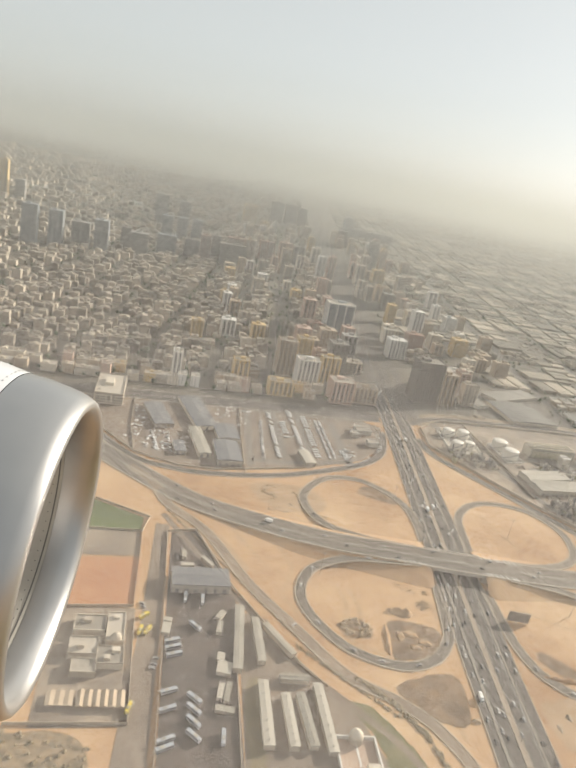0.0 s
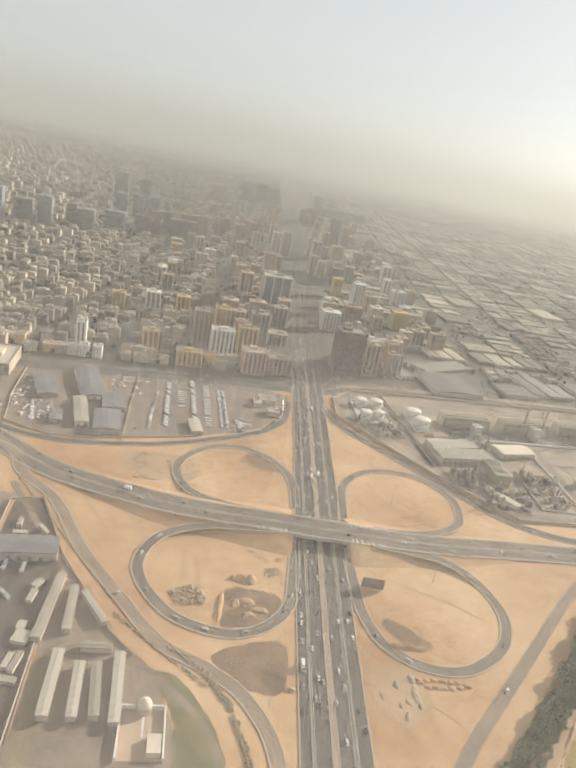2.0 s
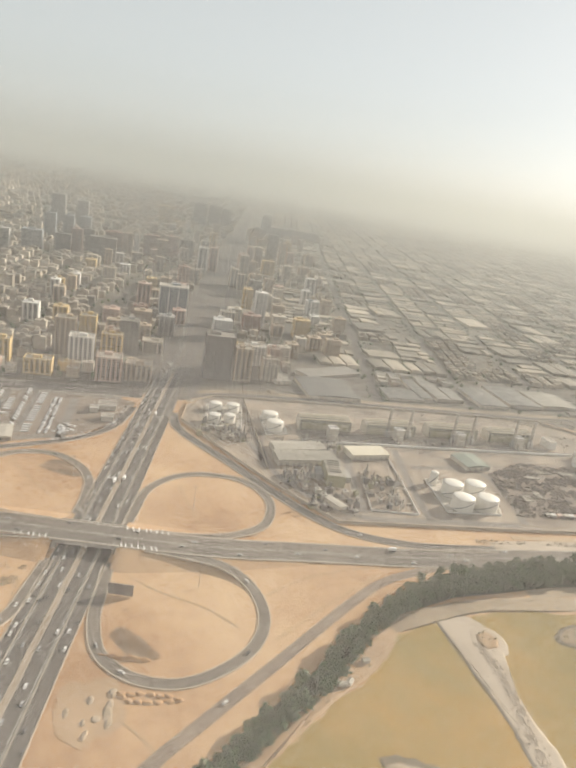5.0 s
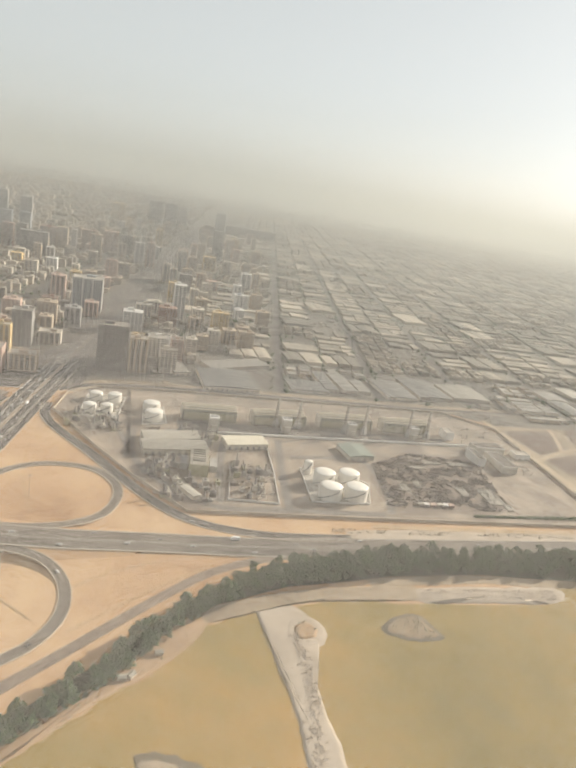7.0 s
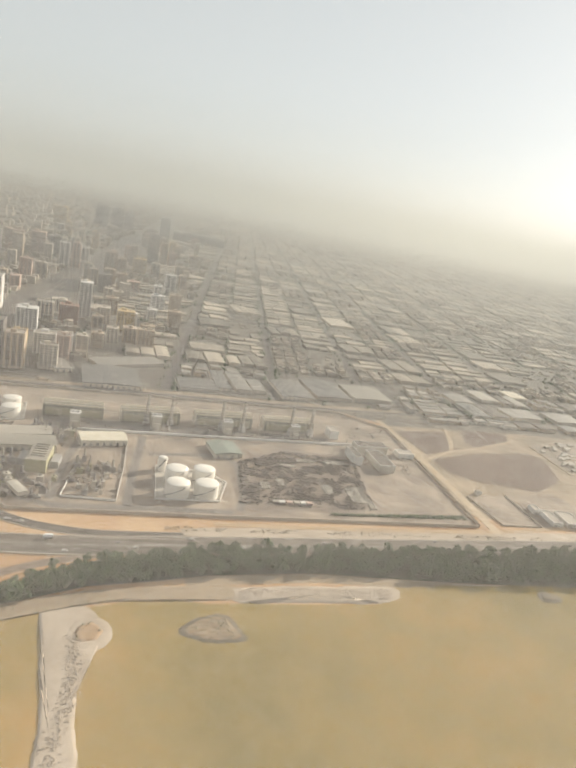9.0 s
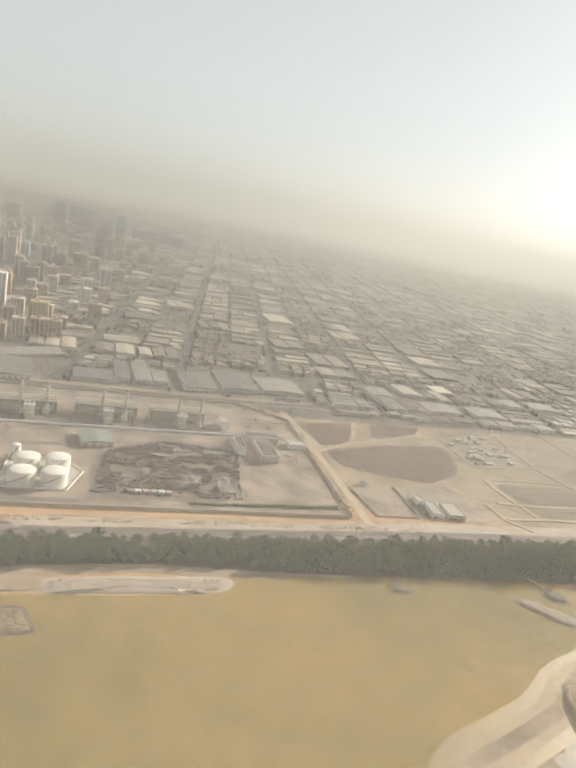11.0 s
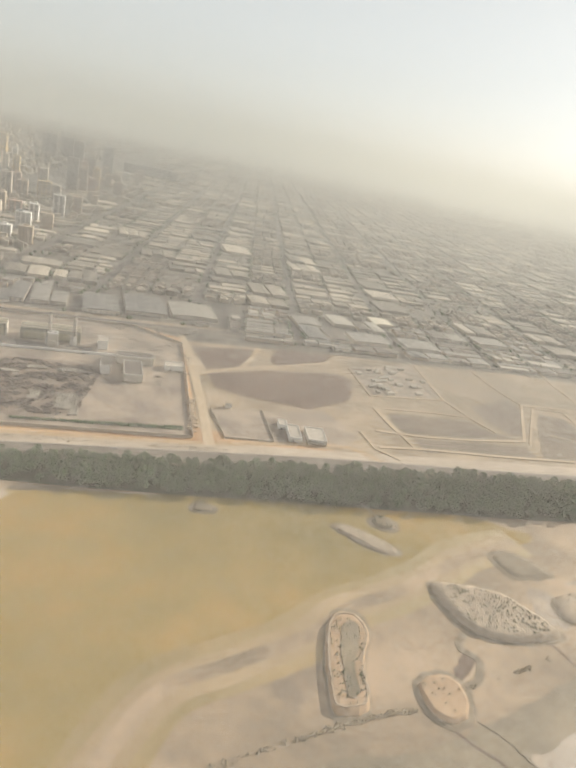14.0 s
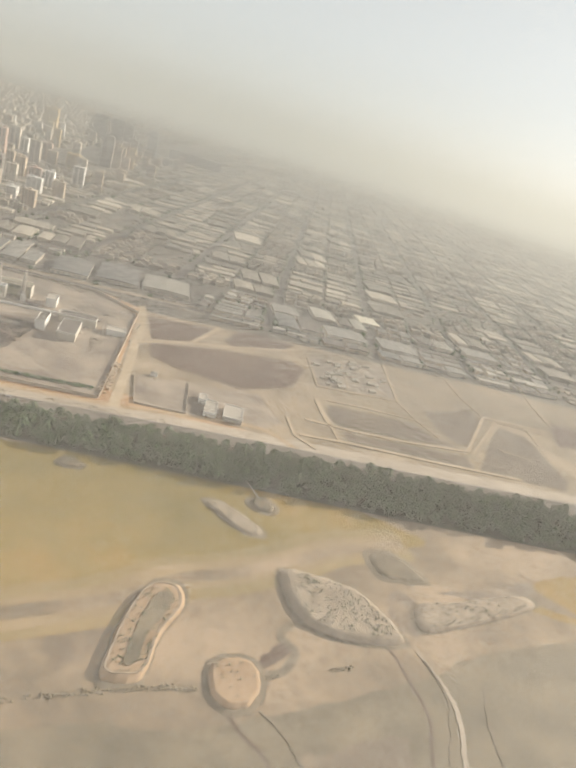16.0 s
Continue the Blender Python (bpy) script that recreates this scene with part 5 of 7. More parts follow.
    for _ in range(2):
        part("roof_unit", Shape().box(k.uniform(-.38, .38) * w, k.uniform(-.38, .38) * d, h, 1.6, 1.2, 1.0), SHEET, ob)
    return ob


taken = []
def place(x, y, w, d, h, wall, style, label):
    tower(x, y, w, d, h, wall, label, style, trim=WHITEWALL if wall is BLUEWALL and y < 1000 else None)
    taken.append((x, y + d / 2, w / 2 + 3, d / 2 + 3))


place(52, 546, 20, 15, 24, WHITEWALL, "fins", "white apartment tower with vertical fins")
place(32, 569, 17, 15, 32, TANWALL, "grid", "brown gridded apartment tower")
place(48, 580, 14, 14, 34, OCHREWALL, "grid", "sunlit ochre apartment tower")
place(29, 510, 21, 13, 12, OCHREWALL, "fins", "low ochre apartment block")
place(-7, 530, 14, 12, 18, OCHREWALL, "fins", "ochre apartment block")
place(82, 517, 20, 17, 19, PINKWALL, "fins", "pinkish apartment block with deep recesses")
place(104, 528, 21, 15, 13.5, TANWALL, "fins", "tan apartment block beside the avenue")
place(82, 592, 17, 16, 32, GREYWALL, "grid", "grey gridded apartment tower")
place(66, 600, 13, 12, 20, PINKWALL, "grid", "pinkish apartment block")
place(97, 765, 33, 20, 36, BLUEWALL, "bands", "banded blue-grey slab tower with white end walls")
place(60, 782, 16, 14, 31, PINKWALL, "fins", "pale tower beside a red facade")
place(66, 730, 16, 12, 16, REDWALL, "fins", "block with red facade")
place(101, 611, 19, 14, 11, PLASTER, "fins", "low plastered shopping block")
place(50, 660, 16, 14, 24, PINKWALL, "grid", "pinkish gridded apartment tower")
place(78, 680, 18, 14, 22, TANWALL, "grid", "tan gridded apartment tower")
place(103, 680, 16, 14, 20, GREYWALL, "fins", "grey apartment block beside the avenue")
place(166, 562, 25, 20, 38, DARKWALL, "grid", "tall dark brown gridded tower")
place(187, 566, 15, 14, 29, TANWALL, "fins", "tan apartment tower with sunlit side")
place(197, 621, 19, 14, 18, WHITEWALL, "grid", "white gridded apartment block")
place(198, 790, 14, 14, 40, WHITEWALL, "grid", "slim white tower")
place(160, 698, 20, 15, 21, WHITEWALL, "grid", "white gridded apartment tower")
place(190, 747, 20, 14, 20, REDWALL, "grid", "red-brown gridded apartment block")
place(212, 638, 12, 11, 15, WHITEWALL, "fins", "white apartment block")
place(226, 641, 11, 11, 16, PLASTER, "grid", "plastered apartment block")
place(245, 695, 12, 11, 15, PLASTER, "grid", "plastered apartment block")
place(235, 668, 12, 11, 14, TANWALL, "grid", "tan apartment block")
place(271, 897, 18, 13, 20, BLUEWALL, "bands", "blue-grey glazed office block")
place(189, 967, 17, 15, 25, DARKWALL, "grid", "dark apartment tower")
place(249, 759, 19, 13, 21, OCHREWALL, "grid", "ochre apartment block")
place(222, 775, 15, 13, 18, PLASTER, "grid", "plastered apartment block")
place(222, 830, 15, 13, 20, TANWALL, "grid", "tan apartment block")
place(168, 800, 17, 13, 14, PLASTER, "fins", "low plastered shop block")
place(-95, 430, 20, 40, 8, PLASTER, "grid", "low plastered apartment block beside the lot")
place(-60, 512, 8, 12, 21, WHITEWALL, "fins", "narrow white-edged tower")
place(-205, 1270, 20, 16, 42, BLUEWALL, "bands", "hazy dark blue tower block")
place(-180, 1300, 20, 16, 40, BLUEWALL, "bands", "hazy dark blue tower block")
place(-155, 1330, 20, 16, 38, BLUEWALL, "bands", "hazy dark blue tower block")
place(-255, 1480, 28, 22, 62, GREYWALL, "grid", "hazy grey tower")
place(-205, 1490, 24, 20, 55, GREYWALL, "grid", "hazy grey tower")
place(-75, 1835, 34, 22, 48, OCHREWALL, "fins", "cream tower in the far haze")
place(-2, 2020, 36, 24, 60, DARKWALL, "fins", "dark tower slab in the far haze")
place(40, 2045, 34, 24, 58, DARKWALL, "fins", "dark tower slab in the far haze")
place(76, 2030, 26, 22, 54, DARKWALL, "fins", "dark tower slab in the far haze")
place(198, 1812, 24, 22, 68, BLUEWALL, "bands", "tall dark glass tower standing alone in haze")
place(236, 1376, 14, 12, 44, TANWALL, "fins", "tan tower with sunlit edge in the haze")
place(247, 1440, 13, 12, 42, OCHREWALL, "fins", "ochre tower with sunlit edge in the haze")
place(214, 1380, 20, 14, 58, DARKWALL, "bands", "dark slab tower in the haze")
place(208, 1216, 22, 14, 24, OCHREWALL, "grid", "ochre apartment block in the haze")
place(180, 1190, 16, 14, 22, TANWALL, "grid", "tan apartment block in the haze")
place(-63, 1088, 42, 18, 36, DARKWALL, "bands", "wide dark slab block before the skyline")
place(178, 1700, 26, 20, 40, DARKWALL, "grid", "dark hazy tower block")
place(28, 1112, 17, 15, 44, TANWALL, "grid", "tan tower in haze")
place(111, 1152, 13, 14, 40, PINKWALL, "fins", "pinkish tower beside the avenue")
place(-33, 1216, 9, 10, 34, WHITEWALL, "fins", "slim white tower in haze")
place(-577, 1413, 16, 18, 74, OCHREWALL, "fins", "tall cream tower in the far haze")
place(-545, 1420, 20, 18, 40, GREYWALL, "fins", "grey tower in the far haze")
place(285, 2000, 150, 24, 26, GREYWALL, "fins", "long grey slab block in far haze")
place(2, 655, 14, 12, 20, OCHREWALL, "fins", "sunlit ochre apartment block")
place(-60, 640, 12, 12, 17, OCHREWALL, "grid", "sunlit ochre apartment block")
place(56, 1300, 14, 13, 28, PLASTER, "grid", "plastered tower in haze")
r = random.Random(41)
x = -360.0
for k in range(15):  # the long row of towers on the skyline
    w = r.uniform(15, 33)
    x += w / 2
    t = (x + 360) / 320
    y = 945 + 230 * t + r.uniform(-14, 30)
    tower(x, y, w, r.uniform(14, 20), (55 - 16 * t) * r.uniform(.62, 1.1), (BLUEWALL, BLUEWALL, GREYWALL, BLUEWALL, DARKWALL, GREYWALL, BLUEWALL, DARKWALL, REDWALL, DARKWALL, REDWALL, TANWALL, REDWALL, PINKWALL, DARKWALL)[k], "hazy tower block in the long skyline row", r.choice(("bands", "fins", "bands")))
    taken.append((x, y + 9, w / 2 + 3, 12))
    x += w / 2 + r.choice((1, 3, 9))
r = random.Random(77)
for k in range(96):  # further blocks along the avenue
    for _ in range(60):
        east = k % 2 == 0
        x, y = (r.uniform(152, 300) if east else r.uniform(-70, 108)), 560 + 1250 * r.random() ** 1.35
        w, d = r.uniform(10, 18), r.uniform(10, 14)
        if y < 640 and (x > 232 or x < 30):
            continue
        if all(abs(x - a) > b + w / 2 - 1 or abs(y + d / 2 - c) > e + d / 2 - 1 for a, c, b, e in taken) and min(abs(x - 22), 99) > w / 2 + 5:
            break
    else:
        continue
    taken.append((x, y + d / 2, w / 2 + 2, d / 2 + 2))
    close = abs(x - 128) < 60
    tower(x, y, w, d, r.uniform(13, 27) * (1.25 if y > 950 else 1) * (1.15 if close else .85), r.choice((PLASTER, TANWALL, PINKWALL, WHITEWALL, PLASTER, OCHREWALL, TANWALL)), "plastered apartment block in the haze", r.choice(("fins", "fins", "grid")) if y < 950 else "fins")

for corners, label in (
    ([(241, 617), (297, 660), (297, 632), (246, 600)], "long low market hall with pale roof"), ([(243, 596), (292, 606), (283, 556), (239, 545)], "big warehouse with cream roof section"),
    ([(212, 601), (225, 606), (225, 577), (212, 568)], "pale low shop hall"), ([(409, 640), (437, 646), (440, 596), (409, 590)], "big warehouse with grey roof"),
    ([(440, 660), (475, 667), (478, 612), (444, 604)], "big warehouse with cream roof"), ([(480, 660), (520, 668), (524, 625), (484, 617)], "big warehouse with pale roof"),
    ([(350, 640), (362, 642), (362, 588), (350, 586)], "long pale shed"), ([(366, 643), (380, 646), (380, 592), (366, 589)], "long pale shed"), ([(384, 628), (396, 630), (396, 596), (384, 594)], "long pale shed"),
    ([(690, 742), (712, 747), (714, 722), (692, 717)], "warehouse with pale cream roof"), ([(640, 720), (662, 724), (664, 690), (642, 686)], "pale warehouse"), ([(600, 690), (625, 695), (627, 668), (602, 663)], "pale warehouse")):
    hall("market_hall", corners, 0.06, 3.4, CREAM if "pale cream" in label else DULLSHEET if "grey" in label else r.choice((DULLSHEET, DULLSHEET, SHEET)), PLASTER, label if len(label.split()) > 3 else label + " behind the plant", "hall", 0, "low halls behind the plant", 0.025)
    cx, cy = sum(p[0] for p in corners) / 4, sum(p[1] for p in corners) / 4
    taken.append((cx, cy, abs(corners[1][0] - corners[0][0]) / 2 + 4, abs(corners[0][1] - corners[3][1]) / 2 + 6))
canopy = heap("rock_garden", 214, 548, 7, 4, 1.6, CRUST, "pale heaped rock garden beside the road", 71, 1.2)


def free(x, y, m):
    return all(abs(x - a) > b + m or abs(y - c) > e + m for a, c, b, e in taken)


# ---- houses: the nearest as things, the rest joined ----
def house_kind(seed, w, d, h, wall, label):
    k = random.Random(seed)
    ob = thing("house", 0, 0, label, "house", "city houses")
    part("wall", Shape().box(0, 0, 0, w, d, h), wall, ob)
    win = Shape().box(0, 0, 0, .7, .1, .8).mesh("window", GLASS)
    for f in range(int(h / FLOOR)):
        for c in range(int(w / 2.4)):
            part("window", win, GLASS, ob).location = (-w / 2 + 1.3 + 2.4 * c, -d / 2 - .02, .5 + FLOOR * f)
    s = Shape()
    for a, b, c, e in ((0, -d / 2 + .1, w, .25), (0, d / 2 - .1, w, .25), (-w / 2 + .1, 0, .25, d - .5), (w / 2 - .1, 0, .25, d - .5)):
        s.box(a, b, h, c + .04, e + .04, .55)
    part("parapet", s, wall, ob)
    part("roof_slab", Shape().box(0, 0, h, w - .5, d - .5, .08), ROOF, ob)
    part("stair_house", Shape().box(k.uniform(-.25, .25) * w, k.uniform(-.2, .2) * d, h, w * .3, d * .28, 1.5), wall, ob)
    part("water_tank", Shape().lathe(k.uniform(-.3, .3) * w, -.3 * d, ((.5, h + .05), (.5, h + .9), (.15, h + 1.05)), 8), TANK, ob)
    return ob


KINDS = [house_kind(i, w, d, h, wall, label) for i, (w, d, h, wall, label) in enumerate((
    (8, 9, 5.4, PLASTER, "sand-coloured flat-roofed house with parapet"), (10, 9, 7.1, PLASTER, "plastered flat-roofed apartment house"), (7, 9.5, 8.9, WHITEWALL, "white flat-roofed apartment house"),
    (9, 8, 7.1, TANWALL, "tan flat-roofed house with parapet"), (11, 9.5, 5.4, PLASTER, "wide plastered house with parapet"), (7.5, 8, 10.6, PINKWALL, "narrow pinkish apartment house"), (9, 9, 7.1, OCHREWALL, "ochre plastered house with parapet")))]


def block_house(sh, x, y, w, d, h, turn, k):
    sh.box(x, y, 0, w, d, h, turn)
    if k.random() < .35:
        sh.box(x + w * .3, y, 0, w * .5, d * k.uniform(.6, 1.15), h * k.uniform(.4, 1.5), turn)
    sh.box(x + k.uniform(-.2, .2) * w, y + k.uniform(-.2, .2) * d, h, w * k.uniform(.25, .5), d * k.uniform(.25, .5), k.uniform(.8, 1.8), turn)
    for e in (-1, 1):
        sh.box(x - math.sin(turn) * e * d * .48, y + math.cos(turn) * e * d * .48, h, w, d * .04, .5, turn)


r = random.Random(4)
left, right, green = Shape(), Shape(), Shape()
near_count = 0
y = 497.0
for row in range(170):
    depth = 9.5 + row * 0.16
    y += depth + (5.5 if row % 2 else 1.2)
    if y > 3600:
        break
    x = -760 - (y - 500) * 0.42
    while x < 98:
        w = r.uniform(7, 11.5) * (1 + row * 0.008)
        yy = slope(x, y, 0.2)
        if min(abs(x - street_x(q, yy)) for q in STREETS_W) > w * .5 + 1 and abs(x - 20) > w * .5 + 5 and r.random() < (0.95 if yy < 1250 else 0.6) and free(x, yy, 5):
            if row < 5 and x > -190 and near_count < 32:
                put(r.choice(KINDS), x, yy, 0.06, math.degrees(T * .8) + r.uniform(-2, 2))
                near_count += 1
            else:
                block_house(left, x, yy, w * 0.86, depth * 0.86, r.choice((4, 5, 6, 7, 8, 9, 11)), T * 0.8 + r.uniform(-.03, .03), r)
            if yy < 1300 and r.random() < .45:
                q = r.uniform(1.2, 2.3)
                tx, ty = x + r.choice((-.5, .5)) * w, yy - depth * .5
                green.lathe(tx, ty, ((q * .5, 0), (q, q), (q * .8, q * 1.8), (q * .2, q * 2.3)), 5)
        elif r.random() < 0.5:
            green.lathe(x, yy, ((1.5, 0), (2.2, 1.5), (1.3, 3.0)), 5)
        x += w + (6.5 if r.random() < 0.13 else 0.6)


def clump(x, y, q):
    """A small crown: uneven, taller than wide."""
    green.lathe(x, y, ((q * .5, 0.2), (q, q * .8), (q * .75, q * 1.5), (q * .15, q * 1.9)), 5)


def east_place(u, v):
    return u + 0.03 * (v - 520), v + 0.18 * u


def low_building(x, y, w, d, h, rise, along):
    """A low house, shed or hall with its own roof; along: the ridge runs across the street."""
    big = w * d > 260
    q = thing("warehouse" if big else "low_house", x, y, r.choice(("wide warehouse with a low ridged sheet roof", "broad storage hall with a dusty sheet roof") if big else ("low plastered house with a pale roof", "narrow low shed with a sheet roof")) + " behind the plant", "warehouse" if big else "house", "low buildings behind the plant", T)
    part("wall", Shape().box(0, 0, 0, w, d, h), r.choice((PLASTER, TANWALL, CONCRETE, PLASTER)), q)
    roof = r.choice((SHEET, DULLSHEET, DULLSHEET, DULLSHEET, DULLROOF, DULLROOF))
    part("roof", Shape().gable(0, 0, h - .1, w + .4, d + .4, .2, .2 + rise) if not along else Shape().gable(0, 0, h - .1, d + .4, w + .4, .2, .2 + rise, math.pi / 2), roof, q)
    part("shutter", Shape().box(r.uniform(-.3, .3) * w, -d / 2 - .05, 0, min(2.4, w * .3), .12, h * .65), STEEL, q)


def low_block(u0, u1, v0, v1, far_off):
    """One walled block between streets: long sheds, big halls, villas or an open yard."""
    kind = r.random()
    w, d = u1 - u0, v1 - v0
    big = not far_off and v0 < 640
    near = v0 < 600 and 300 < u0 < 900
    if kind < (.45 if big else .12):      # one or two wide halls side by side
        n = r.choice((1, 2, 2, 3))
        for i in range(n):
            x, y = east_place(u0 + w * (i + .5) / n, (v0 + v1) / 2)
            if free(x, y, 6):
                h = r.uniform(2.6, 4.0)
                if near:
                    low_building(x, y, w / n * .9, d * r.uniform(.6, .9), h, r.uniform(.3, .9), False)
                    continue
                right.gable(x, y, 0, w / n * .9, d * r.uniform(.6, .9), h, h + r.uniform(.3, .9), T)
                right.box(x, y - d * .3, h, w / n * .3, 1.6, .7, T)
    elif kind < .66:                      # rows of long narrow sheds
        n = r.choice((2, 3, 3, 4)) if not far_off else 2
        for i in range(n):
            a = u0
            while a < u1 - 6:
                ln = min(r.choice((12, 18, 26, 34, 48)), u1 - a)
                x, y = east_place(a + ln / 2, v0 + d * (i + .5) / n)
                if free(x, y, 5) and r.random() < .88:
                    h = r.uniform(1.8, 3.4)
                    if near:
                        low_building(x, y, ln * .95, d / n * r.uniform(.55, .82), h, r.uniform(.15, .8), True)
                        a += ln + 1
                        continue
                    right.gable(x, y, 0, d / n * r.uniform(.55, .82), ln * .95, h, h + r.uniform(.15, .8), T + math.pi / 2)
                    if not far_off and r.random() < .5:
                        right.box(x + r.uniform(-.3, .3) * ln, y - d / n * .38, 0, ln * .25, 1.6, h * .6, T)
                a += ln + 1
    elif kind < .92:                      # villas in gardens
        m, n = max(2, round(w / (13 if not far_off else 22))), max(2, round(d / (13 if not far_off else 24)))
        for i in range(m):
            for j in range(n):
                x, y = east_place(u0 + w * (i + r.uniform(.42, .58)) / m, v0 + d * (j + r.uniform(.42, .58)) / n)
                if near and free(x, y, 5):
                    low_building(x, y, w / m * r.uniform(.5, .78), d / n * r.uniform(.5, .8), r.uniform(2.2, 4.4), .15, True)
                elif free(x, y, 5) and r.random() < .9:
                    block_house(right, x, y, w / m * r.uniform(.5, .78), d / n * r.uniform(.5, .8), r.uniform(2.2, 4.6) * (1.6 if u0 < 300 else 1), T, r)
        if not far_off:
            for e in range(1, n):         # garden walls
                x, y = east_place((u0 + u1) / 2, v0 + d * e / n)
                if free(x, y, w * .4):
                    right.box(x, y, 0, w, .35, 1.1, T)
    else:
        for _ in range(10 if not far_off else 4):
            x, y = east_place(r.uniform(u0, u1), r.uniform(v0, v1))
            if free(x, y, 4):
                right.box(x, y, 0, r.uniform(2, 9), r.uniform(1.2, 4), r.uniform(.8, 2.4), T + r.choice((0, 1.57)))
    lush = noise.noise((u0 * .004, v0 * .004, 2.0)) + .35
    for _ in range(int((16 if not far_off else 4) * max(.15, lush))):
        x, y = east_place(*r.choice(((u0 - r.uniform(0, 2.5), r.uniform(v0, v1)), (u1 + r.uniform(0, 2.5), r.uniform(v0, v1)), (r.uniform(u0, u1), v1 + r.uniform(-1, 2)), (r.uniform(u0, u1), r.uniform(v0, v1)))))
        if free(x, y, 2):
            clump(x, y, r.uniform(.9, 2.1) * (1.5 if far_off else 1))


COLS = [(158, 204), (208, 254), (258, 301)]
for a, b in zip(MAIN_E, MAIN_E[1:]):
    COLS += [(a + 6, (a + b) / 2 - 1.5), ((a + b) / 2 + 1.5, b - 5)]
v = 509.0
row = 0
while v < 3300:
    deep = r.choice((38, 44, 50, 62)) * (1 + row * .012)
    for u0, u1 in COLS:
        if u0 > 1150 + (v - 500) * .75:
            break
        if v > 700 or u0 > 250 or r.random() < .7:
            low_block(u0, u1, v, v + deep, v > 1350 or u0 > 1250)
    if row % 3 == 1:
        v += 4
    v += deep + 5.5
    row += 1
v = 487.0
for a, b in COLS:                         # first row beyond the ponds
    if 520 < a < 1400:
        low_block(a, b, v, 505.0, False)
for k in range(700):                      # dark trees lining the broad streets
    u = r.choice(MAIN_E[:9])
    x, y = east_place(u + r.choice((-1, 1)) * r.uniform(4.5, 7.5), 512 + 1100 * r.random() ** 1.4)
    if free(x, y, 2) and noise.noise((x * .02, y * .012, 4.0)) > -.2:
        clump(x, y, r.uniform(1.1, 2.4))
tagged(new("western_houses", left.mesh("western_houses", HOUSE)), "dense pale flat-roofed apartment houses fading into haze", "houses", "", "stuff")
tagged(new("eastern_houses", right.mesh("eastern_houses", ROOFGREY)), "low sand-coloured villas and sheds fading into haze", "houses", "", "stuff")
tagged(new("street_trees", green.mesh("street_trees", LEAF)), "dark street trees and garden shrubs between houses", "trees", "", "stuff")

# ---- power plant ----
def turbine_hall(x0, y0, x1, y1):
    w, turn = math.hypot(x1 - x0, y1 - y0), math.atan2(y1 - y0, x1 - x0)
    ob = thing("turbine_hall", (x0 + x1) / 2 - math.sin(turn) * 5, (y0 + y1) / 2 + math.cos(turn) * 5, "long pale turbine hall with roof ridges and dark bays", "hall", "turbine halls", turn)
    part("wall", Shape().box(0, 0, 0, w, 11.5, 8.2), DARKGREEN, ob)
    part("roof_slab", Shape().box(0, 0, 8.2, w - .4, 11.2, .25), DULLROOF, ob)
    for y, z in ((-5.3, 8.4), (-1.6, 8.8), (2.2, 8.8), (5.4, 8.4)):
        part("roof_rail", Shape().box(0, y, z, w, .7, .9), CREAM, ob, "cream rail along the roof")
    part("louvre", Shape().box(0, -5.85, 1.2, w * .94, .3, 5.2), OLIVEWALL, ob, "dull green louvred front")
    for sx in (-1, 1):
        part("end_gable", Shape().gable(sx * (w / 2 + .2), 0, 0, 11.9, .5, 7.6, 9.0, math.pi / 2), PLANTWALL, ob)
    for k in range(9):
        part("column", Shape().box(w * ((k + .5) / 9 - .5), -6.1, 0, .45, .5, 7.8), PLANTWALL, ob)
    for k in range(7):
        part("roof_vent", Shape().box(w * ((k + .5) / 7 - .5), -.5, 8.5, 1.6, 1.6, .9), STEEL, ob)
    for sx in (-1, 1):
        part("pipe_frame", Shape().box(sx * w * .3, -9, 0, .4, .4, 6).box(sx * w * .3 + 4, -9, 0, .4, .4, 6).box(sx * w * .3 + 2, -9, 6, 4.6, .5, .5), CONCRETE, ob)
    return ob


for a in ((235, 473, 274, 480), (287, 481, 327, 491), (339, 494, 381, 503), (391, 503, 430, 511)):
    turbine_hall(*a)
for x, y in ((258.5, 463), (311.5, 479), (362.5, 488.5), (414, 499)):
    q = thing("boiler_house", x, y, "pale square boiler house with roof openings", "building", "boiler houses", T)
    part("wall", Shape().box(0, 0, 0, 6.5, 6.5, 9), PLANTWALL, q)
    part("roof_rim", Shape().box(0, 0, 9, 7, 7, .5), WHITEWALL, q)
    for dx in (-1.6, 1.6):
        part("roof_fan", Shape().lathe(dx, 0, ((1.1, 9.5), (1.1, 10.1)), 12), STEEL, q)
    part("annex", Shape().box(0, -4.4, 0, 4, 2.4, 4.5), PLANTWALL, q)
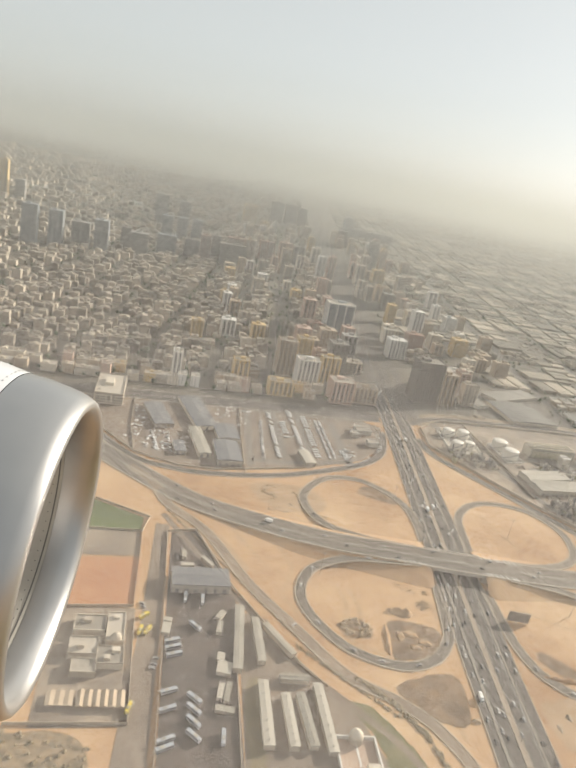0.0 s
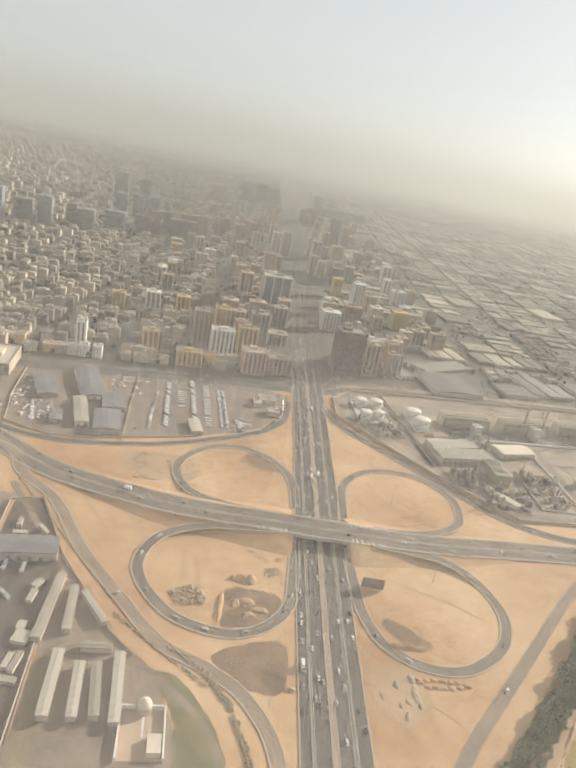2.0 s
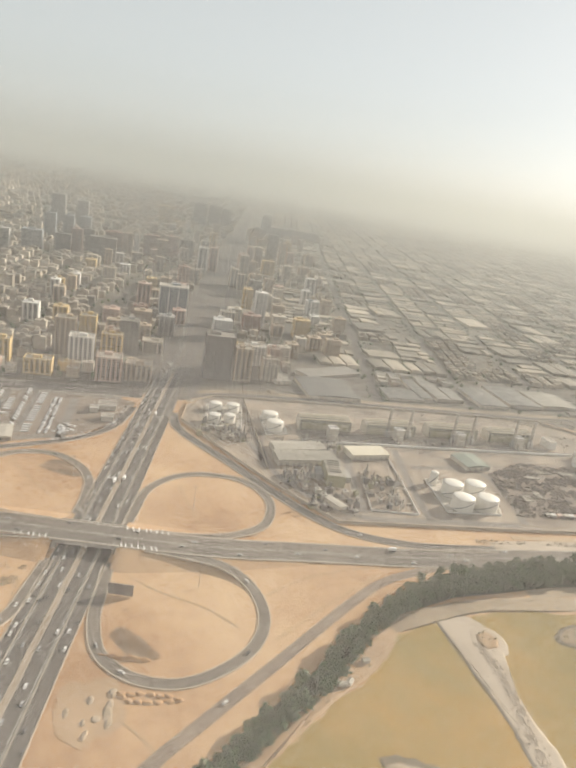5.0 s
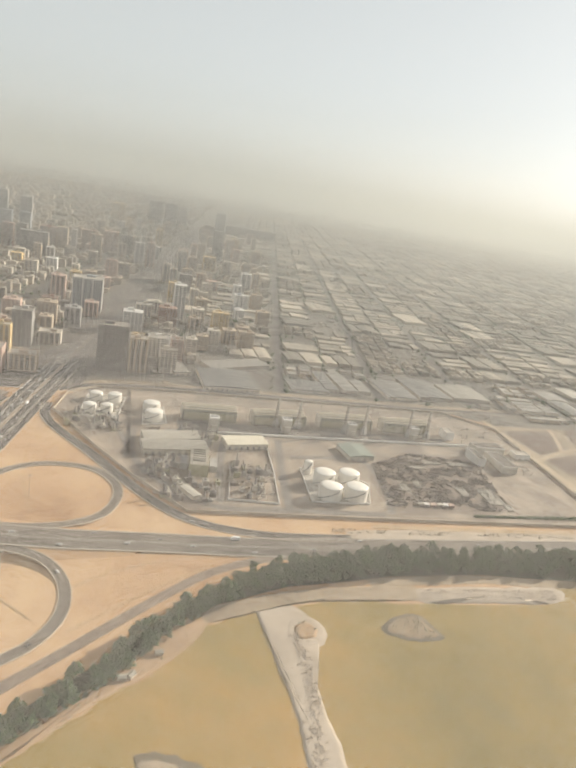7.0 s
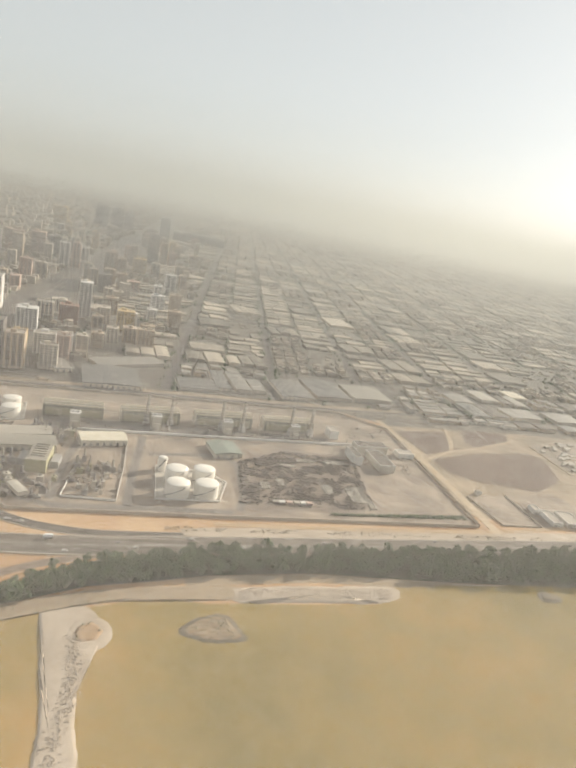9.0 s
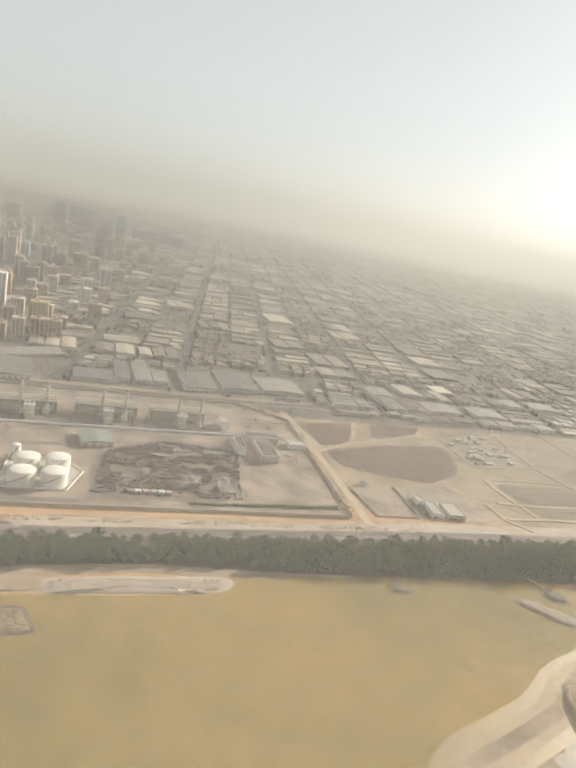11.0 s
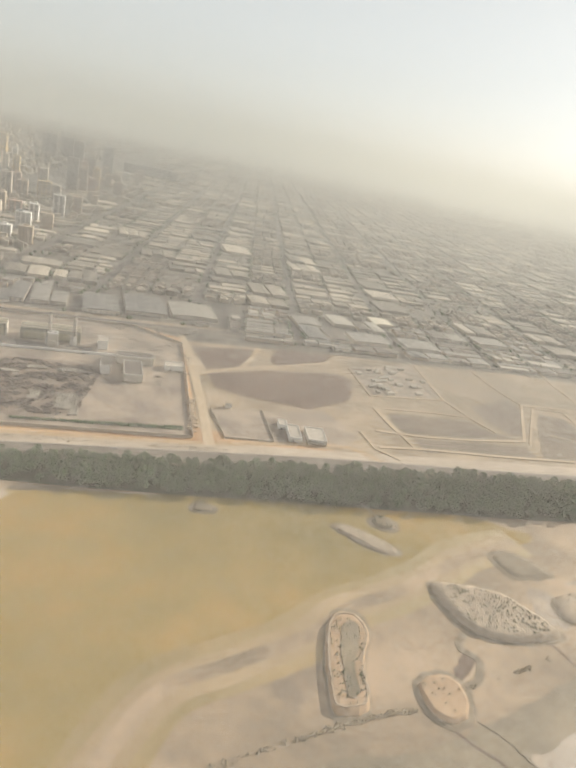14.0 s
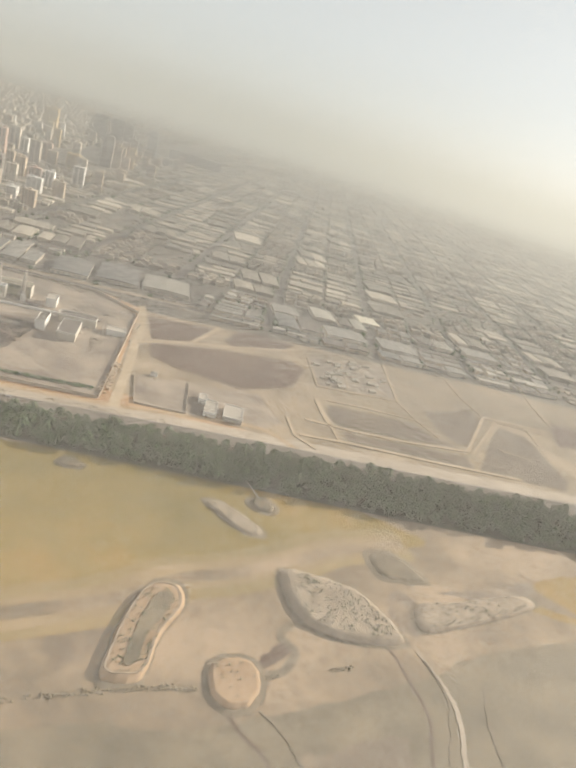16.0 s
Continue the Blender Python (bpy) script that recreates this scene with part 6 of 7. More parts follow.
for x, y, h in ((304, 484.6, 22.5), (321, 487.2, 22.5), (357.8, 491, 23.5), (373.6, 494, 24), (411, 500.7, 23.5), (427, 505, 22)):
    st = thing("chimney", x, y, "slim pale concrete chimney stack", "chimney", "plant chimneys")
    part("shaft", Shape().lathe(0, 0, ((1.5, 0), (1.1, h - 1), (1.1, h)), 16), CONCRETE, st, smooth=True)
    part("rim", Shape().lathe(0, 0, ((1.3, h - .9), (1.35, h - .1)), 16), STEEL, st, "dark soot-stained rim")
    part("flue_box", Shape().lathe(0, -.6, ((2.7, 0), (2.5, 3.6), (1.5, 6.8)), 4), GREYWALL, st)
    for sx in (-1, 1):
        part("flue_frame", Shape().box(sx * 1.75, -2.55, 0, .35, .35, 4.6), WHITEWALL, st)
    part("flue_frame", Shape().box(0, -2.55, 4.6, 3.85, .35, .35), WHITEWALL, st)


def tank(x, y, rad, h, label):
    ob = thing("storage_tank", x, y, label, "tank", "storage tanks")
    part("shell", Shape().lathe(0, 0, [(rad, 0.1)] + [(rad, h)], 32), TANK, ob)
    part("roof", Shape().lathe(0, 0, ((rad + .1, h), (rad * .8, h + .55), (rad * .4, h + .95), (0.2, h + 1.1)), 32), TANK, ob, smooth=True)
    for z in (h * .35, h * .7):
        part("stiffener", Shape().lathe(0, 0, ((rad + .12, z), (rad + .12, z + .18)), 32), TANK, ob)
    stair = Shape()
    for k in range(26):
        a = math.radians(200 + 4.2 * k)
        stair.box((rad + .35) * math.cos(a), (rad + .35) * math.sin(a), .2 + (h - .3) * k / 26, .6, .6, .14, a)
    tagged(part("stair", stair, STEEL, ob, "spiral stair round the shell"), kind="stuff")
    rail = Shape()
    for k in range(20):
        a = 2 * math.pi * k / 20
        rail.box(rad * .98 * math.cos(a), rad * .98 * math.sin(a), h, .08, .08, .8)
    tagged(part("railing", rail, CONCRETE, ob), kind="stuff")
    return ob


for x, y, rad, h in ((333.2, 379, 7.1, 7.9), (349.6, 382.4, 7.1, 7.9), (331.5, 397.5, 6.8, 7.9), (347.5, 401.5, 6.8, 7.9), (322, 409, 2.8, 8.4), (216, 465, 6.2, 6.6), (212, 481, 6.2, 6.6), (170.5, 489, 4.8, 5.6), (183.5, 491, 5.0, 5.6), (171.5, 464, 4.6, 5.8), (182.5, 468, 4.2, 5.4)):
    tank(x, y, rad, h, "white cylindrical steel tank with shallow cone roof")
for ring in ([(318, 414), (322, 370), (358, 376), (362, 402), (352, 412)], [(205, 488), (220, 490), (226, 459), (210, 452)], [(163, 497), (190, 500), (192, 459), (166, 454)]):
    setting("tank_apron", Shape().sheet(ring, 0.15), CONCRETE, "pale concrete floor round the storage tanks", "yard")
    fence("tank_bund", ring + [ring[0]], 1.0, "low white wall round the storage tanks", WHITEWALL, 0.4)
hall("plant_shed", [(213, 434), (249, 445), (250, 432), (215, 420)], 0.12, 4, SHEET, PLANTWALL, "long pale plant shed", "shed", 8, "plant sheds")
hall("plant_shed", [(215, 419), (256, 430), (256, 414), (217, 404)], 0.12, 4.4, SHEET, PLANTWALL, "long pale plant shed", "shed", 8, "plant sheds")
hall("plant_store", [(265.6, 443), (293.6, 452), (296, 438), (269, 428)], 0.12, 4, CREAM, PLANTWALL, "flat cream-roofed store hall", "hall")
hall("green_roof_shed", [(349, 459), (367, 464), (372, 444), (353, 437)], 0.12, 3.2, GREENROOF, PLANTWALL, "open shed with dull green roof", "shed")
block = thing("filter_building", 253, 396, "olive plant building with ribbed roof vents", "building", turn=T * .3)
part("wall", Shape().box(0, 0, 0, 11.5, 24, 7.5), OLIVEWALL, block)
part("roof_slab", Shape().box(0, 0, 7.5, 10.8, 23, .3), ROOF, block)
for k in range(6):
    part("roof_vent", Shape().box(0, -6 + 3.2 * k, 7.7, 7.5, 1.0, .8), SHEET, block)
for dx in (-9, 9):
    part("side_block", Shape().box(dx, 2, 0, 4.5, 12, 4), GREYWALL, block)
strip("yellow_shed", 247, 366, 255.5, 355.5, 5, 2.6, SHEET, PLASTER, "long shed with yellowish roof")
r = random.Random(12)
for k in range(150):  # compact plant units, transformers and pipe racks
    x, y = r.choice(((r.uniform(272, 300), r.uniform(364, 408)), (r.uniform(236, 266), r.uniform(352, 378)), (r.uniform(222, 240), r.uniform(376, 398)), (r.uniform(163, 200), r.uniform(434, 456)), (r.uniform(236, 262), r.uniform(428, 452))))
    if math.hypot(x - 251, y - 361) < 8:
        continue
    q = thing("plant_unit", x, y, "small grey plant unit with pipes", "machinery", "plant units", T)
    w, d, h = r.uniform(1.2, 4), r.uniform(1.2, 4), r.uniform(1, 4.2)
    part("housing", Shape().box(0, 0, .12, w, d, h), r.choice((GREYWALL, PLANTWALL, CONCRETE, OLIVEWALL, STEEL, DARKWALL)), q)
    part("pipe", Shape().box(0, d * .5 + .5, h * .5, w * 1.6, .3, .3).box(w * .8, 0, .1, .25, .25, h), CONCRETE, q)
    up = r.choice((.8, .8, 1.2, 3.5, 5.0))
    part("top_unit", Shape().lathe(0, 0, ((w * .25, h), (w * .22, h + up), (w * .1, h + up + .2)), 8), r.choice((SHEET, STEEL)), q)
fence("switchyard_wall", [(297, 438), (300, 405), (302, 362), (273, 360), (273, 404)], 1.2, "pale wall of the switchyard", WHITEWALL, .35)
fence("pipe_rack", [(262, 455), (330, 469), (460, 497)], 1.6, "long pale pipe rack across the yard", WHITEWALL, .9)
gate = thing("gatehouse_hall", 470, 470, "pale plant hall with a low wing and flat roofs", "hall", turn=T)
flat_block(gate, 6, 20, 25, 11, 5.5, PLANTWALL, slab=DULLROOF)
flat_block(gate, 4, -4, 12, 28, 5, PLANTWALL, slab=DULLROOF)
flat_block(gate, -14, 2, 6, 20, 6, WHITEWALL, slab=DULLROOF)
for k in range(5):
    part("roof_light", Shape().box(-14, -6 + 4 * k, 6, 4.6, .5, .6), SHEET, gate)
q = thing("workshop", 500, 490, "low white workshop with small windows", "workshop", turn=T)
flat_block(q, 0, 0, 13, 9, 3.4, WHITEWALL)
q = thing("workshop", 446, 512, "white box-shaped plant building", "building", turn=T)
flat_block(q, 0, 0, 7, 12, 6, WHITEWALL)

# ---- scrap yard: rows of pipes, heaps of scrap, containers and stacks ----
r = random.Random(31)
for x, y, n, ln, deg in ((441, 407, 8, 22, 8), (452, 395, 3, 8, 5), (425, 410, 4, 12, 8), (395, 412, 3, 10, 5), (384, 405, 4, 9, 5), (400, 440, 6, 5, 60), (432, 455, 10, 6, 20), (412, 452, 8, 5, 10)):
    for k in range(n):
        q = thing("pipe_stack", x + k * 1.5, y + k * .3, "long pale steel pipe lying in the scrap yard", "pipe", "stacked pipes", math.radians(deg))
        part("pipe", Shape().box(0, 0, .16, .9, ln, .7), SHEET, q)
        part("bearer", Shape().box(0, -ln * .3, .12, 1.2, .3, .2), BARK, q)
scrap = Shape()
for k in range(6400):
    x, y = r.uniform(370, 455), r.uniform(378, 466)
    if noise.noise((x * .11, y * .11, 3.0)) + .25 * noise.noise((x * .4, y * .4, 1.0)) < r.uniform(-.34, .16) or y > 395 + (x - 368) * .9 + 40 or y < 376 + (x - 368) * .17:
        continue
    scrap.box(x, y, .1, r.uniform(.3, 1.9), r.uniform(.25, .9), r.uniform(.2, 1.0), r.choice((0.1, 1.6, r.uniform(0, 3))))
tagged(new("scrap_heaps", scrap.mesh("scrap_heaps", SCRAP)), "dark heaps of scrap metal and machinery", "scrap", "", "stuff")
for k, x in enumerate((391, 395, 399.5, 404, 408, 412)):
    q = thing("shipping_container", x, 383.5 + k * .7, "pale shipping container at the edge of the scrap yard", "container", "containers", T)
    part("body", Shape().box(0, 0, .16, 3.4, 3.0, 1.6), (SHEET, WHITEWALL, PINKWALL)[k % 3], q)
    part("door", Shape().box(0, -1.53, .3, 1.4, .08, 1.3), STEEL, q)
for k in range(36):
    t = k / 35
    q = thing("pallet_stack", 513 + r.uniform(0, 5.5) + 4 * t, 441 - 47 * t, "stack of brown crates beside the track", "crates", "crate stacks", T)
    part("crate", Shape().box(0, 0, .12, 1.9, 1.4, r.uniform(.6, 1.5)), TANWALL, q)
    part("top_sheet", Shape().box(0, 0, .1, 2.0, .3, .12), BARK, q)
clutter = Shape()
for k in range(2600):  # small gear, pipes and stored goods about the plant
    x, y = r.choice(((r.uniform(215, 262), r.uniform(350, 455)), (r.uniform(272, 300), r.uniform(362, 410)), (r.uniform(235, 440), 0), (r.uniform(160, 200), r.uniform(436, 500)), (r.uniform(455, 512), r.uniform(455, 545)), (r.uniform(378, 510), 0)))
    y = y or (455 + (x - 235) * .19 + r.uniform(-4, 10) if x < 440 and r.random() < .7 else 520 + (x - 235) * .19 + r.uniform(-3, 16))
    if noise.noise((x * .09, y * .09, 8.0)) > .02:
        w = r.uniform(.3, 2.2)
        clutter.box(x, y, .12, w, r.uniform(.25, 1.0), r.uniform(.2, 1.3), T + r.choice((0, 0, 1.57, .3)))
tagged(new("plant_clutter", clutter.mesh("plant_clutter", HOUSE)), "scattered pipes, crates and small gear about the plant", "clutter", "", "stuff")
hedge = Shape()
for k in range(420):
    t = r.random()
    x, y = 424 + 90 * t, 377.5 + 18 * t + r.uniform(-1, 1) * (0.5 + 1.6 * t)
    w = r.uniform(.5, .9)
    hedge.lathe(x, y, ((w * .7, 0.1), (w, w * .8), (w * .3, w * 1.6)), 6)
tagged(new("hedge", hedge.mesh("hedge", LEAF)), "dark clipped hedge along the plant wall", "hedge", "", "stuff")

# ---- buildings east of the plant ----
for x, y, w, d, label in ((580.5, 409, 7.5, 18, "white flat-roofed workshop in the compound"), (594, 410, 11.5, 18, "grey flat-roofed workshop in the compound"), (574, 420, 5, 9, "small white annex in the compound")):
    q = thing("workshop", x, y, label, "workshop", "compound workshops", T * .3)
    flat_block(q, 0, 0, w, d, 2.8, WHITEWALL if "white" in label else CONCRETE)
    part("canopy", Shape().box(0, -d / 2 - 1, 2.0, w * .8, 2, .12), SHEET, q)
    part("door", Shape().box(-w * .2, -d / 2 - .04, 0, 1.4, .1, 1.8), STEEL, q)
hut = thing("white_hut", 540, 437, "small white hut with a mast", "hut")
part("wall", Shape().box(0, 0, 0, 4, 3, 2.2), WHITEWALL, hut)
part("roof", Shape().gable(0, 0, 2.1, 3.4, 4.4, .1, .9, math.pi / 2), SHEET, hut)
part("mast", Shape().lathe(-1.5, 1, ((.25, 0), (.1, 6)), 6), STEEL, hut)
for x, y, deg in ((251, 233, 20), (243, 220.5, 60), (240, 219, 10)):
    q = thing("shore_hut", x, y, "small pale hut on the shore", "hut", "shore huts", math.radians(deg))
    part("wall", Shape().box(0, 0, .5, 3, 2, 1.4), PLASTER, q)
    part("roof", Shape().gable(0, 0, 1.8, 2.4, 3.4, .1, .6, math.pi / 2), SHEET, q)
r = random.Random(55)
for k in range(34):
    u, v = r.random(), r.random()
    x, y = [(1 - v) * ((1 - u) * a + u * b) + v * ((1 - u) * d + u * c) for a, b, c, d in zip((641, 559), (698, 590), (706, 524), (650, 506))]
    q = thing("site_shed", x, y, "small pale site shed", "shed", "site sheds", T * 1.5)
    w, d = r.uniform(2, 7), r.uniform(2, 4)
    part("wall", Shape().box(0, 0, 0, w, d, 1.6), PLASTER, q)
    part("roof", Shape().gable(0, 0, 1.5, d + .3, w + .3, .1, .5, math.pi / 2), SHEET, q)

# ---- trees ----
def tree_kind(seed, h, label):
    k = random.Random(seed)
    ob = thing("tree", 0, 0, label, "tree", "shore trees")
    t = Shape().lathe(0, 0, ((.26, 0), (.18, h * .3), (.1, h * .6)), 6)
    for _ in range(4):
        a = k.uniform(0, 6.28)
        n = len(t.v)
        x, y, z = math.cos(a) * h * .22, math.sin(a) * h * .22, h * k.uniform(.55, .75)
        t.v += [(.08, 0, h * .3), (-.06, .08, h * .3), (-.06, -.08, h * .3), (x, y, z)]
        t.f += [(n, n + 1, n + 3), (n + 1, n + 2, n + 3), (n + 2, n, n + 3)]
    part("trunk", t, BARK, ob)
    c = Shape()
    for _ in range(64):
        while True:
            x, y, z = k.uniform(-1, 1), k.uniform(-1, 1), k.uniform(-1, 1)
            if .15 < x * x + y * y + z * z < 1:
                break
        w = h * k.uniform(.05, .11)
        px, py, pz = x * h * .34, y * h * .34, h * .62 + z * h * .36
        n = len(c.v)
        for a in range(5):
            q = 1.2566 * a + k.random()
            c.v.append((px + w * math.cos(q) * k.uniform(.7, 1.3), py + w * math.sin(q) * k.uniform(.7, 1.3), pz + w * k.uniform(-.35, .35)))
        c.v += [(px, py, pz + w * .9), (px, py, pz - w * .7)]
        for a in range(5):
            c.f += [(n + a, n + (a + 1) % 5, n + 5), (n + (a + 1) % 5, n + a, n + 6)]
    part("crown", c, LEAF, ob)
    return ob, c, t


made = [tree_kind(i, h, "dense dark green tree in the shore belt") for i, h in enumerate((5.0, 6.2, 3.6, 5.6, 7.2))]
TREES = [m[0] for m in made]


def belt(t):
    """North and south edges of the tree belt at a share of its length."""
    north = [(162, 146), (184, 169), (205, 195), (230, 225), (254, 259), (273, 281), (301, 303), (331, 314), (353, 322), (408, 334), (468, 346), (580, 368), (712, 392), (805, 408), (1000, 444), (1300, 500)]
    south = [(176, 140), (196, 168), (215, 192), (238, 218), (257, 246), (272, 266), (302, 284), (330, 293), (355, 302), (405, 313), (475, 318), (580, 331), (690, 344), (800, 360), (990, 398), (1290, 456)]
    s = t * (len(north) - 1)
    i = min(int(s), len(north) - 2)
    f = s - i
    return [(e[i][0] + (e[i + 1][0] - e[i][0]) * f, e[i][1] + (e[i + 1][1] - e[i][1]) * f) for e in (north, south)]


for side, far, z in ((0, 23.0, 0.058), (1, -7.0, 0.04)):
    edge = [belt(k / 60)[side] for k in range(30, 61)]
    out = [(x - .18 * far, y + far) for x, y in edge]
    setting("belt_verge", Shape().sheet(edge + out[::-1], z), (BEACH, TANGROUND)[side], "tan dusty verge along the tree belt", "ground")
# Dark sheet: shade between the trees put into the ground's colour.
setting("belt_floor", Shape().sheet([belt(k / 60)[0] for k in range(61)] + [belt(k / 60)[1] for k in reversed(range(61))], 0.20), UNDER, "dark sheet standing in for shade under the tree belt", "ground")
r = random.Random(8)
forest = Shape()


def rough_crown(seed, h):
    """A cheaper crown for the depth of the belt: fewer, larger clumps and a stub of trunk."""
    k = random.Random(seed)
    c = Shape().lathe(0, 0, ((.2, 0), (.12, h * .4)), 4)
    for _ in range(24):
        while True:
            x, y, z = k.uniform(-1, 1), k.uniform(-1, 1), k.uniform(-1, 1)
            if .1 < x * x + y * y + z * z < 1:
                break
        w, n = h * k.uniform(.09, .16), len(c.v)
        px, py, pz = x * h * .3 * (1.25 - .5 * z), y * h * .3 * (1.25 - .5 * z), h * .58 + z * h * .38
        for a in range(5):
            q = 1.2566 * a + k.random()
            c.v.append((px + w * math.cos(q) * k.uniform(.7, 1.3), py + w * math.sin(q) * k.uniform(.7, 1.3), pz + w * k.uniform(-.35, .35)))
        c.v += [(px, py, pz + w * .9), (px, py, pz - w * .7)]
        for a in range(5):
            c.f += [(n + a, n + (a + 1) % 5, n + 5), (n + (a + 1) % 5, n + a, n + 6)]
    return c


ROUGH = [rough_crown(70 + i, h) for i, h in enumerate((5.2, 6.0, 4.2, 6.6, 5.6, 3.6))]
near = 0
for i in range(15):
    a0, b0 = belt((i + .5) / 15)
    ln, wide = math.dist(belt(i / 15)[0], belt((i + 1) / 15)[0]), math.dist(a0, b0)
    for k in range(int(min(620, ln * wide * (.135 if i < 8 else .12)))):
        a, b = belt((i + r.random()) / 15)
        f = .03 + .95 * r.random()
        x, y = a[0] + (b[0] - a[0]) * f, a[1] + (b[1] - a[1]) * f
        if 205 < x < 420 and near < 230 and r.random() < .4:
            put(r.choice(TREES), x, y, 0.15, r.uniform(0, 360))
            near += 1
        else:
            c, n, s, g = r.choice(ROUGH), len(forest.v), r.uniform(.6, 1.1) + (.45 if r.random() < .12 else 0), r.uniform(0, 6.28)
            co, si = math.cos(g), math.sin(g)
            forest.v += [(x + s * (co * p[0] - si * p[1]), y + s * (si * p[0] + co * p[1]), .15 + s * p[2]) for p in c.v]
            forest.f += [tuple(n + j for j in q) for q in c.f]
tagged(new("tree_belt", forest.mesh("tree_belt", LEAF)), "dense dark green belt of trees along the shore", "trees", "", "stuff")
brush = Shape()
for k in range(1500):  # dry scrub strips between road and plant wall, along tracks and round ponds
    t = r.random()
    if k % 3 == 0:
        x, y = 330 + 250 * t, 0
        y = 340 + (x - 330) * .172 + r.uniform(-1, 1) * 2.2
        if noise.noise((x * .05, 2.0, 0)) < -.1:
            continue
    elif k % 3 == 1:
        x, y = -30 + 110 * t, 0
        y = 300 - (x + 30) * 1.18 + 5.0 + r.uniform(-.8, .8) if x < 40 else 217 - (x - 40) * .75 + r.uniform(-1, 1)
    else:
        x, y = r.uniform(20, 60), r.uniform(322, 352)
        if noise.noise((x * .1, y * .1, 5.0)) < .1:
            continue
    w = r.uniform(.2, .6)
    brush.lathe(x, y, ((w, 0.05), (w * .9, w * .5), (w * .2, w)), 5)
for k in range(420):
    x, y = r.uniform(-88, -28), r.uniform(112, 159)
    if noise.noise((x * .08, y * .08, 1.0)) > -.15:
        w = r.uniform(.3, .9)
        brush.lathe(x, y, ((w, 0.05), (w * .9, w * .6), (w * .2, w * 1.1)), 5)
for k in range(900):
    t = r.random()
    if k % 2:
        line = ((64, 204), (78.5, 193.6), (88.8, 180.7), (97.5, 157.7))
        i = min(int(t * 3), 2)
        f = t * 3 - i
        x, y = [line[i][j] + (line[i + 1][j] - line[i][j]) * f + r.uniform(-1, 1) for j in (0, 1)]
    else:
        x, y = r.gauss(101, 5), r.gauss(262, 7)
        if noise.noise((x * .15, y * .15, 5.0)) < .0:
            continue
    w = r.uniform(.15, .45) * (1.7 if k % 2 else 1)
    brush.lathe(x, y, ((w, 0.05), (w * .9, w * .5), (w * .2, w)), 5)
tagged(new("dry_scrub", brush.mesh("dry_scrub", SCRUBMAT)), "scattered low dry desert scrub", "scrub", "", "stuff")

# ---- lamps along the avenue and plant road ----
def lamp_kind():
    ob = thing("street_lamp", 0, 0, "tall slim grey street lamp with two arms", "lamp", "street lamps")
    part("pole", Shape().lathe(0, 0, ((.12, 0), (.06, 6)), 6), CONCRETE, ob)
    for s in (-1, 1):
        part("arm", Shape().box(s * .8, 0, 5.9, 1.6, .08, .08), CONCRETE, ob)
        part("lamp_head", Shape().box(s * 1.6, 0, 5.82, .5, .2, .12), WHITEWALL, ob)
    return ob


LAMP = lamp_kind()
for k in range(26):
    yy = 160 + 24 * k
    if not 280 < yy < 310:
        put(LAMP, axis_x(yy) - .3, yy, .3, 0)
for x, y in ((171, 336), (181, 268), (102, 353), (52, 268)):
    q = thing("light_mast", x, y, "very tall slim light mast in the sand", "mast", "light masts")
    part("pole", Shape().lathe(0, 0, ((.22, 0), (.08, 13)), 8), CONCRETE, q)
    part("head", Shape().lathe(0, 0, ((.7, 12.8), (.7, 13.1)), 8), STEEL, q)

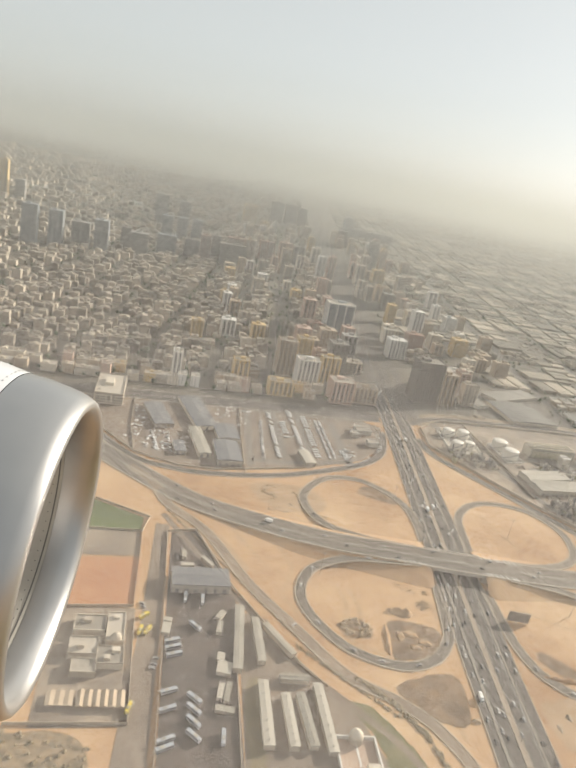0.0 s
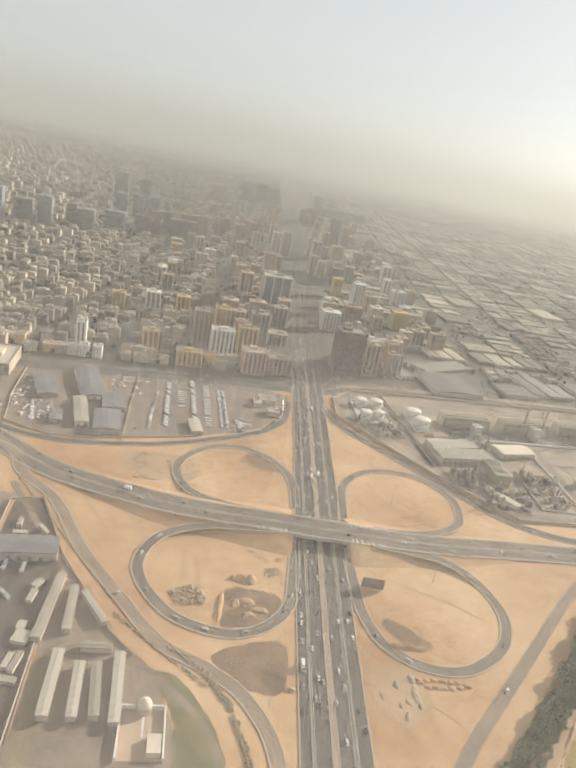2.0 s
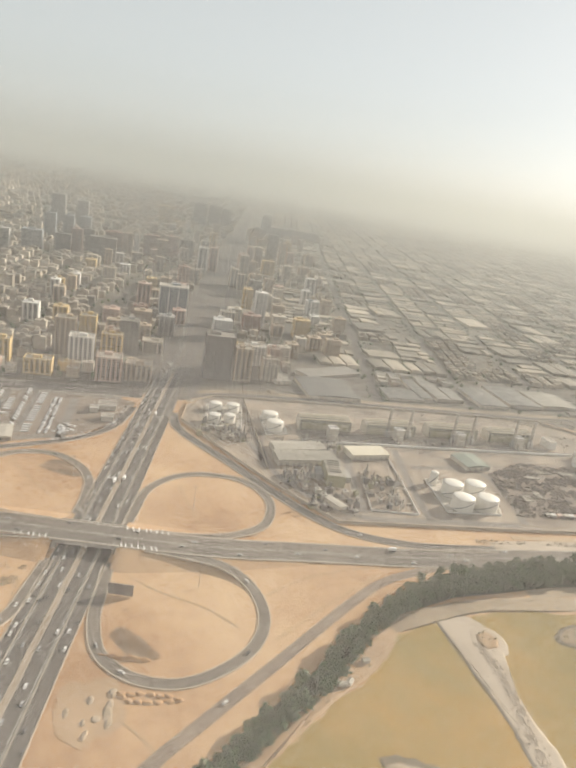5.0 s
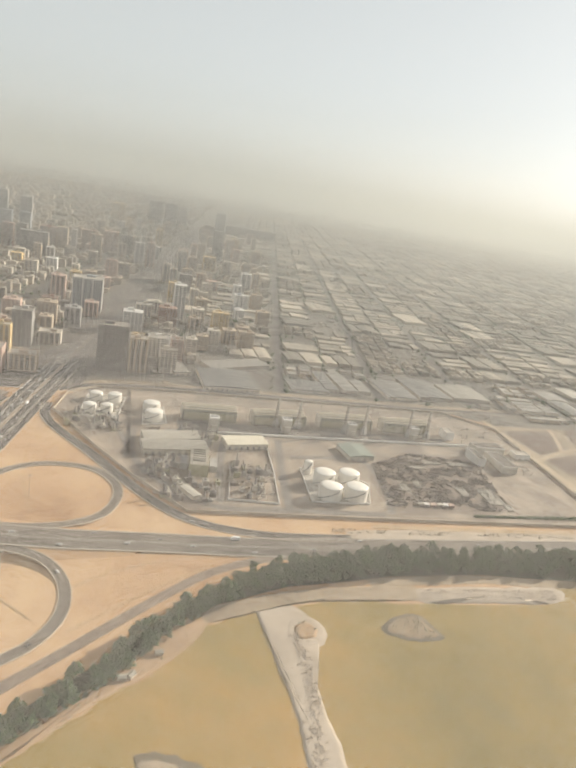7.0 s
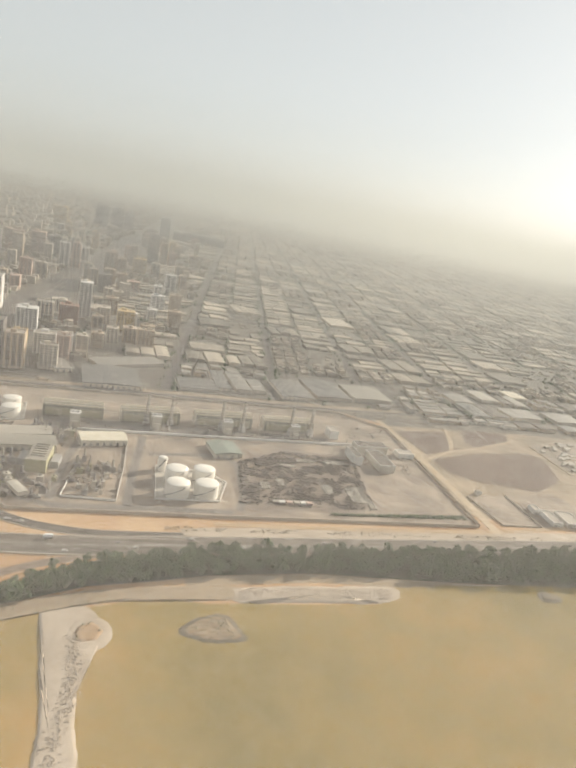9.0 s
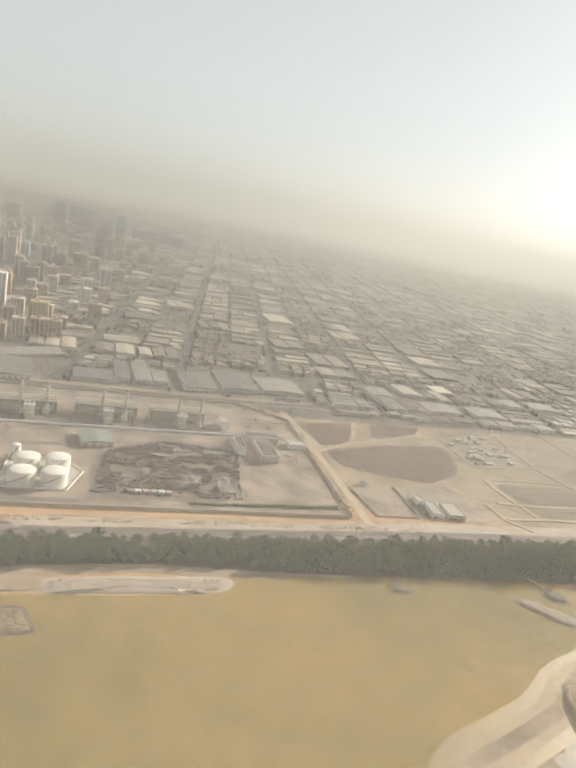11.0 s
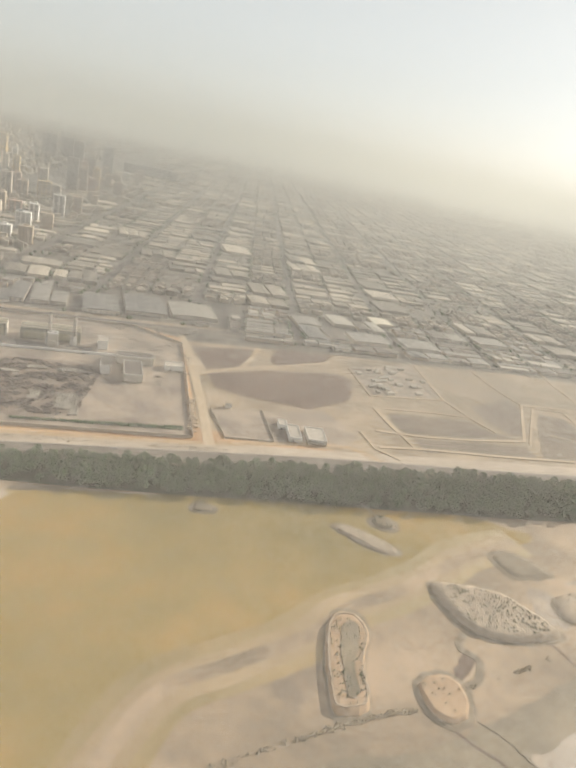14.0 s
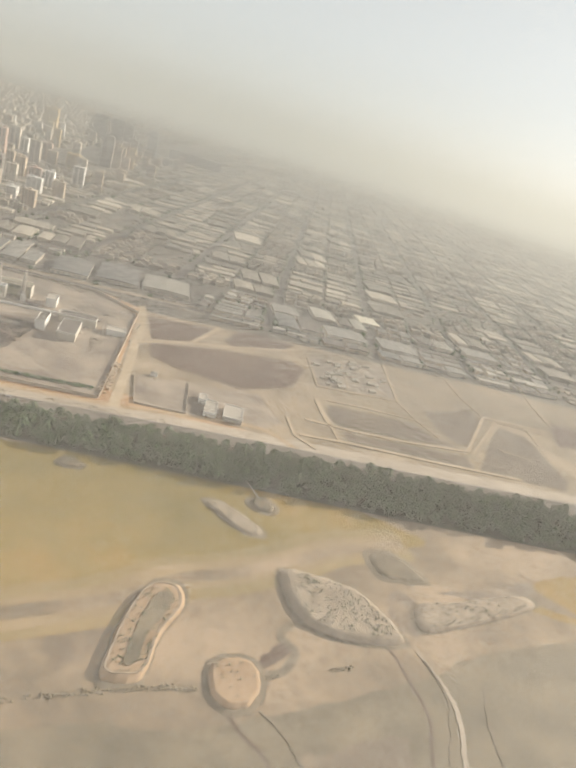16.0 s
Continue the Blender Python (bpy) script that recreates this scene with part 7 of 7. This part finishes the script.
# ---- the aircraft's engine, as it stands beside the first view ----
eye = pose(0, 0, EYE, TILT, LEAN, TURN) @ pose(0, 0, 0, 90, 0, 0)
ray = Vector((-0.351, -0.258, -1.0))
centre = ray * 4.0
v = ray.normalized()
p = Vector((0.98, -0.18, 0))
p = (p - v * p.dot(v)).normalized()
ahead = (p * 0.985 - v * 0.16).normalized()
aim = ahead.to_track_quat("Z", "Y").to_matrix().to_4x4()
engine = tagged(new("jet_engine"), "white jet engine nacelle with polished metal intake lip", "engine")
engine.matrix_basis = eye @ Matrix.Translation(centre) @ aim


def turned(rings, sides=96):
    s = Shape()
    for rad, z in rings:
        for k in range(sides):
            a = 2 * math.pi * k / sides
            s.v.append((rad * math.cos(a), rad * math.sin(a), z))
    for j in range(len(rings) - 1):
        for k in range(sides):
            q, w = j * sides + k, j * sides + (k + 1) % sides
            s.f.append((q, w, w + sides, q + sides))
    return s


part("intake_lip", turned([(1.03, -.42), (1.02, -.30), (1.0, -.18), (.975, -.08), (.945, -.02), (.915, 0), (.885, -.015), (.855, -.06), (.835, -.14), (.825, -.24)]), METAL, engine, "polished metal intake lip", True)
part("cowl", turned([(1.045, -2.8), (1.12, -2.2), (1.13, -1.6), (1.11, -1.0), (1.065, -.6), (1.032, -.424)]), COWL, engine, "white painted fan cowl", True)
part("intake_barrel", turned([(.825, -.243), (.83, -.6), (.86, -1.0), (.86, -1.2)]), LINER, engine, "grey perforated intake liner", True)
fan = part("fan", Shape().lathe(0, 0, ((.86, -1.25), (.86, -1.2)), 48), STEEL, engine, "dark fan face")
part("spinner", turned([(.26, -1.19), (.2, -1.0), (.1, -.86), (.01, -.8)], 24), STEEL, engine, smooth=True)
blade = Shape().box(.54, 0, -1.18, .6, .02, .12).mesh("fan_blade", STEEL)
for k in range(24):
    part("fan_blade", blade, STEEL, fan).matrix_basis = pose(0, 0, 0, 0, 0, 15 * k)
rivet = Shape().lathe(0, 0, ((.005, 0), (.003, .003)), 6).mesh("rivet", STEEL)
for k in range(96):
    a = math.radians(360 * k / 96)
    part("rivet", rivet, STEEL, engine).matrix_basis = Matrix.Translation((1.0405 * math.cos(a), 1.0405 * math.sin(a), -.46)) @ pose(0, 0, 0, 0, 90, math.degrees(a))
for k in range(72):
    a = math.radians(5 * k)
    part("rivet", rivet, STEEL, engine).matrix_basis = Matrix.Translation((.822 * math.cos(a), .822 * math.sin(a), -.30)) @ pose(0, 0, 0, 0, -90, math.degrees(a))
part("liner_seam", turned([(.8235, -.262), (.8235, -.272)]), STEEL, engine)
